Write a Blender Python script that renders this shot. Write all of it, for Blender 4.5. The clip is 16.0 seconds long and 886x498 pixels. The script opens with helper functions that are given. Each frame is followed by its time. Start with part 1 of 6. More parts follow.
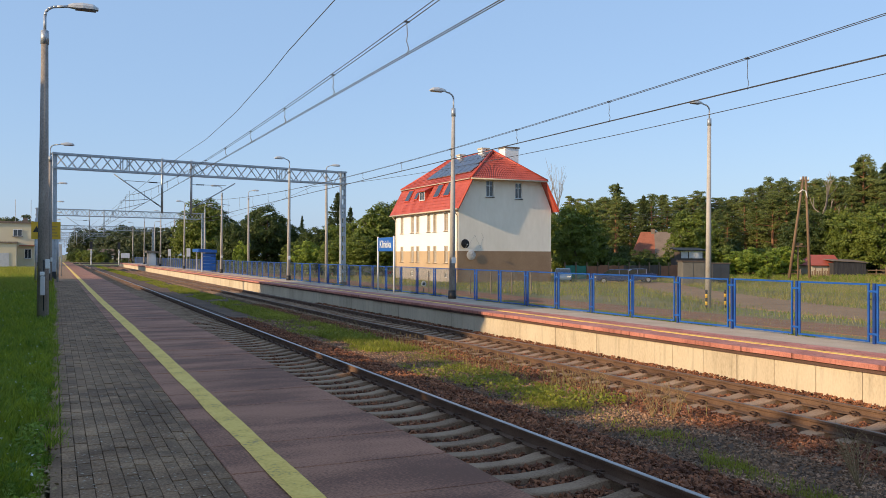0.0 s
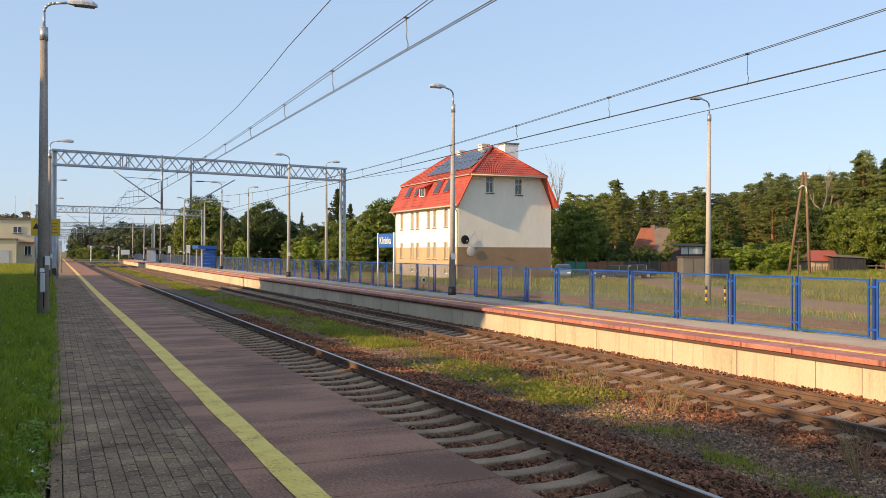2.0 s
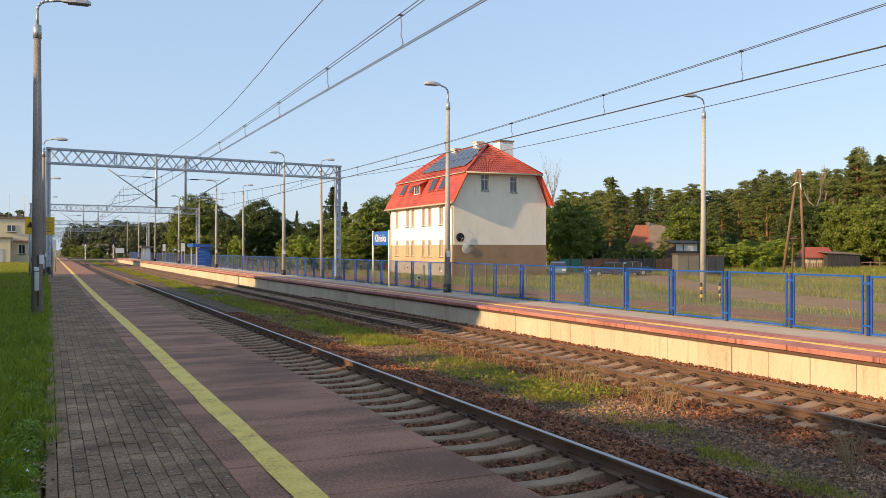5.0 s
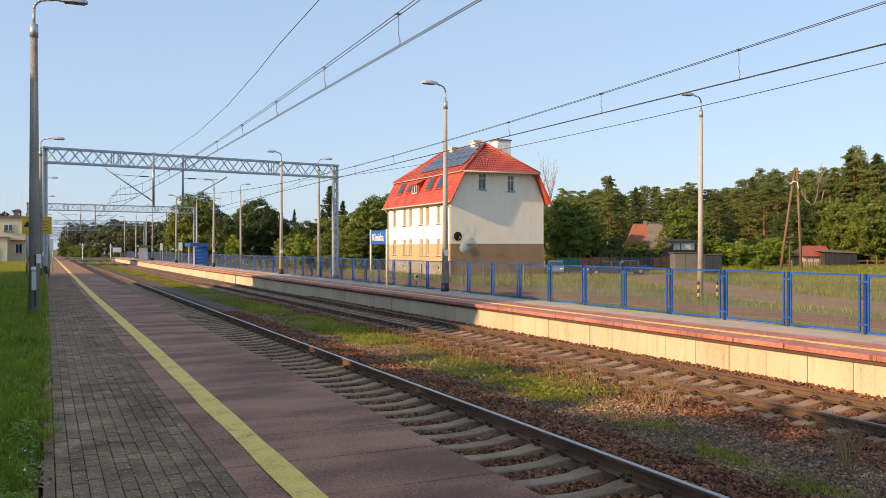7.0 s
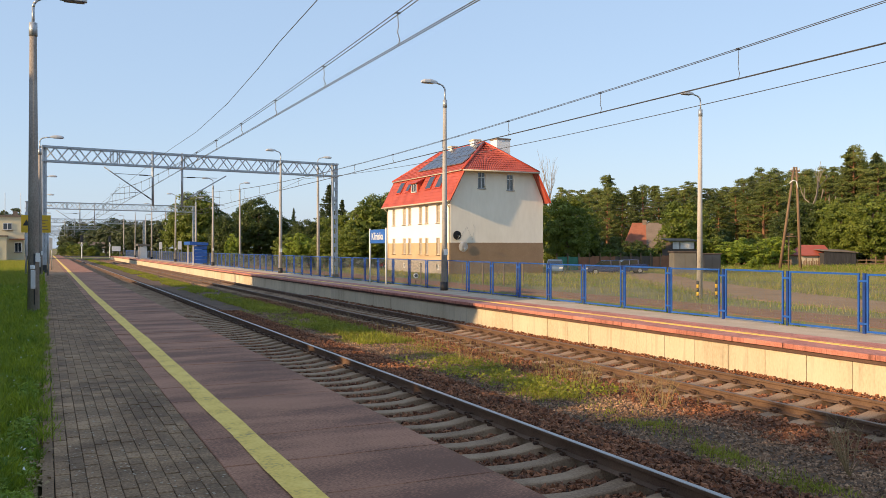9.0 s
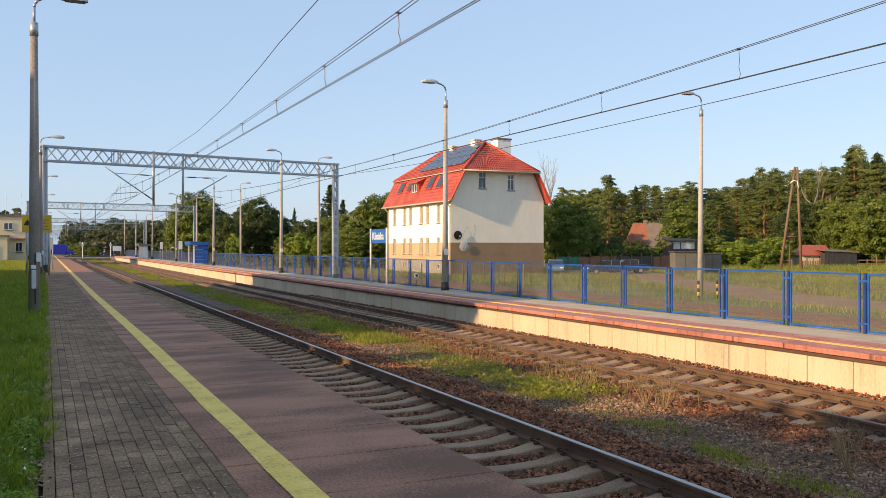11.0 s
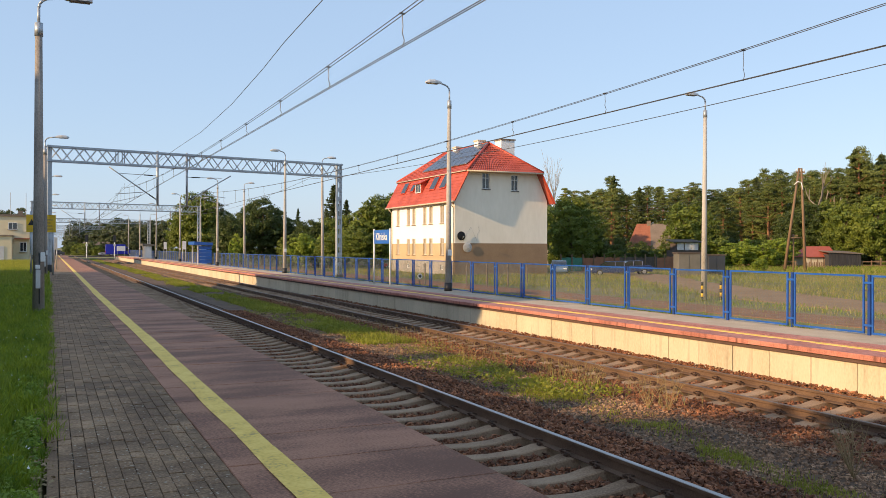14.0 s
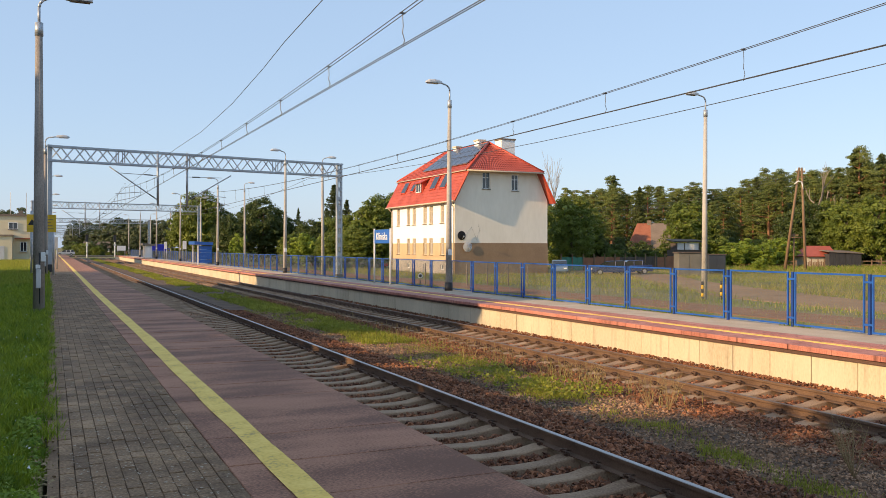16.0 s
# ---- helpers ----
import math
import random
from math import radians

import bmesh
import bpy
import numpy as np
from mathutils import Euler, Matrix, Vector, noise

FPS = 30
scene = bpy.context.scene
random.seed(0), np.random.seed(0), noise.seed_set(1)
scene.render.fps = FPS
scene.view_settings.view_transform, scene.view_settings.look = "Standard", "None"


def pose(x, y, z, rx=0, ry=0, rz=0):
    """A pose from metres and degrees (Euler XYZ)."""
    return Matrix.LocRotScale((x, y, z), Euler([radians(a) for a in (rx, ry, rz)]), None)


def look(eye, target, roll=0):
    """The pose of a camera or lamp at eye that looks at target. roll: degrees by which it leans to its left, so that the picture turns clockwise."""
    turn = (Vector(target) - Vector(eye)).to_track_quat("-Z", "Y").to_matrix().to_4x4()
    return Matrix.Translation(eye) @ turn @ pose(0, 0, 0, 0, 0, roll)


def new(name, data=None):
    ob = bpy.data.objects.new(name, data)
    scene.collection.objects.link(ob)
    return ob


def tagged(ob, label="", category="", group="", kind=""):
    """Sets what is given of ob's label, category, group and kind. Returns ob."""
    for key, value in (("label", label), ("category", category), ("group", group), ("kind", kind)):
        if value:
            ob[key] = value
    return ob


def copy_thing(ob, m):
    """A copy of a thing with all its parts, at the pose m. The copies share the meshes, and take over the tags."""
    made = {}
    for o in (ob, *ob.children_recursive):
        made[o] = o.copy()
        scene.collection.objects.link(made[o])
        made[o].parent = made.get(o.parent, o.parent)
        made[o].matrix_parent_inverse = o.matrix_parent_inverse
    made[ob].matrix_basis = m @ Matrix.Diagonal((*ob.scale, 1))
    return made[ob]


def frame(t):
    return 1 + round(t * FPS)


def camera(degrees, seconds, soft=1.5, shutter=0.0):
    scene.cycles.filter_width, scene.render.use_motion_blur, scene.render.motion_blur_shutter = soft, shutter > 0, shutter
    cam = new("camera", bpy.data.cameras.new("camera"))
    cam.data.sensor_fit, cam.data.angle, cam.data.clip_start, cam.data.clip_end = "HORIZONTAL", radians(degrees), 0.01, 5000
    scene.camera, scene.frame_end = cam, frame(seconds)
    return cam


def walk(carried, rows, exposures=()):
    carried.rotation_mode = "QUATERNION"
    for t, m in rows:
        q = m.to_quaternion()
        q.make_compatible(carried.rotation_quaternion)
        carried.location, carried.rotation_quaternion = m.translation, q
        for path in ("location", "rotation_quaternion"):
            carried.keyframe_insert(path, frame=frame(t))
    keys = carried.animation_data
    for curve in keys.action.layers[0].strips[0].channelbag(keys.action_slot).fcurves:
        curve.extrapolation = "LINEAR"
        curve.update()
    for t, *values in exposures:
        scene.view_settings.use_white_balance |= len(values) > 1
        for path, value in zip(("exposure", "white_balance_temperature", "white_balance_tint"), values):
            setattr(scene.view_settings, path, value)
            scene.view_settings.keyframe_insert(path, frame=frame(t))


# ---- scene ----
# ---- camera: stands on the near platform, held by hand, turning a little ----
EYE = (0.0, 0.0, 1.65)
cam = camera(54.88, 16.0, soft=0.62)
TURNS = [(0.0, 24.468, 0.45, 0.22), (0.5, 24.415, 0.39, 0.21), (1.0, 24.436, 0.32, 0.225), (1.5, 24.44, 0.245, 0.17),
         (2.0, 24.475, 0.193, 0.139), (2.5, 24.493, 0.151, 0.112), (3.0, 24.522, 0.12, 0.07), (3.5, 24.571, 0.107, 0.055),
         (4.0, 24.64, 0.085, 0.037), (6.5, 24.947, -0.017, -0.063), (7.0, 24.957, -0.033, -0.07), (7.5, 24.985, -0.075, -0.055),
         (8.0, 24.996, -0.108, -0.01), (8.5, 24.999, -0.11, -0.01), (9.0, 25.004, -0.102, -0.03), (11.5, 24.942, -0.105, 0.0),
         (12.0, 24.92, -0.093, 0.008), (12.5, 24.872, -0.098, 0.015), (13.0, 24.8, -0.072, 0.07), (13.5, 24.75, -0.064, 0.1),
         (14.0, 24.727, -0.066, 0.102), (14.5, 24.716, -0.065, 0.108), (15.0, 24.711, -0.08, 0.122), (15.5, 24.716, -0.108, 0.118),
         (16.0, 24.708, -0.09, 0.085)]


def facing(yaw, pitch, roll):
    y, p = radians(yaw), radians(pitch)
    way = Vector((math.sin(y) * math.cos(p), math.cos(y) * math.cos(p), math.sin(p)))
    return look(EYE, Vector(EYE) + way * 50, roll)


walk(cam, [(t, facing(a, b, c)) for t, a, b, c in TURNS], [(0.0, -0.09, 6450, 14), (0.2, 0.06, 6900, 15), (0.45, 0.14, 7280, 16), (16.0, 0.14, 7280, 16)])

# ---- light: a low evening sun from beyond the near platform, clear sky ----
SUN_FROM = Vector((-0.94, -0.12, 0.335)).normalized()
world = bpy.data.worlds.new("sky")
scene.world = world
world.use_nodes = True
wn = world.node_tree
sky = wn.nodes.new("ShaderNodeTexSky")
sky.sky_type, sky.sun_disc = "NISHITA", False
sky.sun_elevation = math.asin(SUN_FROM.z)
sky.sun_rotation = math.atan2(SUN_FROM.x, SUN_FROM.y)
sky.air_density, sky.dust_density, sky.ozone_density = 1.0, 0.9, 1.6
haze = wn.nodes.new("ShaderNodeMix")  # evening haze pales the whole sky
haze.data_type = "RGBA"
haze.inputs[0].default_value = 0.68
haze.inputs[7].default_value = (1.86, 2.95, 4.5, 1)
wn.links.new(sky.outputs[0], haze.inputs[6])
wn.links.new(haze.outputs[2], wn.nodes["Background"].inputs[0])
wn.nodes["Background"].inputs[1].default_value = 0.2
sun = new("sun", bpy.data.lights.new("sun", "SUN"))
sun.data.energy, sun.data.angle, sun.data.color = 5.3, radians(0.6), (1.0, 0.76, 0.46)
sun.matrix_world = look(SUN_FROM * 200, (0, 0, 0))


# ---- materials ----
def mat(name, cols, scale=3.0, rough=0.8, metal=0.0, bump=0.0, fine=40.0, vary=0.0, emit=0.0, stretch=(1, 1, 1), island=0.0, spread=0.0, coat=0.0, streak=0.0):
    """Colours mixed by two noises, of coarse and fine grain, with relief. vary: brightness by object; island: by loose piece."""
    m = bpy.data.materials.new(name)
    m.use_nodes = True
    nt = m.node_tree
    b = nt.nodes["Principled BSDF"]
    b.inputs["Roughness"].default_value, b.inputs["Metallic"].default_value = rough, metal
    b.inputs["Coat Weight"].default_value = coat
    L = nt.links.new
    co = nt.nodes.new("ShaderNodeNewGeometry")
    mp = nt.nodes.new("ShaderNodeMapping")
    mp.inputs["Scale"].default_value = stretch
    L(co.outputs["Position"], mp.inputs[0])
    n1, n2 = nt.nodes.new("ShaderNodeTexNoise"), nt.nodes.new("ShaderNodeTexNoise")
    n1.inputs["Scale"].default_value, n2.inputs["Scale"].default_value = scale, fine
    n1.inputs["Detail"].default_value, n2.inputs["Detail"].default_value = 6, 4
    L(mp.outputs[0], n1.inputs[0]), L(mp.outputs[0], n2.inputs[0])
    mix = nt.nodes.new("ShaderNodeMath")
    mix.operation = "MULTIPLY_ADD"
    mix.inputs[1].default_value = 0.45
    L(n2.outputs[0], mix.inputs[0])
    half = nt.nodes.new("ShaderNodeMath")
    half.operation = "MULTIPLY"
    half.inputs[1].default_value = 0.55
    L(n1.outputs[0], half.inputs[0])
    L(half.outputs[0], mix.inputs[2])
    ramp = nt.nodes.new("ShaderNodeValToRGB")
    el = ramp.color_ramp.elements
    lo, hi = 0.36 - spread, 0.64 + spread
    el[0].position, el[1].position = lo, hi
    el[0].color, el[1].color = (*cols[0], 1), (*cols[-1], 1)
    for k, c in enumerate(cols[1:-1], 1):
        e = el.new(lo + (hi - lo) * k / (len(cols) - 1))
        e.color = (*c, 1)
    L(mix.outputs[0], ramp.inputs[0])
    out = ramp.outputs[0]
    if streak:
        # run-off stains, drawn out downwards
        ms, n3, cut = nt.nodes.new("ShaderNodeMapping"), nt.nodes.new("ShaderNodeTexNoise"), nt.nodes.new("ShaderNodeMapRange")
        ms.inputs["Scale"].default_value = (9, 9, 0.9)
        n3.inputs["Scale"].default_value, n3.inputs["Detail"].default_value = 1.0, 5
        L(co.outputs["Position"], ms.inputs[0]), L(ms.outputs[0], n3.inputs[0]), L(n3.outputs[0], cut.inputs[0])
        cut.inputs[1].default_value, cut.inputs[2].default_value = 0.54, 0.72
        cut.inputs[3].default_value, cut.inputs[4].default_value = 1.0, 1.0 - streak
        hv = nt.nodes.new("ShaderNodeHueSaturation")
        L(cut.outputs[0], hv.inputs["Value"]), L(out, hv.inputs["Color"])
        out = hv.outputs[0]
    if vary or island:
        src = nt.nodes.new("ShaderNodeObjectInfo") if vary else co
        hs = nt.nodes.new("ShaderNodeHueSaturation")
        mr = nt.nodes.new("ShaderNodeMapRange")
        amp = vary or island
        mr.inputs[3].default_value, mr.inputs[4].default_value = 1 - amp, 1 + amp
        L(src.outputs["Random" if vary else "Random Per Island"], mr.inputs[0])
        L(mr.outputs[0], hs.inputs["Value"])
        L(out, hs.inputs["Color"])
        out = hs.outputs[0]
    L(out, b.inputs["Base Color"])
    if bump:
        bp = nt.nodes.new("ShaderNodeBump")
        bp.inputs["Strength"].default_value, bp.inputs["Distance"].default_value = bump, 0.02
        L(mix.outputs[0], bp.inputs["Height"])
        L(bp.outputs[0], b.inputs["Normal"])
    if emit:
        b.inputs["Emission Strength"].default_value = emit
        L(out, b.inputs["Emission Color"])
    return m


def leaf_mat(name, dark, light, through_light=0.35, scale=0.35, fine=2.5, island=0.2):
    """Leaves: colour by loose piece and by noise, some light passing through."""
    m = mat(name, [dark, light], scale=scale, rough=0.6, fine=fine, island=island)
    nt = m.node_tree
    b = nt.nodes["Principled BSDF"]
    tr = nt.nodes.new("ShaderNodeBsdfTranslucent")
    mx = nt.nodes.new("ShaderNodeMixShader")
    mx.inputs[0].default_value = through_light
    nt.links.new(b.inputs["Base Color"].links[0].from_socket, tr.inputs[0])
    nt.links.new(b.outputs[0], mx.inputs[1])
    nt.links.new(tr.outputs[0], mx.inputs[2])
    nt.links.new(mx.outputs[0], nt.nodes["Material Output"].inputs[0])
    return m


def glass_mat(name, tint=(0.9, 0.95, 1.0), rough=0.02):
    m = bpy.data.materials.new(name)
    m.use_nodes = True
    b = m.node_tree.nodes["Principled BSDF"]
    b.inputs["Base Color"].default_value = (*tint, 1)
    b.inputs["Roughness"].default_value = rough
    b.inputs["Specular IOR Level"].default_value = 0.9
    return m


M_paver = mat("grey_paver", [(0.121, 0.064, 0.031), (0.228, 0.132, 0.069), (0.384, 0.234, 0.128)], 1.6, 0.92, bump=0.8, fine=45, vary=0.2, spread=-0.02)
M_paver_far = mat("grey_paver_joined", [(0.131, 0.070, 0.035), (0.231, 0.131, 0.067), (0.350, 0.213, 0.114)], 1.1, 0.92, bump=0.5, fine=60, island=0.2)
M_joint = mat("joint_sand", [(0.035, 0.03, 0.025), (0.075, 0.06, 0.045)], 6, 0.95, bump=0.4)
M_slab = mat("plum_concrete", [(0.165, 0.065, 0.034), (0.320, 0.135, 0.075), (0.413, 0.186, 0.105)], 0.8, 0.8, bump=0.2, fine=55, vary=0.04, stretch=(0.7, 1.6, 1), spread=-0.075)
M_slab_far = mat("plum_concrete_joined", [(0.165, 0.065, 0.034), (0.320, 0.135, 0.075), (0.413, 0.186, 0.105)], 0.8, 0.8, bump=0.2, fine=55, stretch=(0.7, 1.6, 1))
M_yellow = mat("worn_yellow_paint", [(0.4, 0.25, 0.1), (0.8, 0.52, 0.1), (0.88, 0.6, 0.14), (0.9, 0.64, 0.18)], 3.5, 0.75, bump=0.3, fine=30, spread=0.04)
M_kerb = mat("kerb_concrete", [(0.13, 0.095, 0.07), (0.26, 0.2, 0.15)], 2, 0.9, bump=0.3)
M_ballast_bed = mat("ballast_bed", [(0.039, 0.020, 0.013), (0.083, 0.043, 0.027), (0.132, 0.072, 0.045)], 3, 0.95, bump=0.9, fine=28)
M_stone = mat("ballast_stone", [(0.102, 0.037, 0.017), (0.208, 0.078, 0.035), (0.333, 0.146, 0.071)], 1.3, 0.9, bump=0.3, fine=50, island=0.6)
M_rail_dull = mat("dull_rail_top", [(0.13, 0.08, 0.052), (0.22, 0.15, 0.1)], 3, 0.5, metal=0.5, fine=60)
M_rail_side = mat("rusty_rail_steel", [(0.10, 0.055, 0.035), (0.2, 0.12, 0.075)], 2, 0.75, metal=0.25, bump=0.2, fine=60)
M_rail_top = mat("polished_rail_head", [(0.3, 0.27, 0.25), (0.45, 0.41, 0.38)], 3, 0.36, metal=0.9, stretch=(1, 0.1, 1))
M_clip = mat("rail_clip_steel", [(0.070, 0.043, 0.030), (0.160, 0.085, 0.053)], 10, 0.7, metal=0.4)
M_sleeper = mat("sleeper_concrete", [(0.189, 0.110, 0.063), (0.313, 0.198, 0.119), (0.400, 0.265, 0.164)], 1.8, 0.9, bump=0.3, fine=40, vary=0.12)
M_wall_panel = mat("cream_concrete_panel", [(0.47, 0.385, 0.265), (0.575, 0.485, 0.345), (0.63, 0.54, 0.395)], 0.9, 0.85, bump=0.12, fine=30, vary=0.06, stretch=(1, 1, 0.4), streak=0.22)
M_pink = mat("red_painted_concrete", [(0.36, 0.13, 0.095), (0.5, 0.19, 0.14), (0.56, 0.25, 0.19)], 1.2, 0.8, bump=0.2, fine=45, vary=0.1, streak=0.55)
# dark tone standing in for the shade below the edge slabs
M_edge_shade = mat("edge_shade_tone", [(0.09, 0.05, 0.04), (0.14, 0.08, 0.06)], 2, 0.9)
M_far_paving = mat("pale_platform_paving", [(0.410, 0.310, 0.218), (0.563, 0.446, 0.322)], 1.5, 0.9, bump=0.2)
M_blue = mat("blue_fence_paint", [(0.008, 0.072, 0.310), (0.016, 0.119, 0.460)], 2, 0.42, fine=60, bump=0.05)
# support posts: a darker blue than the fence frames
M_blue_post = mat("dark_blue_post", [(0.006, 0.04, 0.19), (0.01, 0.06, 0.27)], 2, 0.45, fine=60, bump=0.05)
M_mesh = mat("zinc_wire_mesh", [(0.136, 0.157, 0.155), (0.211, 0.236, 0.231)], 4, 0.5, metal=0.35)
M_concrete_pole = mat("spun_concrete_pole", [(0.27, 0.25, 0.225), (0.4, 0.375, 0.345), (0.48, 0.455, 0.42)], 1.3, 0.9, bump=0.25, fine=35, stretch=(1, 1, 0.3))
M_dark_pole = mat("weathered_dark_pole", [(0.2, 0.17, 0.145), (0.3, 0.26, 0.225), (0.39, 0.345, 0.3)], 1.2, 0.9, bump=0.3, fine=35, stretch=(1, 1, 0.6))
M_zinc = mat("galvanised_steel", [(0.34, 0.37, 0.4), (0.5, 0.53, 0.56)], 2.5, 0.5, metal=0.55, fine=25)
M_lamp_head = mat("lamp_housing", [(0.5, 0.5, 0.5), (0.62, 0.62, 0.6)], 3, 0.45, metal=0.2)
M_lamp_glass = mat("lamp_cover", [(0.06, 0.05, 0.045), (0.12, 0.10, 0.09)], 6, 0.3)
M_wire = mat("copper_wire", [(0.07, 0.075, 0.08), (0.13, 0.13, 0.135)], 2, 0.55, metal=0.5)
M_white_facade = mat("white_render", [(0.79, 0.79, 0.77), (0.85, 0.85, 0.83)], 0.5, 0.9, bump=0.15, fine=12)
M_gable = mat("rough_cream_render", [(0.813, 0.740, 0.615), (0.888, 0.815, 0.690)], 0.6, 0.92, bump=0.35, fine=3, stretch=(1, 1, 0.35))
M_brown = mat("brown_plinth_render", [(0.27, 0.17, 0.10), (0.34, 0.225, 0.135)], 0.8, 0.9, bump=0.2, fine=12)
M_tan = mat("tan_render_band", [(0.46, 0.33, 0.2), (0.52, 0.38, 0.24)], 0.8, 0.9, bump=0.15, fine=12)
M_grey_base = mat("grey_plinth", [(0.3, 0.27, 0.24), (0.38, 0.34, 0.3)], 0.8, 0.9, bump=0.15, fine=12)
M_roof = mat("red_clay_tiles", [(0.323, 0.048, 0.028), (0.427, 0.074, 0.044), (0.494, 0.104, 0.066)], 0.7, 0.55, bump=0.2, fine=8)
M_rooftrim = mat("red_roof_trim", [(0.42, 0.045, 0.02), (0.52, 0.07, 0.03)], 1, 0.5)
M_solar = mat("solar_glass", [(0.03, 0.035, 0.055), (0.05, 0.055, 0.08)], 1, 0.3, coat=0.3)
M_frame_white = mat("white_plastic_frame", [(0.72, 0.72, 0.7), (0.8, 0.8, 0.78)], 4, 0.4)
M_pane = glass_mat("window_pane", (0.03, 0.035, 0.04))
M_tan_shutter = mat("beige_blind", [(0.5, 0.42, 0.31), (0.6, 0.52, 0.4)], 4, 0.7)
M_black = mat("black_plastic", [(0.015, 0.015, 0.017), (0.03, 0.03, 0.032)], 4, 0.5)
M_sign_blue = mat("sign_blue_enamel", [(0.01, 0.10, 0.42), (0.014, 0.13, 0.5)], 2, 0.4)
M_white_paint = mat("white_paint", [(0.7, 0.7, 0.68), (0.82, 0.82, 0.8)], 3, 0.5)
M_sign_yellow = mat("sign_yellow", [(0.72, 0.42, 0.02), (0.8, 0.5, 0.03)], 2, 0.5)
M_bark = mat("bark", [(0.06, 0.042, 0.03), (0.15, 0.11, 0.08)], 3, 0.95, bump=0.7, fine=12, stretch=(1, 1, 0.3))
M_pine_bark = mat("pine_bark", [(0.14, 0.065, 0.035), (0.3, 0.15, 0.075)], 2, 0.95, bump=0.7, fine=10, stretch=(1, 1, 0.3))
M_dead = mat("bleached_dead_wood", [(0.2, 0.165, 0.13), (0.34, 0.29, 0.235)], 3, 0.9, bump=0.4)
M_leaf = leaf_mat("broad_leaf", (0.066, 0.112, 0.012), (0.205, 0.24, 0.03), 0.22)
M_leaf_young = leaf_mat("young_leaf", (0.12, 0.19, 0.016), (0.3, 0.37, 0.045), 0.3)
M_leaf_dark = leaf_mat("dark_leaf", (0.026, 0.05, 0.009), (0.1, 0.135, 0.022), 0.2)
M_needle = leaf_mat("pine_needle", (0.05, 0.084, 0.016), (0.215, 0.24, 0.05), 0.2)
M_spruce = leaf_mat("spruce_needle", (0.035, 0.06, 0.016), (0.09, 0.115, 0.03), 0.25)
M_far_leaf = leaf_mat("far_leaf", (0.05, 0.075, 0.035), (0.13, 0.155, 0.06), 0.3)
M_grass = leaf_mat("green_grass", (0.12, 0.2, 0.012), (0.27, 0.34, 0.025), 0.5)
M_verge = leaf_mat("verge_grass_blade", (0.075, 0.15, 0.01), (0.36, 0.41, 0.03), 0.45, 2.2, 9.0)
M_meadow = leaf_mat("olive_meadow_grass", (0.15, 0.16, 0.028), (0.36, 0.33, 0.09), 0.4, 0.5, 3.0)
M_clover = leaf_mat("clover_leaf", (0.1, 0.19, 0.018), (0.3, 0.4, 0.045), 0.4, 2.5, 12.0)
M_track_grass = leaf_mat("track_grass_blade", (0.15, 0.18, 0.018), (0.39, 0.385, 0.05), 0.45, 0.8, 5.0)
M_cinder = mat("cinder_stone", [(0.128, 0.073, 0.042), (0.239, 0.137, 0.080), (0.393, 0.234, 0.138)], 1.3, 0.9, bump=0.3, fine=50, island=0.6)
M_dry = leaf_mat("dry_grass", (0.25, 0.21, 0.06), (0.46, 0.38, 0.13), 0.4)
M_grit = mat("pale_grit", [(0.3, 0.23, 0.16), (0.45, 0.37, 0.28)], 9, 0.9)
M_flower = mat("clover_flower", [(0.7, 0.7, 0.66), (0.8, 0.8, 0.76)], 5, 0.8)
M_stalk = mat("dry_stalk", [(0.22, 0.15, 0.07), (0.36, 0.26, 0.13)], 4, 0.9)
M_soil = mat("rusty_soil", [(0.173, 0.075, 0.033), (0.295, 0.135, 0.062)], 1.2, 0.95, bump=0.6, fine=15)
M_dirt = mat("dirt_road", [(0.225, 0.129, 0.061), (0.315, 0.188, 0.094)], 0.6, 0.95, bump=0.3, fine=10)
M_asphalt = mat("asphalt", [(0.05, 0.048, 0.046), (0.09, 0.085, 0.08)], 1.5, 0.9, bump=0.2)
M_wood = mat("weathered_timber", [(0.14, 0.085, 0.05), (0.25, 0.16, 0.095)], 1.5, 0.9, bump=0.3, stretch=(4, 4, 0.5))
M_dark_wood = mat("dark_boards", [(0.06, 0.045, 0.038), (0.12, 0.09, 0.07)], 2, 0.9, bump=0.3, stretch=(4, 4, 0.5))
M_shed_red = mat("red_sheet_roof", [(0.34, 0.075, 0.045), (0.42, 0.1, 0.065)], 1, 0.6)
M_grey_metal = mat("grey_sheet_metal", [(0.11, 0.105, 0.09), (0.16, 0.15, 0.13)], 1, 0.6)
M_old_tile = mat("old_red_tiles", [(0.25, 0.08, 0.042), (0.36, 0.125, 0.07)], 0.8, 0.85, bump=0.4, fine=6)
M_grey_tile = mat("grey_cement_tiles", [(0.15, 0.115, 0.09), (0.22, 0.17, 0.135)], 0.8, 0.9, bump=0.4, fine=6)
M_yellow_wall = mat("pale_yellow_render", [(0.612, 0.535, 0.350), (0.694, 0.610, 0.425)], 0.6, 0.9, bump=0.1)
M_van_blue = mat("deep_blue_van_paint", [(0.01, 0.018, 0.34), (0.014, 0.025, 0.42)], 1, 0.35, coat=0.3)
M_car_dark = mat("dark_grey_car_paint", [(0.03, 0.034, 0.045), (0.045, 0.05, 0.06)], 1, 0.3, coat=0.4)
M_car_blue = mat("navy_car_paint", [(0.015, 0.03, 0.10), (0.02, 0.04, 0.13)], 1, 0.3, coat=0.4)
M_car_pale = mat("pale_blue_car_paint", [(0.1, 0.17, 0.28), (0.13, 0.21, 0.33)], 1, 0.35, coat=0.3)
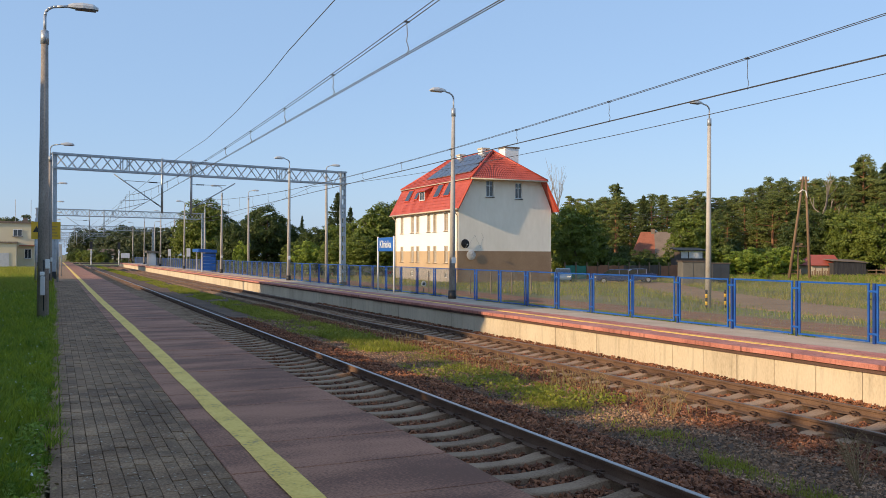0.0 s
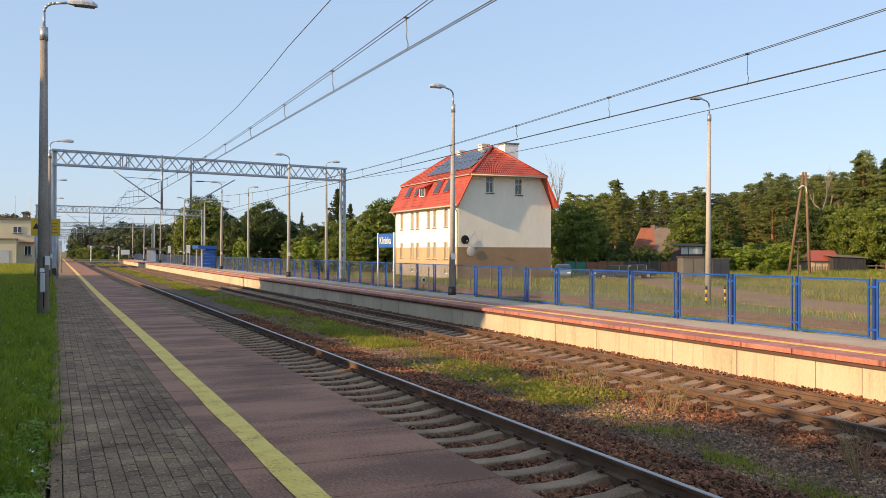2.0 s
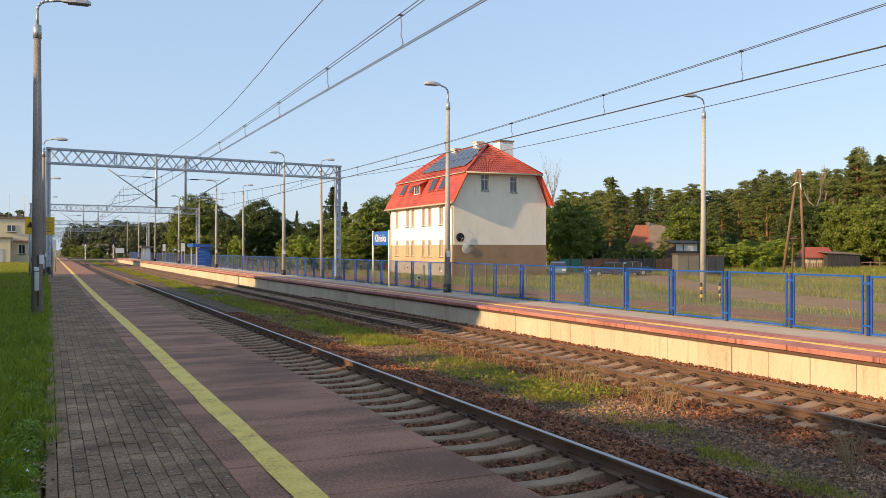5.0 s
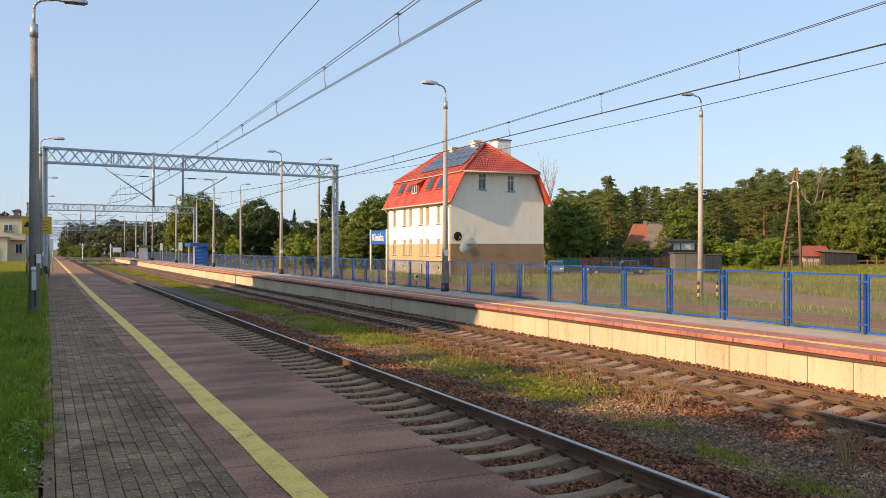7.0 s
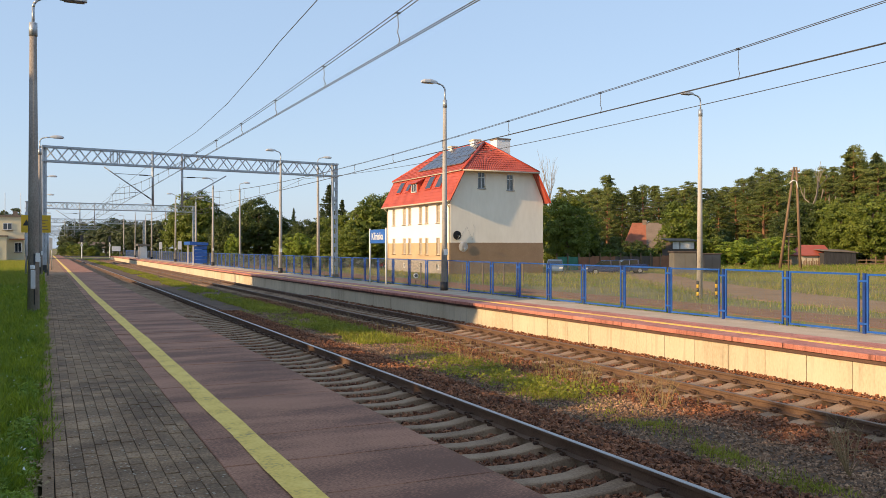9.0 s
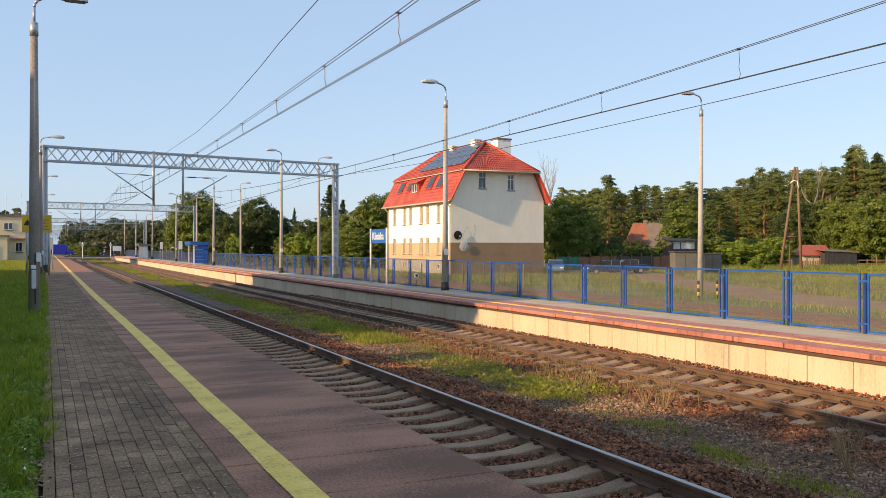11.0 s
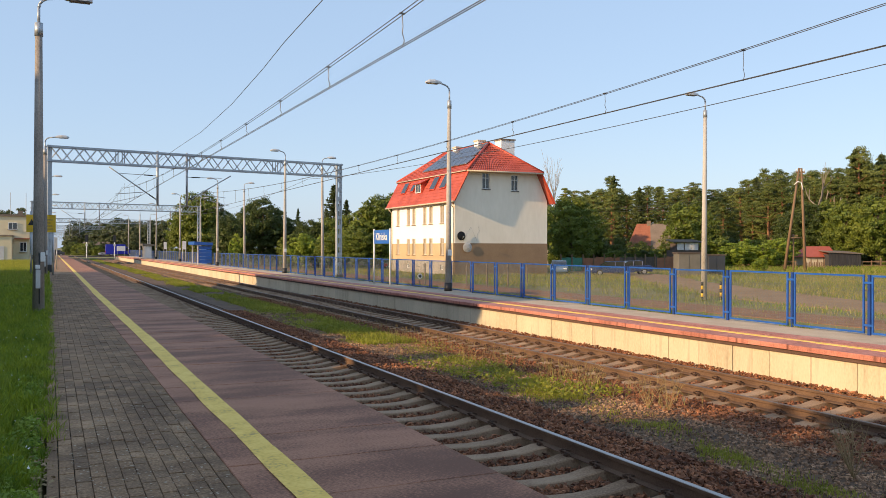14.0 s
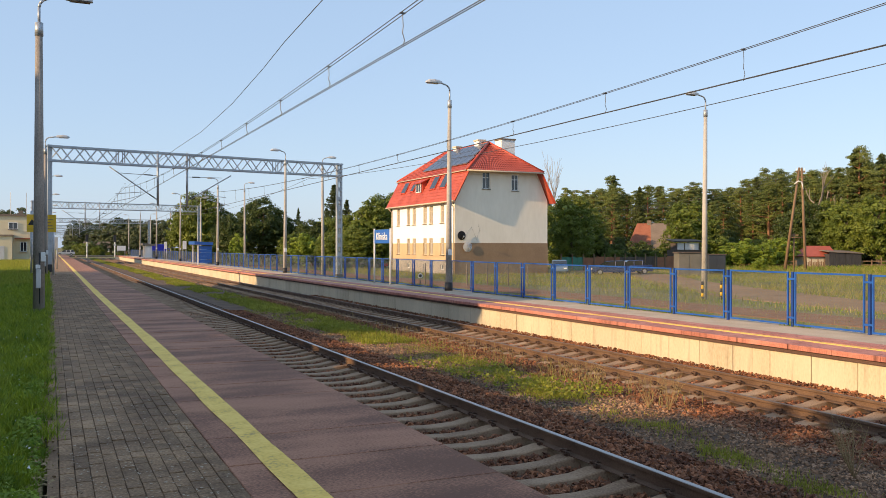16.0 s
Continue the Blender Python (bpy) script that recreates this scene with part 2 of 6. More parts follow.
M_tar = mat("tarred_boards", [(0.025, 0.025, 0.028), (0.055, 0.052, 0.055)], 2, 0.85, bump=0.3, stretch=(4, 4, 0.5))
M_car_silver = mat("silver_car_paint", [(0.42, 0.43, 0.44), (0.52, 0.53, 0.54)], 1, 0.35, metal=0.4)
M_tyre = mat("tyre_rubber", [(0.012, 0.012, 0.012), (0.03, 0.03, 0.03)], 8, 0.9)
M_rim = mat("wheel_rim", [(0.35, 0.35, 0.36), (0.45, 0.45, 0.46)], 8, 0.4, metal=0.6)
M_head = mat("headlamp_lens", [(0.7, 0.7, 0.68), (0.8, 0.8, 0.78)], 8, 0.15)
M_tail = mat("tail_lamp_lens", [(0.45, 0.01, 0.01), (0.55, 0.02, 0.02)], 8, 0.2)
M_green_board = mat("green_hoarding", [(0.02, 0.14, 0.09), (0.03, 0.2, 0.13)], 2, 0.6)
M_rust_board = mat("rusty_boards", [(0.24, 0.095, 0.05), (0.34, 0.15, 0.08)], 2, 0.9)


def ground_mat():
    """Grass and bare soil mixed by noise at three scales."""
    m = mat("meadow_ground", [(0.07, 0.085, 0.018), (0.13, 0.13, 0.03), (0.2, 0.165, 0.06), (0.23, 0.175, 0.085)], 0.22, 0.95, bump=0.8, fine=9, spread=0.06)
    return m


M_ground = ground_mat()
M_strip = mat("weedy_ballast_soil", [(0.063, 0.035, 0.019), (0.104, 0.059, 0.032), (0.156, 0.088, 0.046)], 1.6, 0.95, bump=0.8, fine=22)


# ---- making things ----
def box(bm, x0, x1, y0, y1, z0, z1):
    v = [bm.verts.new((x, y, z)) for x in (x0, x1) for y in (y0, y1) for z in (z0, z1)]
    for q in ((0, 1, 3, 2), (4, 6, 7, 5), (0, 4, 5, 1), (2, 3, 7, 6), (0, 2, 6, 4), (1, 5, 7, 3)):
        bm.faces.new([v[i] for i in q])
    return v


def tube(bm, p0, p1, r0, r1=None, n=8, caps=True):
    r1 = r0 if r1 is None else r1
    a, b = Vector(p0), Vector(p1)
    q = (b - a).to_track_quat("Z", "Y")
    rings = []
    for c, r in ((a, r0), (b, r1)):
        rings.append([bm.verts.new(c + q @ Vector((r * math.cos(k * math.tau / n), r * math.sin(k * math.tau / n), 0))) for k in range(n)])
    for k in range(n):
        bm.faces.new((rings[0][k], rings[0][(k + 1) % n], rings[1][(k + 1) % n], rings[1][k])).smooth = n > 5
    if caps:
        bm.faces.new(rings[0][::-1]), bm.faces.new(rings[1])


def path_tube(bm, pts, r, n=6):
    for a, b in zip(pts, pts[1:]):
        tube(bm, a, b, r, r, n)


def prism(bm, outline, axis, lo, hi):
    """An outline in the two other axes, drawn out along axis from lo to hi."""
    def at(p, w):
        return {"x": (w, p[0], p[1]), "y": (p[0], w, p[1]), "z": (p[0], p[1], w)}[axis]
    a, b = [bm.verts.new(at(p, lo)) for p in outline], [bm.verts.new(at(p, hi)) for p in outline]
    n = len(outline)
    for k in range(n):
        bm.faces.new((a[k], a[(k + 1) % n], b[(k + 1) % n], b[k]))
    bm.faces.new(a[::-1]), bm.faces.new(b)


def done(bm, name, material, soft=0.0):
    if soft:
        bmesh.ops.bevel(bm, geom=bm.edges[:], offset=soft, segments=1, affect="EDGES", clamp_overlap=True)
    bmesh.ops.recalc_face_normals(bm, faces=bm.faces[:])
    me = bpy.data.meshes.new(name)
    bm.to_mesh(me)
    bm.free()
    for m in material if isinstance(material, (list, tuple)) else [material]:
        me.materials.append(m)
    return me


def part(name, bm, material, parent, label="", soft=0.0, at=None):
    ob = new(name, done(bm, name, material, soft) if isinstance(bm, bmesh.types.BMesh) else bm)
    ob.parent = parent
    if at is not None:
        ob.matrix_basis = at
    return tagged(ob, label)


def thing(name, label, category, m=None, group="", kind=""):
    ob = new(name)
    ob.empty_display_size = 0.2
    if m is not None:
        ob.matrix_basis = m
    return tagged(ob, label, category, group, kind)


def solid(name, bm, material, label, category="", group="", kind="", m=None, soft=0.0):
    ob = new(name, done(bm, name, material, soft) if isinstance(bm, bmesh.types.BMesh) else bm)
    if m is not None:
        ob.matrix_basis = m
    return tagged(ob, label, category, group, kind)


def bars(name, verts, faces, material):
    me = bpy.data.meshes.new(name)
    me.from_pydata(verts.tolist() if hasattr(verts, "tolist") else verts, [], faces.tolist() if hasattr(faces, "tolist") else faces)
    me.materials.append(material)
    return me


def bmn():
    return bmesh.new()

# ---- levels: near platform top 0, far platform top -0.17, rail head -0.58, sleepers -0.75 ----
Z_FAR, Z_HEAD, Z_BED, Z_FIELD = -0.17, -0.58, -0.80, -0.85
X_EDGE, X_WALL, X_FENCE = 3.0, 12.80, 15.72
TRACKS = (4.76, 10.97)
HEADS = (-0.58, -0.735)
Y_CROSS = 236.0


def ground_height(x, y):
    if y > 208:
        return -0.75
    if x < -0.02:
        return -0.06 - 0.10 * min(1, -x / 6)
    if x < 16.0:
        return -1.08
    return Z_FIELD


def make_ground():
    xs = [-2500, -400, -120, -40, -14, -6, -3, -1.5, -0.6, -0.05, 0.2, 3, 6, 9, 12.6, 16.1, 18, 22, 26, 30, 36, 44, 60, 90, 140, 400, 2500]
    ys = [-60, -20, -5, 2, 8, 16, 30, 60, 100, 150, 206, 209, 260, 400, 800, 2600]
    verts = [(x, y, ground_height(x, y)) for y in ys for x in xs]
    n = len(xs)
    faces = [(j * n + i, j * n + i + 1, (j + 1) * n + i + 1, (j + 1) * n + i) for j in range(len(ys) - 1) for i in range(n - 1)]
    solid("ground", bars("ground", verts, faces, M_ground), None, "uneven meadow of green and dry grass", "ground", kind="structure")


make_ground()


def sheet(name, x0, x1, y0, y1, z, material, label, thick=0.25, kind="structure", cat="ground"):
    bm = bmn()
    box(bm, x0, x1, y0, y1, z - thick, z)
    return solid(name, bm, material, label, cat, kind=kind)


# trackbed under both tracks, with a low weedy strip between
def trackbed():
    bm = bmn()
    prism(bm, [(3.02, -1.2), (3.02, -0.875), (5.7, -0.875), (6.15, -0.84), (6.9, -0.9), (8.5, -0.92), (9.3, -0.98), (12.4, -0.98), (12.84, -0.93), (12.84, -1.2)], "y", -30, 700)
    solid("trackbed", bm, M_ballast_bed, "rusty brown crushed stone trackbed", "trackbed", kind="structure")
    bm = bmn()
    prism(bm, [(6.45, -1.1), (6.45, -0.845), (6.9, -0.885), (8.5, -0.885), (9.1, -0.91), (9.1, -1.1)], "y", -20, 228)
    solid("ground_between_tracks", bm, M_strip, "dark cinder soil with moss and weeds between tracks", "ground", kind="structure")


trackbed()
sheet("ground_rusty_strip", 23.2, 26.2, -20, 120, Z_FIELD + 0.02, M_soil, "rust-brown bare soil strip of a removed siding")


def flat_road(name, pts, width, z, material, label):
    """A ribbon of ground along a bent line, with a low skirt."""
    verts, faces = [], []
    for k, p in enumerate(pts):
        a, b = Vector(pts[max(k - 1, 0)]), Vector(pts[min(k + 1, len(pts) - 1)])
        d = (b - a).normalized()
        side = Vector((-d.y, d.x)) * width * (0.5 + 0.1 * math.sin(k * 2.3))
        c = Vector(p)
        l, r = c + side, c - side
        verts += [(*(l + side * 0.05), z - 0.1), (*l, z), (*r, z), (*(r - side * 0.05), z - 0.1)]
    for k in range(len(pts) - 1):
        for j in range(3):
            i = k * 4 + j
            faces.append((i, i + 1, i + 5, i + 4))
    return solid(name, bars(name, verts, [f[::-1] for f in faces], material), None, label, "road", kind="structure")


flat_road("dirt_road", [(30.5, 4), (30.5, 14), (31, 23), (33.5, 32), (38, 42), (43, 52), (49, 62), (52, 72), (50, 84), (46, 100), (42, 130)], 5.0, Z_FIELD + 0.03, M_dirt, "sandy dirt road curving through the meadow")
flat_road("dirt_road", [(44, 34), (55, 35), (70, 32), (95, 28), (130, 20)], 3.4, Z_FIELD + 0.034, M_dirt, "sandy farm track through tall grass")
sheet("road", -200, 120, Y_CROSS - 5.5, Y_CROSS + 5.5, -0.53, M_asphalt, "grey asphalt road over the level crossing", 0.3, cat="road")


# ---- near platform ----
def near_platform():
    y_end = 205
    bm = bmn()
    box(bm, 0.06, 2.72, -25, y_end, -1.0, -0.045)
    base = solid("platform_near", bm, M_joint, "near platform with grey pavers and plum slabs", "platform", kind="structure")
    bm = bmn()
    box(bm, 2.60, 2.74, -25, y_end, -1.0, -0.16)
    part("edge_wall", bm, M_kerb, base, "stained concrete edge wall")
    # edging stone beside the grass
    bm = bmn()
    y = -20
    while y < y_end:
        box(bm, -0.02, 0.055, y, y + 0.99, -0.3, -0.002 + 0.004 * math.sin(y * 7))
        y += 1.0
    part("edging", bm, M_paver_far, base, "worn concrete edging stones")
    # slabs, joints open 8 mm
    rnd = random.Random(4)
    bm = bmn()
    box(bm, 0, 1.79, 0.004, 0.972, -0.16, 0)
    slab = done(bm, "slab", M_slab, 0.006)
    for k in range(-24, 70):
        y = 5.53 + 0.98 * k
        part("slab", slab, None, base, at=pose(1.215, y, 0.0 + rnd.uniform(-0.003, 0.003), rnd.uniform(-0.12, 0.12), rnd.uniform(-0.06, 0.06), 0))
    bm = bmn()
    y = 5.53 + 0.98 * 70
    while y < y_end:
        box(bm, 1.215, 3.005, y + 0.004, y + 0.972, -0.16, 0)
        y += 0.98
    part("slab_run", bm, M_slab_far, base)
    base.children[-1]["kind"] = "stuff"
    # yellow warning line, hand painted: slightly uneven
    bm = bmn()
    rows = []
    y = -18.0
    while y < y_end:
        w = noise.noise((0.3, y * 0.7, 0)) * 0.016 + noise.noise((4, y * 6, 0)) * 0.005
        v = noise.noise((9.3, y * 0.7, 2)) * 0.016 + noise.noise((7, y * 6, 1)) * 0.005
        drift = -0.075 * min(1, max(0, (y - 16) / 16))
        rows.append([bm.verts.new((1.475 + drift + w, y, 0.0065)), bm.verts.new((1.695 + drift + v, y, 0.0065))])
        y += 0.12 if y < 40 else 1.5
    for r, s in zip(rows, rows[1:]):
        bm.faces.new((r[0], r[1], s[1], s[0]))
    part("warning_line", bm, M_yellow, base, "worn yellow painted line")
    return base


platform = near_platform()


# ---- tracks ----
def rail_profile(x, z, h=0.172):
    return [(x - 0.075, z - h), (x + 0.075, z - h), (x + 0.075, z - h + 0.012), (x + 0.012, z - h + 0.03), (x + 0.009, z - 0.05), (x + 0.036, z - 0.038),
            (x + 0.036, z - 0.006), (x - 0.036, z - 0.006), (x - 0.036, z - 0.038), (x - 0.009, z - 0.05), (x - 0.012, z - h + 0.03), (x - 0.075, z - h + 0.012)]


def sleeper_mesh():
    """Concrete sleeper: high at the rail seats, dipping in the middle, sloped ends."""
    bm = bmn()
    stations = [(-1.25, 0.0, 0.10), (-1.05, 0.015, 0.125), (-0.88, 0.03, 0.13), (-0.62, 0.03, 0.13), (-0.36, -0.015, 0.115), (0, -0.028, 0.11),
                (0.36, -0.015, 0.115), (0.62, 0.03, 0.13), (0.88, 0.03, 0.13), (1.05, 0.015, 0.125), (1.25, 0.0, 0.10)]
    rings = []
    for x, z, w in stations:
        rings.append([bm.verts.new((x, -w - 0.025, -0.2)), bm.verts.new((x, -w, z - 0.012)), bm.verts.new((x, -w + 0.015, z)), bm.verts.new((x, w - 0.015, z)), bm.verts.new((x, w, z - 0.012)), bm.verts.new((x, w + 0.025, -0.2))])
    for a, b in zip(rings, rings[1:]):
        for k in range(5):
            bm.faces.new((a[k], a[k + 1], b[k + 1], b[k]))
    bm.faces.new(rings[0]), bm.faces.new(rings[-1][::-1])
    return done(bm, "sleeper", M_sleeper)


def clip_mesh():
    """A bent spring clip with its shoulder."""
    bm = bmn()
    pts = [(0.0, -0.05, 0.02), (0.05, -0.05, 0.035), (0.075, -0.03, 0.05), (0.06, -0.005, 0.06), (0.02, 0.0, 0.055), (-0.03, 0.005, 0.045), (0.02, 0.02, 0.055), (0.06, 0.035, 0.06), (0.07, 0.055, 0.045), (0.03, 0.065, 0.03)]
    path_tube(bm, [(x, y * 1.35, z * 1.35) for x, y, z in pts], 0.011, 5)
    box(bm, -0.01, 0.045, -0.02, 0.03, -0.01, 0.028)
    return done(bm, "rail_clip", M_clip)


SLEEPER, CLIP = sleeper_mesh(), clip_mesh()


def make_track(xc, head, first, y_end, y_parts, tag, h, top):
    t = thing("railway_track", tag, "track", pose(xc, 0, 0), kind="structure")
    for side in (-1, 1):
        bm = bmn()
        prism(bm, rail_profile(side * 0.7535, head, h), "y", -30, y_end)
        rail = part("rail", bm, M_rail_side, t, "rusty steel rail")
        bm = bmn()
        x = side * 0.7535
        prism(bm, [(x - 0.033, head - 0.0075), (x + 0.033, head - 0.0075), (x + 0.028, head), (x - 0.028, head)], "y", -30, y_end)
        part("rail_head", bm, top, rail, "worn rail head")
    zs = head - h - 0.03
    y = first
    far = bmn()
    while y < y_end:
        if y < y_parts:
            s = part("sleeper", SLEEPER, None, t, at=pose(0, y, zs, 0, 0, 0.5 * math.sin(y * 9.1)))
            for side in (-1, 1):
                for inner in (-1, 1):
                    part("rail_clip", CLIP, None, s, at=pose(side * 0.7535 + inner * 0.078, 0, 0.03, 0, 0, 0 if inner > 0 else 180))
        elif y < 225:
            box(far, -1.25, -0.35, y - 0.13, y + 0.13, zs - 0.1, zs + 0.02)
            box(far, 0.35, 1.25, y - 0.13, y + 0.13, zs - 0.1, zs + 0.02)
            box(far, -0.35, 0.35, y - 0.12, y + 0.12, zs - 0.1, zs - 0.02)
        y += 0.6
    p = part("sleeper_run", far, M_sleeper, t)
    p["kind"] = "stuff"
    return t


make_track(TRACKS[0], HEADS[0], -11.45, 680, 62, "straight railway track with concrete sleepers beside the near platform", 0.172, M_rail_top)
make_track(TRACKS[1], HEADS[1], -11.315, 680, 62, "straight railway track with concrete sleepers beside the far platform", 0.149, M_rail_dull)


# ---- far platform ----
def far_platform():
    y0, y1 = -16, 199
    bm = bmn()
    box(bm, X_WALL + 0.16, 16.05, y0, y1, -1.1, Z_FAR - 0.012)
    base = solid("platform_far", bm, M_far_paving, "far platform with cream edge wall and red edge slabs", "platform", kind="structure")
    rnd = random.Random(9)
    bm = bmn()
    box(bm, 0, 0.15, 0.006, 0.994, -1.1, Z_FAR - 0.13)
    panel = done(bm, "wall_panel", M_wall_panel, 0.006)
    bm = bmn()
    box(bm, -0.02, 1.6, 0.003, 0.997, Z_FAR - 0.095, Z_FAR)
    edge = done(bm, "edge_slab", M_pink, 0.005)
    n = 0
    y = 10.5 - 12
    far = bmn()
    while y < y1:
        if n < 80:
            part("wall_panel", panel, None, base, at=pose(X_WALL + rnd.uniform(-0.006, 0.006), y, 0, 0, 0, 0))
        else:
            box(far, X_WALL, X_WALL + 0.15, y + 0.006, y + 0.994, -1.1, Z_FAR - 0.13)
        n += 1
        y += 1.0
    part("wall_panel_run", far, M_wall_panel, base)["kind"] = "stuff"
    n = 0
    y = -2.03
    far = bmn()
    while y < y1:
        if n < 130:
            part("edge_slab", edge, None, base, at=pose(12.72 + rnd.uniform(-0.006, 0.006), y, rnd.uniform(-0.004, 0.003), 0, 0, 0))
        else:
            box(far, 12.7, 14.3, y + 0.003, y + 0.997, Z_FAR - 0.095, Z_FAR)
        n += 1
        y += 1.0
    part("edge_slab_run", far, M_pink, base)["kind"] = "stuff"
    # dark strip added under the overhang: its shade put in as colour
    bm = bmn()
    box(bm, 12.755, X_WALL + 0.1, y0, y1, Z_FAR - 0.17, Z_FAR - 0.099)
    part("edge_underside", bm, M_edge_shade, base)
    bm = bmn()
    box(bm, 13.39, 13.56, y0, y1, Z_FAR - 0.02, Z_FAR + 0.006)
    part("warning_line", bm, M_yellow, base, "yellow painted line")
    bm = bmn()
    box(bm, 13.6, 13.92, y0, y1, Z_FAR - 0.02, Z_FAR + 0.005)
    y = 6.0
    while y < 34:
        for x in (13.64, 13.72, 13.8, 13.88):
            box(bm, x - 0.022, x + 0.022, y, y + 0.045, Z_FAR, Z_FAR + 0.008)
        y += 0.09
    part("tactile_strip", bm, M_pink, base, "red tactile strip with rows of studs")
    return base


far_platform()


# ---- blue fence behind the far platform ----
def fence_panel():
    """One bay, 2.08 m along y: a stout square post, then a slim tube frame with fine wire infill, held by flat brackets."""
    t = thing("steel_fence", "blue steel fence bay with wire mesh infill", "fence", group="fence along the far platform")
    bm = bmn()
    box(bm, 0.0, 0.06, -0.03, 0.03, -0.3, 1.26)
    post = part("support_post", bm, M_blue_post, t, "darker navy post", soft=0.004)
    bm = bmn()
    box(bm, -0.003, 0.063, -0.033, 0.033, 1.258, 1.268)
    part("cap", bm, M_blue_post, post)
    bm = bmn()
    box(bm, -0.022, 0.018, -0.02, 0.02, 0.02, 1.27)
    upright = done(bm, "post", M_blue, 0.004)
    for y in (0.115, 1.96):
        part("post", upright, None, t, at=pose(0, y, 0))
    for z in (0.2, 1.1):
        bm = bmn()
        box(bm, -0.03, -0.004, -0.115, 0.115, z - 0.022, z + 0.022)
        part("bracket", bm, M_blue, t)
    for z in (0.045, 1.248):
        bm = bmn()
        box(bm, -0.021, 0.017, 0.135, 1.94, z - 0.02, z + 0.02)
        part("rail", bm, M_blue, t)
    bm = bmn()
    r = 0.00065
    y = 0.145
    while y < 1.93:
        box(bm, -r, r, y - r, y + r, 0.06, 1.23)
        y += 0.016
    z = 0.07
    while z < 1.22:
        box(bm, -r + 0.002, r + 0.002, 0.14, 1.935, z - r, z + r)
        z += 0.016
    part("wire_mesh", bm, M_mesh, t, "grey zinc wire mesh")
    return t


panel = fence_panel()
panel.matrix_basis = pose(X_FENCE, 12.62 - 2.075 * 4, Z_FAR)
for k in range(-3, 88):
    copy_thing(panel, pose(X_FENCE + 0.008 * math.sin(k * 1.7), 12.62 + 2.075 * k, Z_FAR, 0.25 * math.sin(k * 2.3), 0.3 * math.sin(k * 3.1), 0))


# ---- lamp posts ----
def lamp_post(name, h, r0, r1, pole_mat, arm, label, group, drop=0.0, box_kit=False):
    """Tapered pole with a bent arm of length arm along +x and a flat lamp head."""
    t = thing(name, label, "lamp post", group=group)
    bm = bmn()
    tube(bm, (0, 0, -0.4), (0, 0, h), r0, r1, 16)
    part("pole", bm, pole_mat, t)
    bm = bmn()
    tube(bm, (0, 0, h - 0.12), (0, 0, h + 0.22), r1 + 0.018, r1 + 0.014, 14)
    part("collar", bm, M_zinc, t, "zinc collar")
    bm = bmn()
    s = 1 if arm > 0 else -1
    a = abs(arm)
    pts = [(0, 0, h + 0.2), (0, 0, h + 0.62)] + [(s * 0.3 * (1 - math.cos(q)), 0, h + 0.62 + 0.26 * math.sin(q)) for q in (0.4, 0.8, 1.2, 1.5)] + [(s * a, 0, h + 0.93)]
    path_tube(bm, pts, 0.036, 8)
    part("arm", bm, M_zinc, t, "bent zinc arm")
    bm = bmn()
    rings = []
    for x, half, z0, z1 in ((-0.05, 0.05, -0.04, 0.04), (0.08, 0.09, -0.05, 0.08), (0.3, 0.13, -0.05, 0.11), (0.55, 0.13, -0.05, 0.09), (0.68, 0.08, -0.045, 0.02)):
        rings.append([bm.verts.new((s * (a + x), y, h + 0.94 + z)) for y, z in ((-half, z0), (half, z0), (half, (z0 + z1) / 2), (half * 0.5, z1), (-half * 0.5, z1), (-half, (z0 + z1) / 2))])
    for p, q in zip(rings, rings[1:]):
        for k in range(6):
            bm.faces.new((p[k], p[(k + 1) % 6], q[(k + 1) % 6], q[k]))
    bm.faces.new(rings[0]), bm.faces.new(rings[-1])
    hd = part("lamp_head", bm, M_lamp_head, t, "pale flat lamp head")
    bm = bmn()
    x0, x1 = sorted((s * (a + 0.12), s * (a + 0.62)))
    box(bm, x0, x1, -0.11, 0.11, h + 0.865, h + 0.888)
    part("lens", bm, M_lamp_glass, hd, "dark lamp cover")
    if box_kit:
        for x, z0, z1, y, m in ((0.1, 1.28, 1.52, -0.16, M_white_paint), (-0.01, 0.6, 1.08, -0.2, M_lamp_head), (-0.02, 1.1, 1.2, -0.17, M_white_paint)):
            bm = bmn()
            box(bm, x - 0.055, x + 0.055, y - 0.05, y + 0.06, z0, z1)
            part("junction_box", bm, m, t, "pale metal junction box", soft=0.01)
        bm = bmn()
        tube(bm, (0.02, -0.19, 0.2), (0.02, -0.19, 1.5), 0.015, n=6)
        part("cable", bm, M_black, t)
    elif name == "lamp_post":
        bm = bmn()
        tube(bm, (0, 0, -0.1), (0, 0, 0.34), r0 + 0.035, r0 + 0.03, 14)
        part("base_sleeve", bm, M_black, t, "black base sleeve")
        bm = bmn()
        box(bm, -0.09, 0.09, -r0 - 0.02, -r0 + 0.03, 1.5, 1.75)
        part("plate", bm, M_white_paint, t, "small blank white plate")
    return t


near = lamp_post("lamp_post", 7.2, 0.148, 0.085, M_dark_pole, 0.6, "weathered concrete lamp post on the grass edge", "lamps along the near platform", box_kit=True)
near.matrix_basis = pose(-0.27, 24.3, 0.0)
for y in (54.5, 84.5, 114, 144, 174):
    copy_thing(near, pose(-0.27, y, -0.06))
far = lamp_post("lamp_post", 7.9, 0.14, 0.075, M_concrete_pole, -0.42, "grey concrete lamp post on the far platform", "lamps along the far platform")
far.matrix_basis = pose(15.45, 33.0, Z_FAR, 0, 0.25, 0)
for y in (61.0, 88.5, 116, 143.5, 171, 197):
    copy_thing(far, pose(15.45, y, Z_FAR, 0, 0.25, 0))
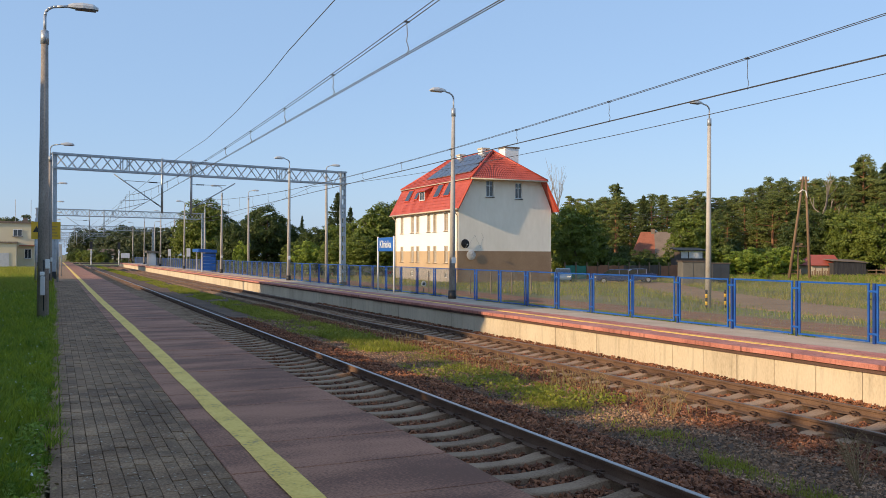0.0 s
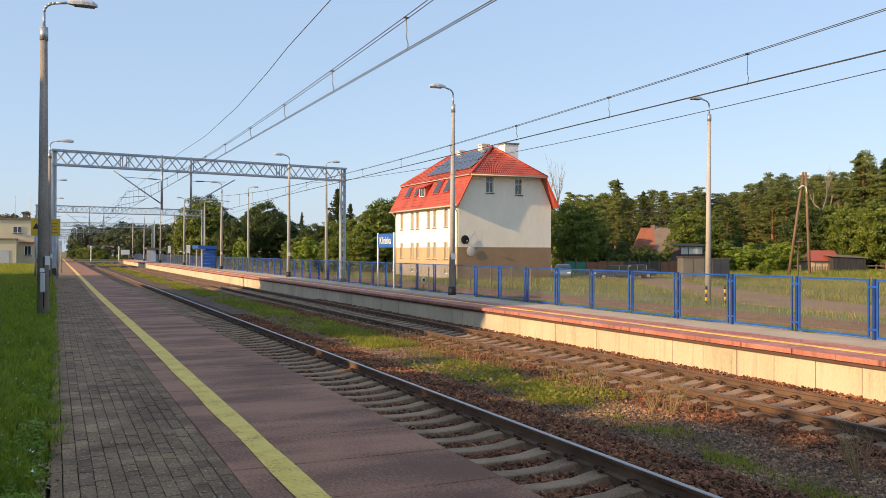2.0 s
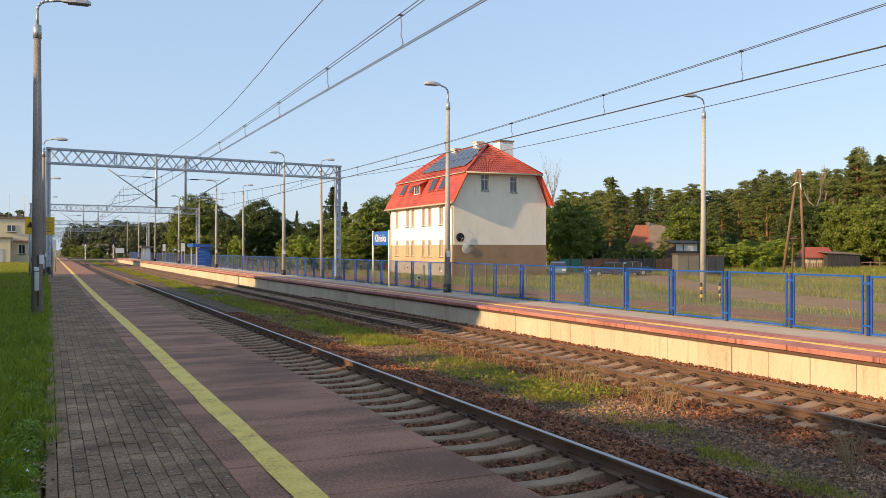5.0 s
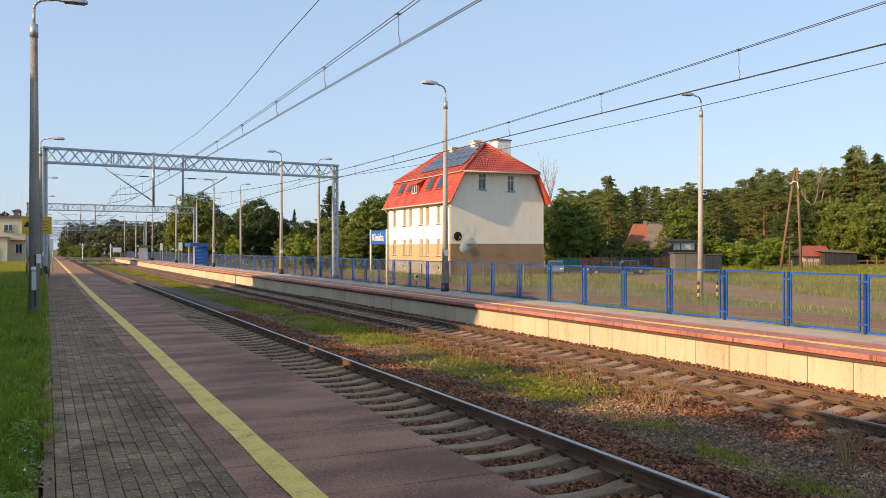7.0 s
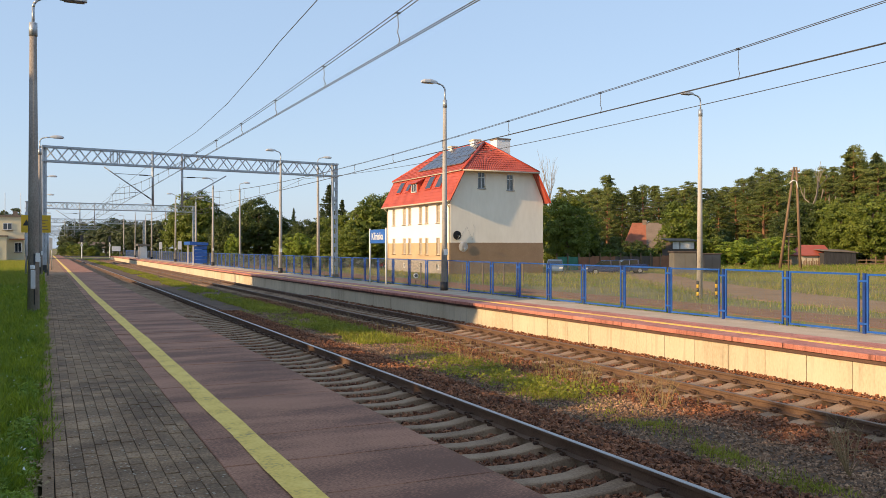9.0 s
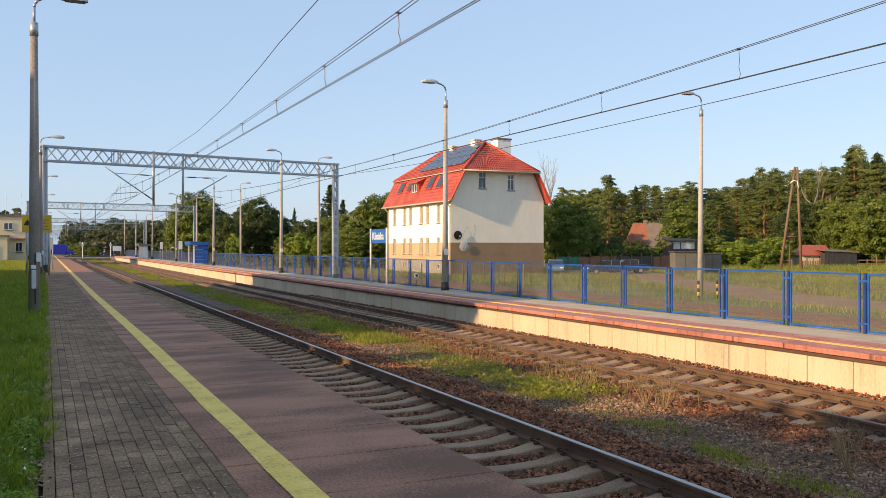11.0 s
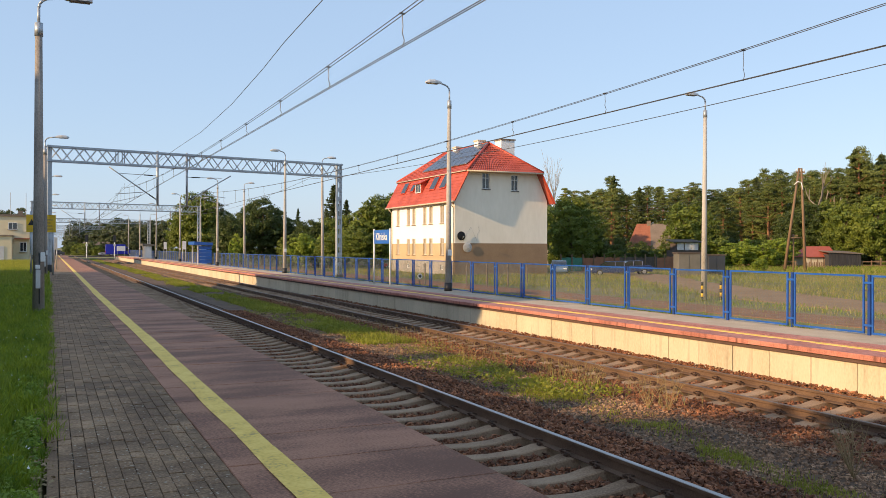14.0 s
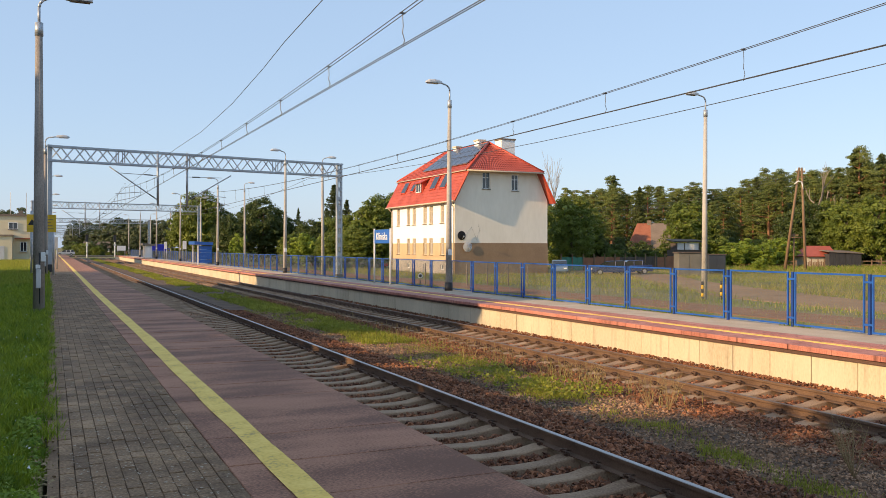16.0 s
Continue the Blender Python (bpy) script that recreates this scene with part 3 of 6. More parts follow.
road = lamp_post("street_lamp", 9.0, 0.15, 0.085, M_concrete_pole, -0.5, "grey concrete street lamp on the meadow", "street lamps beyond the fence")
road.matrix_basis = pose(28.9, 32.4, Z_FIELD, 0, 0.4, 0)
for x, y, turn in ((20.4, 68, 180), (20.3, 98.6, 180), (20.3, 130, 180), (20.3, 165, 180), (20.3, 200, 180)):
    copy_thing(road, pose(x, y, Z_FIELD, 0, 0.3, turn))


# ---- gantries and overhead lines ----
def gantry(x0, y0, x1, y1, top, deep, posts, label):
    """Lattice beam on two lattice legs, from (x0, y0) to (x1, y1), with hanging posts and arms over the tracks."""
    d = Vector((x1 - x0, y1 - y0, 0))
    span = d.length
    t = thing("catenary_gantry", label, "gantry", pose(x0, y0, 0, 0, 0, math.degrees(math.atan2(d.y, d.x))), group="gantries over the tracks")
    bm = bmn()
    for yy in (-0.3, 0.3):
        for z in (top - deep, top):
            box(bm, -0.2, span + 0.2, yy - 0.055, yy + 0.055, z - 0.06, z + 0.06)
    part("beam_chord", bm, M_zinc, t)
    bm = bmn()
    n = int(span / 0.72)
    for k in range(n):
        a, b = span * k / n, span * (k + 1) / n
        for yy in (-0.3, 0.3):
            up = (k + (yy > 0)) % 2
            tube(bm, (a, yy, top - deep if up else top), (b, yy, top if up else top - deep), 0.038, n=4)
        if k % 2 == 0:
            tube(bm, (a, -0.3, top), (b, 0.3, top), 0.022, n=4)
    for a in (span * 0.2, span * 0.22, span * 0.43, span * 0.74, span * 0.76):
        for yy in (-0.3, 0.3):
            tube(bm, (a, yy, top - deep), (a, yy, top), 0.035, n=4)
    part("lattice", bm, M_zinc, t)
    for x in (0, span):
        bm = bmn()
        w = 0.075 if x == 0 else 0.17
        for dx in (-w, w):
            box(bm, x + dx - 0.06, x + dx + 0.06, -0.14, 0.14, -1.0, top + 0.1)
        z = 0.2
        while z < top - 0.4:
            box(bm, x - w, x + w, -0.13, -0.12, z, z + 0.3)
            box(bm, x - w, x + w, 0.12, 0.13, z, z + 0.3)
            z += 0.75 if x else 0.4
        leg = part("leg", bm, M_zinc, t, "grey steel double-channel leg")
        bm = bmn()
        box(bm, x - (0.3 if x else 0.17), x + (0.3 if x else 0.17), -0.2, 0.2, -1.0, -0.5 if x else 0.5)
        part("footing", bm, M_black if x == 0 else M_kerb, leg, "dark painted footing")
    for xp, sides in posts:
        bm = bmn()
        tube(bm, (xp, 0, 4.6), (xp, 0, top + 0.15), 0.085, 0.085, 8)
        hp = part("hanging_post", bm, M_zinc, t, "grey steel hanging post")
        for s in sides:
            bm = bmn()
            tube(bm, (xp, 0, 5.0), (xp + s * 3.3, 0, 7.2 if s < 0 else 7.0), 0.045, n=6)
            tube(bm, (xp, 0, 6.75), (xp + s * 2.6, 0, 6.8), 0.022, n=5)
            tube(bm, (xp + s * 1.0, 0, 5.55), (xp + s * 2.9, 0, 5.35), 0.025, n=5)
            path_tube(bm, [(xp + s * 1.2, 0, 5.3), (xp + s * 1.8, 0, 5.1), (xp + s * 3.2, 0, 4.75)], 0.02, 5)
            part("cantilever_arm", bm, M_zinc, hp, "thin steel cantilever arm")
            bm = bmn()
            tube(bm, (xp + s * 0.35, 0, 6.755), (xp + s * 0.95, 0, 6.77), 0.04, n=8)
            part("insulator", bm, M_black, hp, "dark ribbed insulator")
            bm = bmn()
            tube(bm, (xp + s * 0.25, 0, 5.17), (xp + s * 0.6, 0, 5.4), 0.045, n=8)
            part("insulator", bm, M_black, hp, "dark ribbed insulator")
    return t


gantry(-0.05, 62.4, 21.2, 66.2, 8.35, 0.95, ((7.1, (-1,)), (9.2, (1,))), "grey lattice steel gantry spanning both tracks")
gantry(-2.4, 138, 22.0, 143, 8.35, 0.95, ((7.3, (-1,)), (9.4, (1,))), "grey lattice steel gantry spanning both tracks")
for y in (216, 290, 365, 440):
    gantry(-3, y, 22.0, y + 5, 8.35, 0.95, ((7.3, (-1,)), (9.4, (1,))), "distant grey lattice steel gantry spanning both tracks")
gantry(-3.2, -14, 22.5, -10, 8.35, 0.95, ((7.1, (-1,)), (9.2, (1,))), "grey lattice steel gantry spanning both tracks")


def overhead_line(xc, first, step, z_low, label, out):
    t = thing("overhead_line", label, "overhead line", pose(xc, 0, 0), group="overhead lines")
    sup = [-12, 64, 140, 218, 292, 367]

    def gap(y):
        for a, b in zip(sup, sup[1:]):
            if a <= y <= b:
                return 0.28 + 0.00072 * (y - (a + b) / 2 - 3) ** 2
        return 1.0

    for dx in (-0.022, 0.022):
        bm = bmn()
        path_tube(bm, [(dx + out * (abs((y + 12) % 76 - 38) / 38 - 0.5), y, z_low) for y in range(-12, 368, 4)], 0.0075, 5)
        part("contact_wire", bm, M_wire, t)
        bm = bmn()
        path_tube(bm, [(dx * 1.6, y, z_low + gap(y)) for y in range(-12, 368, 2)], 0.007, 5)
        part("messenger_wire", bm, M_wire, t)
    y = first
    while y < 140:
        bm = bmn()
        g = gap(y)
        path_tube(bm, [(0, y, z_low + g + 0.03), (0.012, y, z_low + g * 0.6), (0.0, y, z_low + g * 0.4), (0.035, y, z_low + 0.09), (0.0, y, z_low - 0.02)], 0.007, 4)
        box(bm, -0.045, 0.045, y - 0.012, y + 0.012, z_low + g - 0.012, z_low + g + 0.012)
        part("dropper", bm, M_wire, t)
        y += step
    return t


overhead_line(4.8, 0.65, 3.75, 4.68, "double copper contact wire with droppers over the near track", 0.0)
overhead_line(10.75, -0.9, 4.0, 4.53, "double copper contact wire with droppers over the far track", 0.0)


def feeder(line, z, sag, label):
    bm = bmn()
    pts = []
    for y in range(-14, 366, 2):
        k = ((y + 12) % 76) / 76
        x = float(np.interp(y, [p[0] for p in line], [p[1] for p in line]))
        pts.append((x, y, z - sag * 4 * k * (1 - k) + sag))
    path_tube(bm, pts, 0.0125, 5)
    solid("feeder_wire", bm, M_wire, label, "wire", "feeder wires")


feeder(((-14, 4.6), (21, 6.3), (26, 6.54), (30, 6.82), (38, 7.26), (48, 7.5), (57, 7.3), (66, 7.25)), 7.97, 0.0, "single dark feeder wire on the gantry tops")
feeder(((-14, 18), (66, 18)), 5.93, 1.0, "single thin wire carried past the gantry legs")

# ---- the large house beyond the far platform ----
def window(parent, name, face, u0, u1, z0, z1, at, deep=0.12, frame_mat=None, pane_mat=None, bars_v=1, bars_h=1, sill=True):
    """A window set into a wall. face 'x': wall looks to -x at x=at, u is y; face 'y': wall looks to -y at y=at, u is x."""
    def b(bm, a0, a1, d0, d1, c0, c1):
        box(bm, *((d0, d1, a0, a1) if face == "x" else (a0, a1, d0, d1)), c0, c1)
    fm, pm = frame_mat or M_frame_white, pane_mat or M_pane
    bm = bmn()
    b(bm, u0, u1, at + deep, at + deep + 0.03, z0, z1)
    w = part(name, bm, pm, parent, "dark window pane")
    bm = bmn()
    t = 0.07
    for a0, a1, c0, c1 in ((u0, u0 + t, z0, z1), (u1 - t, u1, z0, z1), (u0 + t, u1 - t, z0, z0 + t), (u0 + t, u1 - t, z1 - t, z1)):
        b(bm, a0, a1, at + deep - 0.06, at + deep - 0.002, c0, c1)
    for k in range(1, bars_v + 1):
        c = u0 + (u1 - u0) * k / (bars_v + 1)
        b(bm, c - 0.03, c + 0.03, at + deep - 0.05, at + deep - 0.003, z0 + t, z1 - t)
    for k in range(1, bars_h + 1):
        c = z0 + (z1 - z0) * (k / (bars_h + 1) if bars_h > 1 else 0.68)
        b(bm, u0 + t, u1 - t, at + deep - 0.045, at + deep - 0.004, c - 0.025, c + 0.025)
    part("window_frame", bm, fm, w, "pale window frame")
    if sill:
        bm = bmn()
        b(bm, u0 - 0.06, u1 + 0.06, at - 0.1, at + deep, z0 - 0.06, z0 - 0.002)
        part("window_sill", bm, M_black if face == "y" else M_kerb, w)
    return w


def wall_with_holes(bm, face, at, thick, u0, u1, z0, z1, holes):
    """A wall of blocks that leaves the holes (u0, u1, z0, z1) open."""
    us = sorted({u0, u1, *[h[0] for h in holes], *[h[1] for h in holes]})
    zs = sorted({z0, z1, *[h[2] for h in holes if z0 < h[2] < z1], *[h[3] for h in holes if z0 < h[3] < z1]})
    for a, b in zip(us, us[1:]):
        for c, d in zip(zs, zs[1:]):
            m, n = (a + b) / 2, (c + d) / 2
            if any(h[0] < m < h[1] and h[2] < n < h[3] for h in holes):
                continue
            if face == "x":
                box(bm, at, at + thick, a, b, c, d)
            else:
                box(bm, a, b, at, at + thick, c, d)
    bmesh.ops.remove_doubles(bm, verts=bm.verts[:], dist=0.001)


def plate(bm, pts, thick):
    """A flat plate over the corner points, thickened downwards."""
    n = (Vector(pts[1]) - Vector(pts[0])).cross(Vector(pts[2]) - Vector(pts[0])).normalized()
    if n.z < 0:
        n = -n
    a = [bm.verts.new(p) for p in pts]
    b = [bm.verts.new(Vector(p) - n * thick) for p in pts]
    bm.faces.new(a), bm.faces.new(b[::-1])
    for k in range(len(pts)):
        bm.faces.new((a[k], b[k], b[(k + 1) % len(pts)], a[(k + 1) % len(pts)]))


def tile_rows(bm, p00, p10, p01, p11, rows, cols, lift=0.035):
    """Curved tile columns and stepped rows over a four-cornered roof face (bottom left, bottom right, top left, top right)."""
    A, B, C, D = (Vector(p) for p in (p00, p10, p01, p11))
    n = (B - A).cross(C - A).normalized()
    if n.z < 0:
        n = -n

    def at(s, t):
        return A.lerp(B, s).lerp(C.lerp(D, s), t)

    for r in range(rows):
        t0, t1 = r / rows, min(1.0, (r + 1.12) / rows)
        low, high = [], []
        for c in range(cols * 2 + 1):
            h = (lift if c % 2 else 0.008)
            low.append(bm.verts.new(at(c / (cols * 2), t0) + n * (h + 0.05)))
            high.append(bm.verts.new(at(c / (cols * 2), t1) + n * (h + 0.012)))
        for c in range(cols * 2):
            bm.faces.new((low[c], low[c + 1], high[c + 1], high[c]))


def big_house():
    x0, x1, y0, y1, g = 34.0, 44.0, 71.3, 87.2, Z_FIELD
    h = thing("house", "white two-storey house with red mansard roof and solar panels", "house", pose(0, 0, 0))
    top, brk, ridge = 6.2, 8.9, 11.9
    bx0, bx1, xm = 35.1, 42.9, 39.0
    wins_y = [85.4, 82.5, 81.0, 78.2, 76.7, 74.05]
    fw = 0.42
    up = [(y - fw, y + fw, 4.0, 5.75) for y in wins_y]
    lo = [(y - fw, y + fw, 0.95, 2.6) for y in wins_y]
    cellar = [(y - 0.35, y + 0.35, -0.45, 0.05) for y in wins_y]
    bm = bmn()
    wall_with_holes(bm, "x", x0, 0.35, y0 + 0.35, y1, 2.1, top, up + [(a, b, 2.1, 2.6) for a, b, c, d in lo])
    part("front_wall", bm, M_white_facade, h, "sunlit white rendered wall")
    bm = bmn()
    wall_with_holes(bm, "x", x0 + 0.002, 0.35, y0 + 0.35, y1, 0.45, 2.1, [(a, b, 0.95, 2.1) for a, b, c, d in lo])
    part("wall_band", bm, M_tan, h, "tan painted wall band")
    bm = bmn()
    wall_with_holes(bm, "x", x0 - 0.03, 0.38, y0 + 0.35, y1, g - 0.2, 0.45, cellar)
    part("plinth", bm, M_grey_base, h, "grey plinth with small cellar windows")
    gw = [(36.88, 37.68, 7.2, 8.75), (40.0, 40.75, 7.1, 8.65)]
    bm = bmn()
    wall_with_holes(bm, "y", y0, 0.35, x0, x1, 2.1, top, [])
    wall_with_holes(bm, "y", y0, 0.35, bx0 + 0.05, bx1 - 0.05, top, brk - 0.06, gw)
    for a, b, c in (((x0, top), (bx0 + 0.05, top), (bx0 + 0.05, brk - 0.1)), ((bx1 - 0.05, top), (x1, top), (bx1 - 0.05, brk - 0.1))):
        prism(bm, [a, b, c], "y", y0, y0 + 0.35)
    part("gable_wall", bm, M_gable, h, "rough cream rendered gable wall")
    bm = bmn()
    box(bm, x0 - 0.03, x1 + 0.02, y0 - 0.03, y0 + 0.348, g - 0.2, 2.1)
    part("gable_plinth", bm, M_brown, h, "brown painted lower gable wall")
    bm = bmn()
    box(bm, x0 + 0.35, x1, y1 - 0.35, y1 - 0.002, g, top)
    box(bm, x1 - 0.35, x1, y0 + 0.35, y1 - 0.36, g, top)
    prism(bm, [(x0, top), (x1, top), (bx1 - 0.1, brk - 0.1), (bx0 + 0.1, brk - 0.1)], "y", y1 - 0.35, y1 - 0.01)
    part("back_wall", bm, M_white_facade, h)
    bm = bmn()
    box(bm, x0 + 0.4, x1 - 0.4, y0 + 0.4, y1 - 0.4, 2.2, 2.3)
    box(bm, x0 + 1.3, x1 - 1.3, y0 + 0.4, y1 - 0.4, top + 0.2, top + 0.3)
    part("inner_floor", bm, M_dark_wood, h)
    for a, b, c, d in up:
        window(h, "window", "x", a, b, c, d, x0, 0.14, M_tan_shutter, M_grey_base, 1, 1)
    for a, b, c, d in lo:
        window(h, "window", "x", a, b, c, d, x0, 0.14, M_tan_shutter, M_grey_base, 1, 1)
    for a, b, c, d in cellar:
        window(h, "cellar_window", "x", a, b, c, d, x0 - 0.03, 0.14, M_frame_white, M_pane, 1, 0, False)
    for a, b, c, d in gw:
        window(h, "window", "y", a, b, c, d, y0, 0.14, None, None, 1, 1)
    # roof: steep lower slopes, shallow upper slopes, half hips
    e = 0.74
    xl, xr, zl = x0 - 0.42, x1 + 0.42, top - 0.22
    ya, yb = y0 - e, y1 + e
    bm = bmn()
    plate(bm, [(xl, ya, zl), (xl, yb, zl), (bx0, yb, brk), (bx0, ya, brk)], 0.14)
    plate(bm, [(xr, ya, zl), (xr, yb, zl), (bx1, yb, brk), (bx1, ya, brk)], 0.14)
    ra, rb = y0 + 2.75, y1 - 2.75
    ux0, ux1 = bx0 - 0.22, bx1 + 0.22
    ub = brk - 0.06
    plate(bm, [(ux0, ya - 0.05, ub), (ux0, yb + 0.05, ub), (xm, rb, ridge), (xm, ra, ridge)], 0.14)
    plate(bm, [(ux1, ya - 0.05, ub), (ux1, yb + 0.05, ub), (xm, rb, ridge), (xm, ra, ridge)], 0.14)
    plate(bm, [(ux0, ya - 0.05, ub), (ux1, ya - 0.05, ub), (xm, ra, ridge)], 0.14)
    plate(bm, [(ux0, yb + 0.05, ub), (ux1, yb + 0.05, ub), (xm, rb, ridge)], 0.14)
    roof = part("roof", bm, M_roof, h, "red clay tiled mansard roof")
    bm = bmn()
    tile_rows(bm, (xl, ya, zl), (xl, yb, zl), (bx0, ya, brk), (bx0, yb, brk), 9, 62)
    tile_rows(bm, (ux0, ya, ub), (ux0, yb, ub), (xm, ra, ridge), (xm, rb, ridge), 15, 62)
    tile_rows(bm, (ux0, ya - 0.05, ub), (ux1, ya - 0.05, ub), (xm - 0.02, ra, ridge), (xm + 0.02, ra, ridge), 13, 34)
    p = part("roof_tiles", bm, M_roof, roof, "wavy red roof tiles")
    p["kind"] = "stuff"
    bm = bmn()
    tube(bm, (xm, ra, ridge + 0.05), (xm, rb, ridge + 0.05), 0.14, n=8)
    for a in (ux0, ux1):
        tube(bm, (a, ya - 0.05, ub + 0.05), (xm, ra, ridge + 0.05), 0.12, n=8)
        tube(bm, (a, yb + 0.05, ub + 0.05), (xm, rb, ridge + 0.05), 0.12, n=8)
    part("ridge_tile", bm, M_rooftrim, roof, "red ridge tiles")
    for a, b in (((xl, ya - 0.03, zl), (bx0, ya - 0.03, brk - 0.05)), ((xr, ya - 0.03, zl), (bx1, ya - 0.03, brk - 0.05))):
        bm = bmn()
        tube(bm, a, b, 0.09, n=4)
        part("verge_board", bm, M_rooftrim, roof)
    bm = bmn()
    tube(bm, (xl - 0.06, ya, zl - 0.04), (xl - 0.06, yb, zl - 0.04), 0.075, n=8)
    tube(bm, (ux0, ya - 0.14, ub - 0.04), (ux1, ya - 0.14, ub - 0.04), 0.07, n=8)
    tube(bm, (ux0 - 0.07, ya, ub - 0.02), (ux0 - 0.07, yb, ub - 0.02), 0.05, n=6)
    part("gutter", bm, M_tan_shutter, h, "beige gutter along the eaves")
    for y in (y0 + 0.12, y1 - 0.12):
        bm = bmn()
        path_tube(bm, [(xl - 0.06, y, zl - 0.1), (x0 - 0.08, y, zl - 0.55), (x0 - 0.08, y, g)], 0.055, 8)
        part("downpipe", bm, M_tan_shutter, h, "beige downpipe")
    # chimneys
    for x, y, w, d, zt, m in ((38.9, 75.8, 0.75, 0.9, 12.25, M_white_facade), (41.1, 74.6, 1.5, 1.3, 12.3, M_white_facade), (38.9, 81.0, 0.6, 0.8, 12.15, M_white_facade)):
        bm = bmn()
        box(bm, x - w / 2, x + w / 2, y - d / 2, y + d / 2, 9.8, zt)
        c = part("chimney", bm, m, h, "rendered pale chimney")
        bm = bmn()
        box(bm, x - w / 2 - 0.08, x + w / 2 + 0.08, y - d / 2 - 0.08, y + d / 2 + 0.08, zt, zt + 0.14)
        part("chimney_cap", bm, M_tan_shutter if x < 40 else M_kerb, c)
    # solar panels on the upper front slope
    s0, s1 = Vector((ux0, 0, ub)), Vector((xm, 0, ridge))
    nrm = Vector((-(ridge - ub), 0, xm - ux0)).normalized()
    for r in range(3):
        for k in range(7):
            ta, tb = 0.22 + 0.25 * r, 0.22 + 0.25 * r + 0.235
            inset = 2.9 * (0.22 + 0.25 * r) + 1.1
            ys = ya + inset + 1.62 * k * (0.92 - 0.07 * r)
            ye = ys + 1.53 * (0.92 - 0.07 * r)
            bm = bmn()
            pa, pb = s0.lerp(s1, ta) + nrm * 0.2, s0.lerp(s1, tb) + nrm * 0.2
            plate(bm, [(pa.x, ys, pa.z), (pa.x, ye, pa.z), (pb.x, ye, pb.z), (pb.x, ys, pb.z)], 0.04)
            sp = part("solar_panel", bm, M_solar, roof, "dark blue glass solar panel")
    for r in range(3):
        ta, tb = 0.215 + 0.25 * r, 0.46 + 0.25 * r
        ys = ya + 2.9 * (0.22 + 0.25 * r) + 1.05
        ye = ys + 1.62 * 7 * (0.92 - 0.07 * r) + 0.05
        pa, pb = s0.lerp(s1, ta) + nrm * 0.17, s0.lerp(s1, tb) + nrm * 0.17
        bm = bmn()
        plate(bm, [(pa.x, ys, pa.z), (pa.x, ye, pa.z), (pb.x, ye, pb.z), (pb.x, ys, pb.z)], 0.03)
        part("panel_frame", bm, M_zinc, roof, "pale metal panel frame")
    # roof windows and dormer on the steep front slope
    l0, l1 = Vector((xl, 0, zl)), Vector((bx0, 0, brk))
    ln = Vector((-(brk - zl), 0, bx0 - xl)).normalized()
    for y, ta, tb, w in ((84.5, 0.45, 0.88, 1.25), (82.2, 0.48, 0.85, 0.9), (76.9, 0.45, 0.92, 1.3), (74.5, 0.45, 0.95, 1.35)):
        for off, ins, m, nm in ((0.16, 0.0, M_rooftrim, "roof_window"), (0.19, 0.09, M_pane, "pane")):
            bm = bmn()
            pa, pb = l0.lerp(l1, ta + ins * 0.35) + ln * off, l0.lerp(l1, tb - ins * 0.35) + ln * off
            plate(bm, [(pa.x, y - w / 2 + ins, pa.z), (pa.x, y + w / 2 - ins, pa.z), (pb.x, y + w / 2 - ins, pb.z), (pb.x, y - w / 2 + ins, pb.z)], 0.1)
            ob = part(nm, bm, m, roof if off < 0.17 else ob, "roof window in dark frame" if off < 0.17 else "")
    bm = bmn()
    prism(bm, [(34.15, 7.05), (34.15, 8.2), (35.2, 8.75), (35.6, 8.75), (34.9, 7.05)], "y", 79.2, 80.9)
    dm = part("dormer", bm, M_rooftrim, roof, "red dormer with a white window")
    window(dm, "dormer_window", "x", 79.4, 80.7, 7.25, 8.15, 34.0, 0.1, None, None, 1, 0, False)
    bm = bmn()
    plate(bm, [(33.85, 79.0, 8.2), (33.85, 81.1, 8.2), (35.4, 81.1, 8.95), (35.4, 79.0, 8.95)], 0.09)
    part("dormer_roof", bm, M_rooftrim, dm)
    # cable on the gable
    bm = bmn()
    path_tube(bm, [(34.9, y0 - 0.006, 2.3), (35.3, y0 - 0.006, 3.0), (35.7, y0 - 0.006, 3.6), (36.3, y0 - 0.006, 2.4), (36.4, y0 - 0.006, 3.0), (36.6, y0 - 0.006, 3.3), (36.4, y0 - 0.006, 3.8)], 0.004, 4)
    part("cable", bm, M_kerb, h)


big_house()


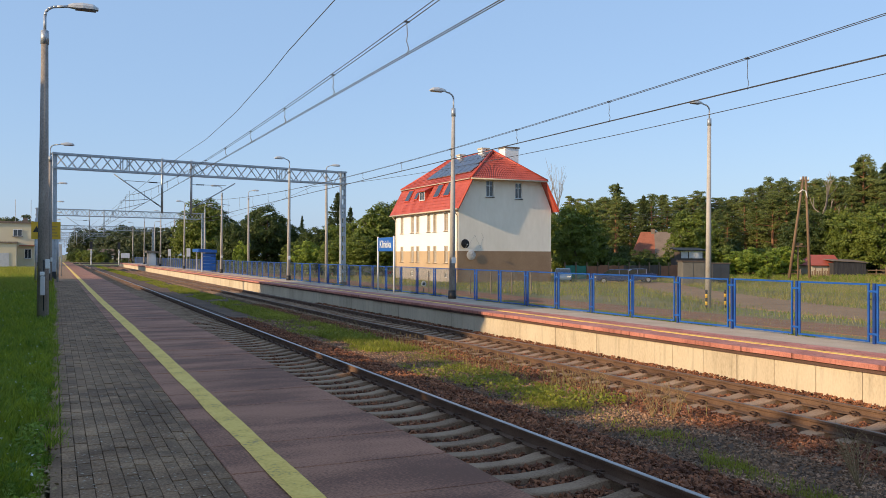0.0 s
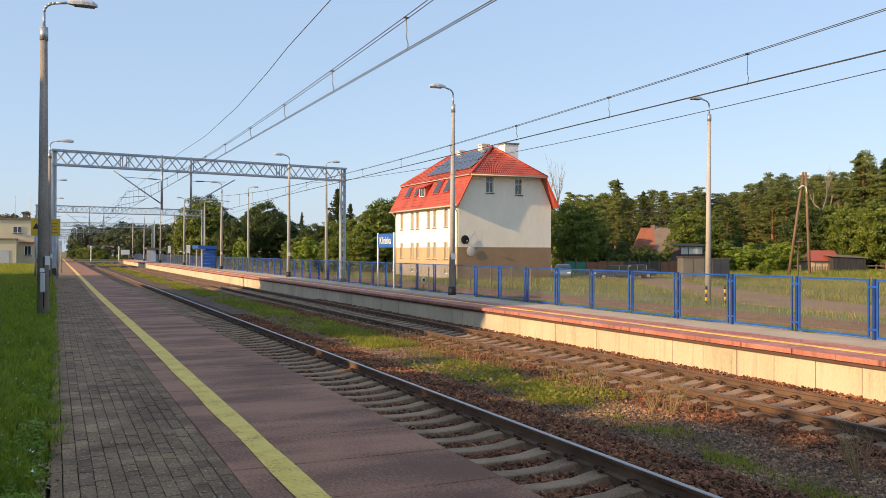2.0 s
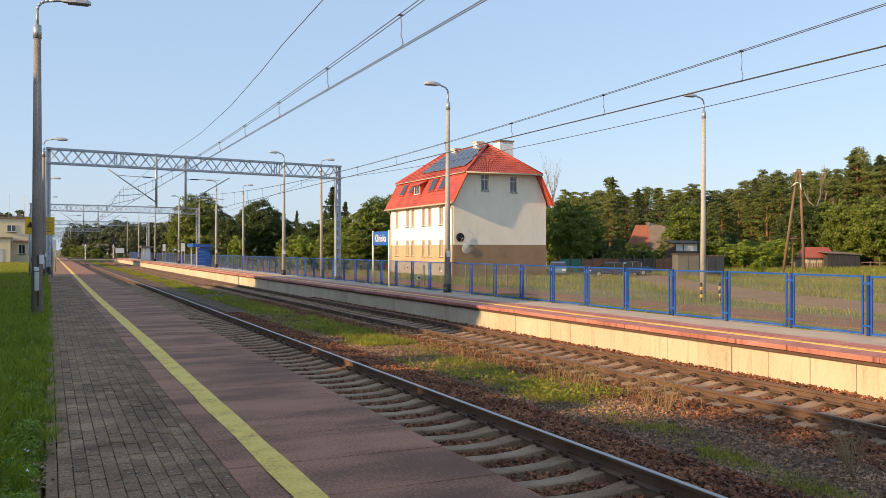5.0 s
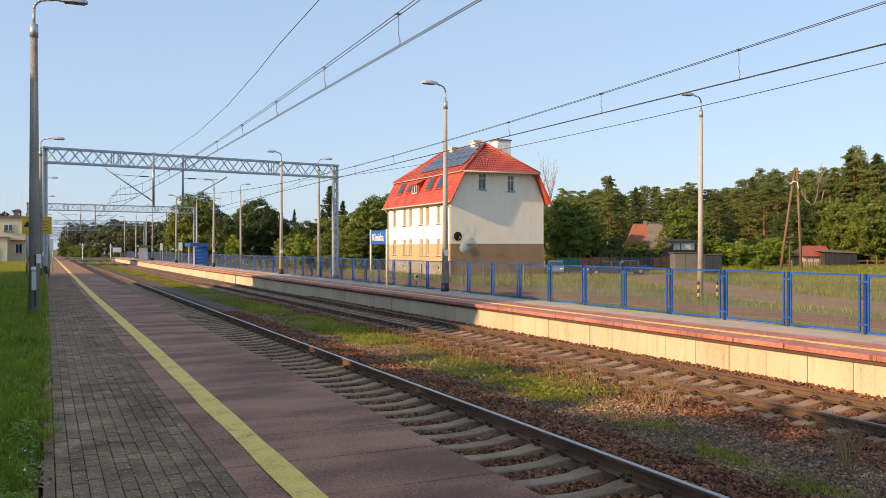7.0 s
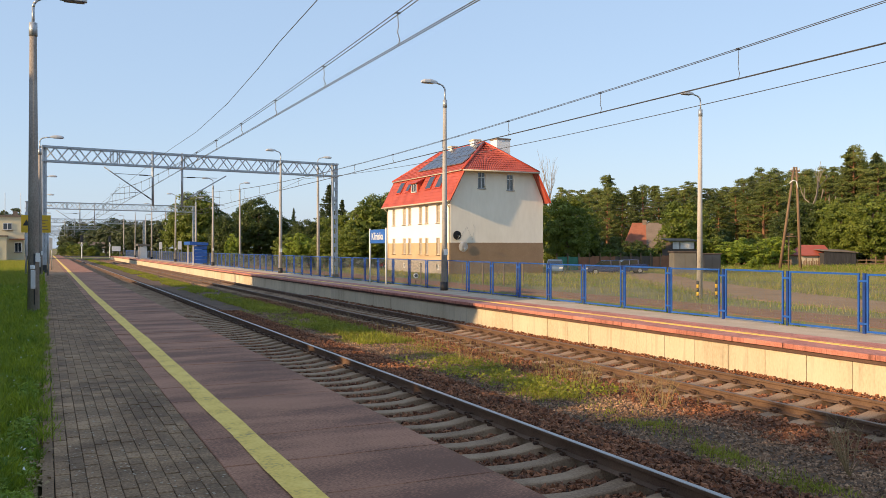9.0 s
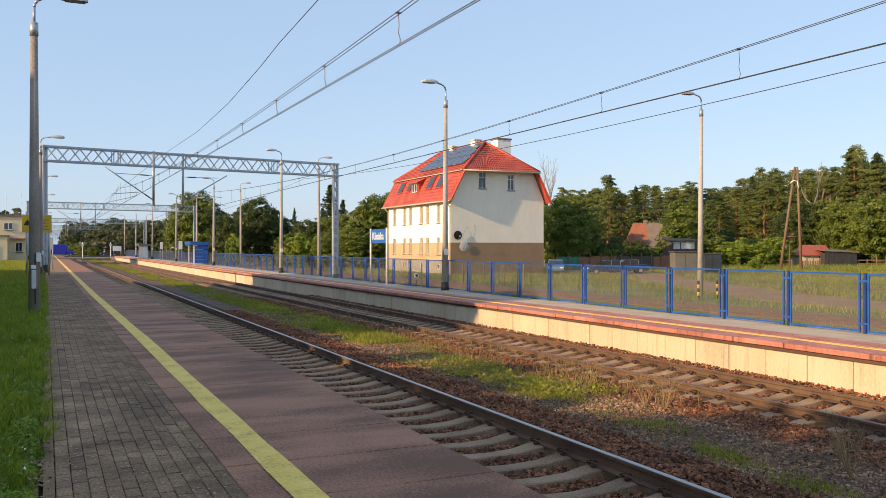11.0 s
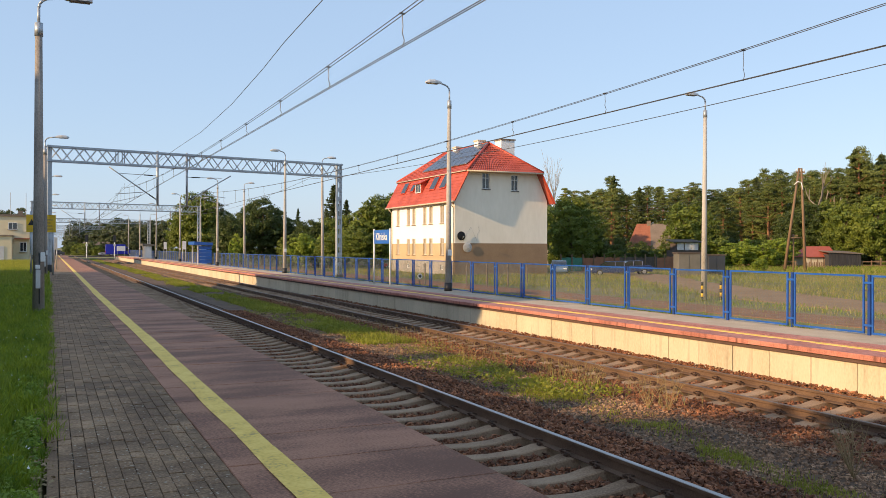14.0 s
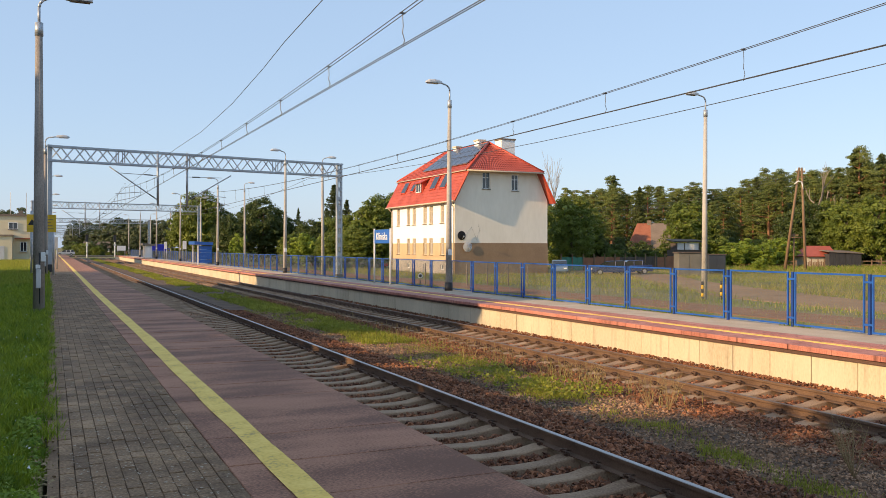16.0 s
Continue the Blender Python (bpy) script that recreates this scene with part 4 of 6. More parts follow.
def satellite_dish(x, y, z, r, material, label):
    t = thing("satellite_dish", label, "satellite dish", pose(x, y, z), group="dishes on the gable")
    bm = bmn()
    rings = []
    for k in range(5):
        q = r * k / 4
        rings.append([bm.verts.new((q * math.cos(a * math.tau / 18), -0.12 + 0.35 * q * q - 0.1, q * math.sin(a * math.tau / 18))) for a in range(18)] if k else [bm.verts.new((0, -0.22, 0))])
    for a in range(18):
        bm.faces.new((rings[0][0], rings[1][a], rings[1][(a + 1) % 18]))
        for k in range(1, 4):
            bm.faces.new((rings[k][a], rings[k + 1][a], rings[k + 1][(a + 1) % 18], rings[k][(a + 1) % 18]))
    bmesh.ops.solidify(bm, geom=bm.faces[:], thickness=0.015)
    part("dish", bm, material, t)
    bm = bmn()
    path_tube(bm, [(-0.25, 0.02, -0.25), (-0.1, -0.12, -0.12), (0, -0.2, 0)], 0.03, 6)
    part("bracket", bm, M_zinc, t)
    bm = bmn()
    path_tube(bm, [(0, -0.17, -r), (0.0, -0.6, -0.1)], 0.014, 5)
    box(bm, -0.05, 0.05, -0.68, -0.58, -0.15, -0.03)
    part("receiver_arm", bm, M_zinc, t)


satellite_dish(34.62, 71.27, 2.78, 0.42, M_black, "black satellite dish on the gable corner")
satellite_dish(35.25, 71.27, 1.72, 0.47, M_white_paint, "white satellite dish on the gable")


# ---- station sign ----
def word(parent, text, size, m, material, name="lettering", squeeze=1.0):
    c = bpy.data.curves.new(name, "FONT")
    c.body, c.size, c.align_x, c.align_y, c.extrude = text, size, "CENTER", "CENTER", 0.004
    c.offset = 0.006
    tmp = bpy.data.objects.new("tmp_word", c)
    scene.collection.objects.link(tmp)
    me = bpy.data.meshes.new_from_object(tmp.evaluated_get(bpy.context.evaluated_depsgraph_get()))
    bpy.data.objects.remove(tmp)
    me.transform(Matrix.Diagonal((squeeze, 1, 1, 1)))
    me.materials.clear()
    me.materials.append(material)
    return part(name, me, None, parent, "white lettering", at=m)


def station_sign(y):
    t = thing("station_sign", "blue station name board on two white posts", "sign", pose(15.1, y, Z_FAR))
    for d in (-1.13, 1.13):
        bm = bmn()
        tube(bm, (0, d, 0), (0, d, 2.78), 0.045, n=10)
        part("post", bm, M_white_paint, t, "white post")
    bm = bmn()
    box(bm, -0.03, 0.03, -1.07, 1.07, 2.03, 2.72)
    part("board", bm, M_sign_blue, t, "blue enamel board", soft=0.01)
    word(t, "Kliniska", 0.52, pose(-0.036, 0, 2.37, 90, 0, -90), M_white_paint, squeeze=1.0)


station_sign(40.1)


# ---- shelters and small signs on the platforms ----
def shelter(y, x, length, label, roof_mat, post_mat):
    t = thing("platform_shelter", label, "shelter", pose(x, y, Z_FAR))
    for d in (0, length):
        bm = bmn()
        box(bm, -0.06, 0.06, d - 0.05, d + 0.05, 0, 2.1)
        part("post", bm, post_mat, t)
        if roof_mat is M_grey_metal:
            bm = bmn()
            box(bm, 0.06, 1.0, d - 0.02, d + 0.02, 0.15, 2.0)
            part("side_pane", bm, M_frame_white, t)
    for k in range(4):
        bm = bmn()
        box(bm, 0.9, 0.96, 0.05, length - 0.05, 0.15 + 0.47 * k, 0.53 + 0.47 * k)
        part("back_board", bm, M_blue if roof_mat is M_blue else M_lamp_head, t)
    if roof_mat is M_blue:
        for k in range(5):
            bm = bmn()
            box(bm, 0.1, 1.42, -0.03, 0.03, 0.2 + 0.36 * k, 0.52 + 0.36 * k)
            part("end_board", bm, M_blue, t)
    bm = bmn()
    prism(bm, [(-0.4, 2.12), (1.5, 2.04), (1.5, 2.34), (-0.4, 2.46)], "y", -0.3, length + 0.3)
    part("roof", bm, roof_mat, t)
    bm = bmn()
    box(bm, 0.4, 0.8, 0.3, length - 0.3, 0.4, 0.46)
    part("bench", bm, M_wood, t)


shelter(92.3, 14.1, 3.6, "blue steel platform shelter with board back", M_blue, M_white_paint)
shelter(146, 14.0, 3.4, "pale steel and glass platform shelter", M_grey_metal, M_white_paint)


def yellow_board(x, y, w, h, z):
    t = thing("warning_board", "yellow warning board on two grey posts", "sign", pose(x, y, -0.16, 0, 0, -2))
    for d in (0.05, w - 0.05):
        bm = bmn()
        tube(bm, (d, 0.04, 0), (d, 0.04, z + h + 0.2 if d < 0.5 else z + h), 0.06, n=8)
        part("post", bm, M_zinc, t)
    bm = bmn()
    box(bm, -0.2, w + 0.1, -0.03, 0, z, z + h)
    b = part("board", bm, M_sign_yellow, t, "yellow board")
    bm = bmn()
    for k, (a, c) in enumerate(((0.0, 0.5), (0.07, 0.45), (0.0, 0.35), (0.04, 0.48))):
        box(bm, w * 0.5 + a, w * 0.5 + 0.1 + c, -0.036, -0.031, z + 0.17 + 0.18 * k, z + 0.22 + 0.18 * k)
    part("text_bar", bm, M_stalk, b, "black bars of writing")
    bm = bmn()
    prism(bm, [(-0.12, z + h * 0.4), (0.28, z + h * 0.4), (0.08, z + h * 0.75)], "y", -0.036, -0.031)
    part("warning_triangle", bm, M_black, b, "dark warning triangle")


yellow_board(-1.07, 55.8, 1.28, 1.03, 2.7)


def info_board(x, y, z0, w, h, zt, label, material):
    t = thing("sign", label, "sign", pose(x, y, z0))
    bm = bmn()
    for d in (-w * 0.4, w * 0.4):
        tube(bm, (d, 0.03, 0), (d, 0.03, zt), 0.04, n=6)
    part("post", bm, M_zinc, t)
    bm = bmn()
    box(bm, -w / 2, w / 2, -0.02, 0.0, zt - h, zt)
    part("board", bm, material, t)


info_board(13.6, 192, Z_FAR, 1.7, 1.0, 2.1, "white board at the end of the far platform", M_white_paint)
info_board(14.9, 108, Z_FAR, 0.45, 1.0, 2.6, "narrow white timetable board on a post", M_white_paint)
info_board(14.9, 127, Z_FAR, 0.4, 1.0, 2.6, "narrow white timetable board on a post", M_white_paint)
info_board(0.25, 70, 0.0, 0.5, 0.9, 2.4, "pale notice board beside the platform path", M_lamp_head)
info_board(0.2, 96, 0.0, 0.5, 0.9, 2.5, "pale notice board beside the platform path", M_lamp_head)


def signal_post(x, y, label):
    t = thing("railway_signal", label, "signal", pose(x, y, -0.75))
    bm = bmn()
    for k in range(4):
        tube(bm, (0, 0, k * 0.9), (0, 0, k * 0.9 + 0.9), 0.11, n=8)
    part("post", bm, M_white_paint, t, "white post")
    bm = bmn()
    box(bm, -0.3, 0.3, -0.15, 0.15, 3.6, 5.2)
    part("signal_head", bm, M_black, t, "black signal head")
    bm = bmn()
    box(bm, -0.25, 0.25, -0.2, -0.1, 2.7, 3.2)
    part("plate", bm, M_lamp_head, t)


signal_post(7.35, 205, "white railway signal with a black head")
signal_post(13.6, 212, "white railway signal with a black head")


def bollard(x, y):
    t = thing("bollard", "yellow and black striped guard post", "bollard", pose(x, y, Z_FIELD), group="guard posts round the street lamp")
    for k in range(5):
        bm = bmn()
        tube(bm, (0, 0, k * 0.18), (0, 0, k * 0.18 + 0.18), 0.06, n=8)
        part("band", bm, M_sign_yellow if k % 2 else M_black, t)


bollard(28.35, 31.9), bollard(29.6, 32.0)

# ---- trees ----
def leaves(points, size, rng, flat=0.0, normals=None, ragged=0.7):
    """Small three-cornered leaf blades at the points, turned at random or spread square to the normals."""
    n = len(points)
    if normals is None:
        a = rng.normal(size=(n, 3))
        a[:, 2] *= 1 - flat
    else:
        a = np.cross(normals + rng.normal(size=(n, 3)) * ragged, rng.normal(size=(n, 3)))
    a /= np.linalg.norm(a, axis=1)[:, None]
    b = np.cross(a, (rng.normal(size=(n, 3)) * np.array([1 - flat, 1 - flat, 1])) if normals is None else normals + rng.normal(size=(n, 3)) * ragged * 0.7)
    b /= np.linalg.norm(b, axis=1)[:, None]
    s = size * rng.uniform(0.6, 1.4, (n, 1))
    a, b = a * s, b * s * 0.75
    v = np.stack([points - a - b * 0.6, points + a * 0.7 - b, points + a * 0.2 + b], 1).reshape(-1, 3)
    f = np.arange(n * 3).reshape(n, 3)
    return v, f


def puff(rng, centres, radii, per, squash):
    """Leaf places and their outward ways on the ragged skins of many small puffs."""
    k = len(centres)
    d = rng.normal(size=(k, per, 3))
    d /= np.linalg.norm(d, axis=2)[:, :, None]
    d[:, :, 2] = np.where(d[:, :, 2] < -0.35, -d[:, :, 2], d[:, :, 2])
    r = radii[:, None, None] * rng.uniform(0.3, 1.0, (k, per, 1)) ** 0.6 * rng.uniform(0.85, 1.3, (k, per, 1))
    p = centres[:, None, :] + d * r * np.array([1, 1, squash])
    out = d + np.array([0, 0, 0.25])
    return p.reshape(-1, 3), out.reshape(-1, 3)


def crown_points(rng, rx, ry, rz, clumps, per, clump_r, rough=0.3):
    """Leafy puffs on and inside an uneven ellipsoid."""
    d = rng.normal(size=(clumps, 3))
    d /= np.linalg.norm(d, axis=1)[:, None]
    bump = np.array([noise.noise(Vector(q) * 1.7 + Vector((rx, ry, rz * 3))) for q in d])
    r = (0.45 + 0.47 * rng.uniform(0, 1, clumps) ** 0.4) * (1 + rough * 1.5 * bump)
    c = d * r[:, None] * np.array([rx, ry, rz])
    return puff(rng, c, clump_r * rng.uniform(0.55, 1.25, clumps), per, 0.8)


def limbs(bm, rng, base_z, top_z, r, count, reach, rise):
    for k in range(count):
        z = base_z + (top_z - base_z) * (k + 0.5) / count
        a = k * 2.4 + rng.uniform(-0.4, 0.4)
        l = reach * rng.uniform(0.6, 1.0)
        mid = (l * 0.5 * math.cos(a), l * 0.5 * math.sin(a), z + rise * 0.4)
        end = (l * math.cos(a + 0.2), l * math.sin(a + 0.2), z + rise)
        tube(bm, (0, 0, z - 0.2), mid, r * 0.45, r * 0.3, 6, False)
        tube(bm, mid, end, r * 0.3, r * 0.08, 5, False)


def broadleaf(name, seed, h, w, material, label, group, leaf=0.12, amount=1.0, low=0.15, per=84, clump=0.098):
    rng = np.random.default_rng(seed)
    t = thing(name, label, "tree", group=group)
    bm = bmn()
    tube(bm, (0, 0, -0.3), (0, 0, h * 0.45), 0.035 * h, 0.022 * h, 10, False)
    tube(bm, (0, 0, h * 0.45), (0.1, 0, h * 0.88), 0.022 * h, 0.005 * h, 8, False)
    limbs(bm, rng, h * 0.28, h * 0.7, 0.03 * h, 7, w * 0.36, h * 0.14)
    part("trunk", bm, M_bark, t, "brown trunk and limbs")
    ch = h * (1 - low) / 2
    p, nr = crown_points(rng, w / 2, w / 2, ch, int(150 * amount), per, w * clump)
    p[:, 2] += h * low + ch
    inner = rng.normal(size=(420, 3))
    inner *= (rng.uniform(0, 0.66, (420, 1)) ** 0.6) / np.linalg.norm(inner, axis=1)[:, None]
    inner = inner * np.array([w / 2, w / 2, ch]) + np.array([0, 0, h * low + ch])
    keep = p[:, 2] > 0.1
    v, f = leaves(p[keep], leaf, rng, 0, nr[keep])
    iv, jf = leaves(inner[inner[:, 2] > 0.3], w * 0.06, rng)
    f = np.concatenate([f, jf + len(v)])
    v = np.concatenate([v, iv])
    part("crown", bars("crown", v, f, material), None, t, "uneven leafy crown")
    return t


def pine(name, seed, h, w, label, group, leaf=0.08):
    """Tall pine: bare reddish trunk, flat needle clumps on rising branches."""
    rng = np.random.default_rng(seed)
    t = thing(name, label, "tree", group=group)
    bm = bmn()
    lean = rng.uniform(-0.03, 0.03) * h
    tube(bm, (0, 0, -0.3), (lean * 0.5, 0, h * 0.5), 0.018 * h, 0.013 * h, 8, False)
    tube(bm, (lean * 0.5, 0, h * 0.5), (lean, 0, h * 0.97), 0.013 * h, 0.003 * h, 6, False)
    pts = []
    n = 25
    for k in range(n):
        q = k / (n - 1)
        z = h * (0.34 + 0.64 * q)
        reach = w * 0.5 * (1.0 - 0.88 * q ** 1.3) * (0.55 + 0.45 * min(1, q * 4)) * rng.uniform(0.55, 1.15)
        a = k * 2.4 + rng.uniform(-0.5, 0.5)
        end = np.array([reach * math.cos(a) + lean * q, reach * math.sin(a), z + reach * rng.uniform(0.1, 0.4)])
        tube(bm, (lean * q, 0, z - 0.2), end, 0.004 * h, 0.0012 * h, 4, False)
        for m in range(4):
            c = np.array([lean * q, 0, z]) + (end - np.array([lean * q, 0, z])) * (0.42 + 0.2 * m)
            pts.append(c + rng.normal(size=3) * np.array([0.05, 0.05, 0.025]) * w)
    part("trunk", bm, M_pine_bark, t, "reddish pine trunk")
    p, nr = puff(rng, np.array(pts), w * rng.uniform(0.05, 0.12, len(pts)), 140, 0.48)
    v, f = leaves(p, leaf, rng, 0, nr)
    part("crown", bars("crown", v, f, M_needle), None, t, "dark green needle crown")
    return t


def spruce(name, seed, h, w, label, group):
    rng = np.random.default_rng(seed)
    t = thing(name, label, "tree", group=group)
    bm = bmn()
    tube(bm, (0, 0, -0.3), (0, 0, h), 0.016 * h, 0.002 * h, 7, False)
    part("trunk", bm, M_bark, t)
    pts = []
    tiers = 34
    for k in range(tiers):
        q = k / tiers
        z = h * (0.07 + 0.92 * q)
        reach = w * 0.5 * (1 - q) ** 0.85 * (1 + 0.3 * math.sin(k * 2.1)) + 0.1
        for j in range(7):
            a = j * 0.9 + k * 0.55 + rng.uniform(-0.25, 0.25)
            l = reach * rng.uniform(0.5, 1.12)
            s = rng.uniform(0.05, 1, (30, 1)) ** 0.8
            side = rng.normal(size=(30, 1)) * 0.13 * l * (1.1 - s)
            c = np.concatenate([l * math.cos(a) * s - math.sin(a) * side, l * math.sin(a) * s + math.cos(a) * side, z - 0.42 * l * s + 0.3 * l * s ** 2], 1)
            pts.append(c + rng.normal(size=c.shape) * np.array([0.05, 0.05, 0.07]))
    v, f = leaves(np.concatenate(pts), 0.13, rng, 0.2)
    part("crown", bars("crown", v, f, M_spruce), None, t, "conical dark spruce crown")
    return t


def place(kinds, x, y, z, size=1.0, seed=0, wide=1.0):
    k = kinds[seed % len(kinds)]
    c = copy_thing(k, pose(x, y, z, 0, 0, (seed * 67) % 360))
    c.scale = (size * wide, size * wide, size)
    return c


BEHIND = "trees behind the far platform"
# broad-leaved trees near the line
oaks = [broadleaf("tree", 11, 9.6, 6.8, M_leaf, "dense green broad-leaved tree behind the fence", BEHIND, 0.115, 1.25, 0.03),
        broadleaf("tree", 12, 9.4, 7.2, M_leaf_dark, "rounded dark green broad-leaved tree behind the fence", BEHIND, 0.115, 1.25, 0.05),
        broadleaf("tree", 13, 8.6, 6.2, M_leaf, "leafy green tree beside the house", BEHIND, 0.115, 1.15, 0.02)]
for k, (ob, spot) in enumerate(zip(oaks, ((23.12, 151.41, -0.85), (27.45, 120.71, -0.85), (36.14, 100.11, -0.85)))):
    ob.matrix_basis = pose(*spot, 0, 0, 40 * k)
    ob.scale = (1.3 if k == 0 else 1.0,) * 3
for k, (x, y, s, w, q) in enumerate((
        (21.43, 155.51, 1.08, 1.0, 2), (26.29, 153.24, 1.12, 0.9, 1), (22.28, 117.6, 0.72, 1.0, 1), (24.75, 123.07, 0.78, 1.0, 1), (30.07, 122.8, 0.86, 0.9, 1),
        (32.22, 119.59, 0.68, 1.15, 1), (32.93, 114.84, 0.66, 1.1, 1), (35.59, 118.02, 0.8, 1.0, 2), (36.12, 113.35, 0.82, 1.0, 2), (36.17, 106.71, 0.86, 1.0, 2),
        (38.38, 101.27, 1.0, 0.95, 0), (42.78, 110.25, 1.0, 0.8, 1), (32.05, 150.56, 1.25, 0.7, 2), (27.55, 106.32, 0.5, 1.1, 2),
        (30.01, 97.45, 0.46, 1.2, 0), (32.41, 95.22, 0.5, 1.2, 0), (35.46, 94.9, 0.55, 1.1, 2))):
    place(oaks, x, y, -0.85, s, q, w)
young = broadleaf("young_tree", 14, 4.2, 3.2, M_leaf_young, "bright green young tree behind the fence", BEHIND, 0.09, 0.6, 0.02)
young.matrix_basis = pose(21.52, 109.13, -0.85)
young.scale = (0.7, 0.7, 1.0)
for k, (x, y, size, w) in enumerate(((28.36, 102.63, 1.0, 1.25), (30.6, 104.0, 0.9, 1.1))):
    place([young], x, y, -0.85, size, k + 1, w)
sp = spruce("spruce_tree", 5, 12.0, 6.2, "tall dark spruce behind the station", BEHIND)
sp.matrix_basis = pose(39.55, 126.1, -0.85)
sp.scale = (1.25, 1.25, 1.03)
place([sp], 39.61, 147.03, -0.85, 0.8, 1, 0.6)
place([sp], 42.94, 130.04, -0.85, 0.86, 2)
place([sp], 25.71, 142.48, -0.85, 0.66, 3, 0.8)
place([sp], 49.43, 125.91, -0.85, 0.7, 3, 0.8)
place([sp], 44.12, 144.93, -0.85, 0.8, 3, 1.2)

# distant trees along the line
FARWOOD = "distant trees along the line"
fars = [broadleaf("tree", 31, 12.0, 8.5, M_far_leaf, "distant hazy green tree beside the line", FARWOOD, 0.36, 0.5, 0.0, 54, 0.11),
        broadleaf("tree", 32, 13.0, 8.0, M_far_leaf, "distant hazy green tree beside the line", FARWOOD, 0.36, 0.5, 0.0, 54, 0.11)]
fars[0].matrix_basis = pose(8.64, 326.97, -0.8)
fars[1].matrix_basis = pose(19.93, 288.61, -0.8)
for k, (x, y, s) in enumerate(((9.58, 458.94, 1.0), (12.28, 358.38, 1.05), (13.87, 324.54, 0.85), (16.01, 312.5, 0.9), (18.15, 300.47, 0.85), (21.39, 279.1, 0.95), (22.96, 270.65, 0.85), (24.61, 264.36, 0.8),
                               (25.11, 250.5, 0.85), (29.2, 247.5, 0.85), (33.0, 226.0, 0.75), (32.4, 213.56, 0.8), (17.35, 367.05, 1.1), (22.98, 353.39, 1.05), (26.79, 329.54, 1.0), (30.61, 316.73, 1.0), (33.28, 293.42, 0.95),
                               (11.01, 283.94, 0.4), (14.54, 274.57, 0.36), (19.51, 266.74, 0.42), (21.81, 248.5, 0.5), (31.5, 206.0, 0.5), (12.6, 656.97, 1.2), (13.81, 545.24, 1.2))):
    place(fars, x, y, -0.8, s, k)
# behind the yellow building
for k, (x, y, s) in enumerate(((-10.4, 186.9, 0.85), (-7.96, 191.28, 0.8), (-6.09, 195.93, 0.85), (-4.44, 206.19, 0.75), (-3.04, 255.18, 0.7), (-13.44, 182.8, 0.95))):
    place([fars[0], oaks[0]], x, y, -0.3, s, k)

# pine wood beyond the meadow
WOOD = "pine wood beyond the meadow"
pines = [pine("pine_tree", 41, 14.0, 7.0, "tall pine with reddish trunk at the wood edge", WOOD), pine("pine_tree", 42, 14.0, 6.4, "tall pine with reddish trunk at the wood edge", WOOD),
         pine("pine_tree", 43, 14.0, 7.6, "tall pine with reddish trunk at the wood edge", WOOD), pine("pine_tree", 44, 14.0, 5.6, "slender pine with reddish trunk at the wood edge", WOOD)]
for ob, spot in zip(pines, ((89.31, 123.86, -0.85), (106.19, 102.75, -0.85), (108.15, 88.6, -0.85), (102.82, 117.57, -0.85))):
    ob.matrix_basis = pose(*spot)
pines[0].scale, pines[1].scale, pines[2].scale = (1.07,) * 3, (1.04,) * 3, (1.22,) * 3
rnd = random.Random(77)


def pos(bearing, depth):
    """A place seen at that sideways slope from the middle of the view, at that depth."""
    a = radians(24.996)
    return depth * (math.sin(a) + math.cos(a) * bearing), depth * (math.cos(a) - math.sin(a) * bearing)


def wood_top(b):
    """Height of the wood's skyline over the eye, as a slope, along the view."""
    pts = ((0.12, 0.068), (0.15, 0.070), (0.2, 0.070), (0.24, 0.072), (0.28, 0.074), (0.305, 0.068), (0.34, 0.075), (0.375, 0.089), (0.405, 0.093), (0.46, 0.093), (0.49, 0.101), (0.515, 0.106), (0.56, 0.110))
    for (a, p), (c, q) in zip(pts, pts[1:]):
        if b <= c:
            return p + (q - p) * (b - a) / (c - a)
    return pts[-1][1]


for row, (depth, step, cut) in enumerate(((136, 0.0185, 0.93), (150, 0.0165, 1.0), (166, 0.016, 1.0), (186, 0.016, 0.98))):
    b = 0.135 + 0.004 * row
    k = row
    while b < 0.57:
        if not (row == 0 and 0.2 < b < 0.29):
            d = depth * rnd.uniform(0.97, 1.03) * (1 - 0.1 * max(0, (b - 0.35) / 0.2))
            hgt = (wood_top(b) * d + 2.5) * cut * rnd.uniform(0.84, 1.02)
            x, y = pos(b, d)
            place(pines, x, y, -0.85, hgt / 14.0, k, rnd.uniform(0.95, 1.35))
        b += step * 0.9 * rnd.uniform(0.8, 1.25)
        k += 1
for k, (b, d, slope, wide) in enumerate(((0.195, 150, 0.087, 0.7), (0.4785, 128, 0.119, 1.25), (0.508, 130, 0.113, 1.0), (0.362, 140, 0.085, 0.9), (0.53, 128, 0.112, 1.2), (0.225, 146, 0.073, 0.9))):
    place([sp], *pos(b, d), -0.85, (slope * d + 2.5) / 12.0, k + 1, wide)
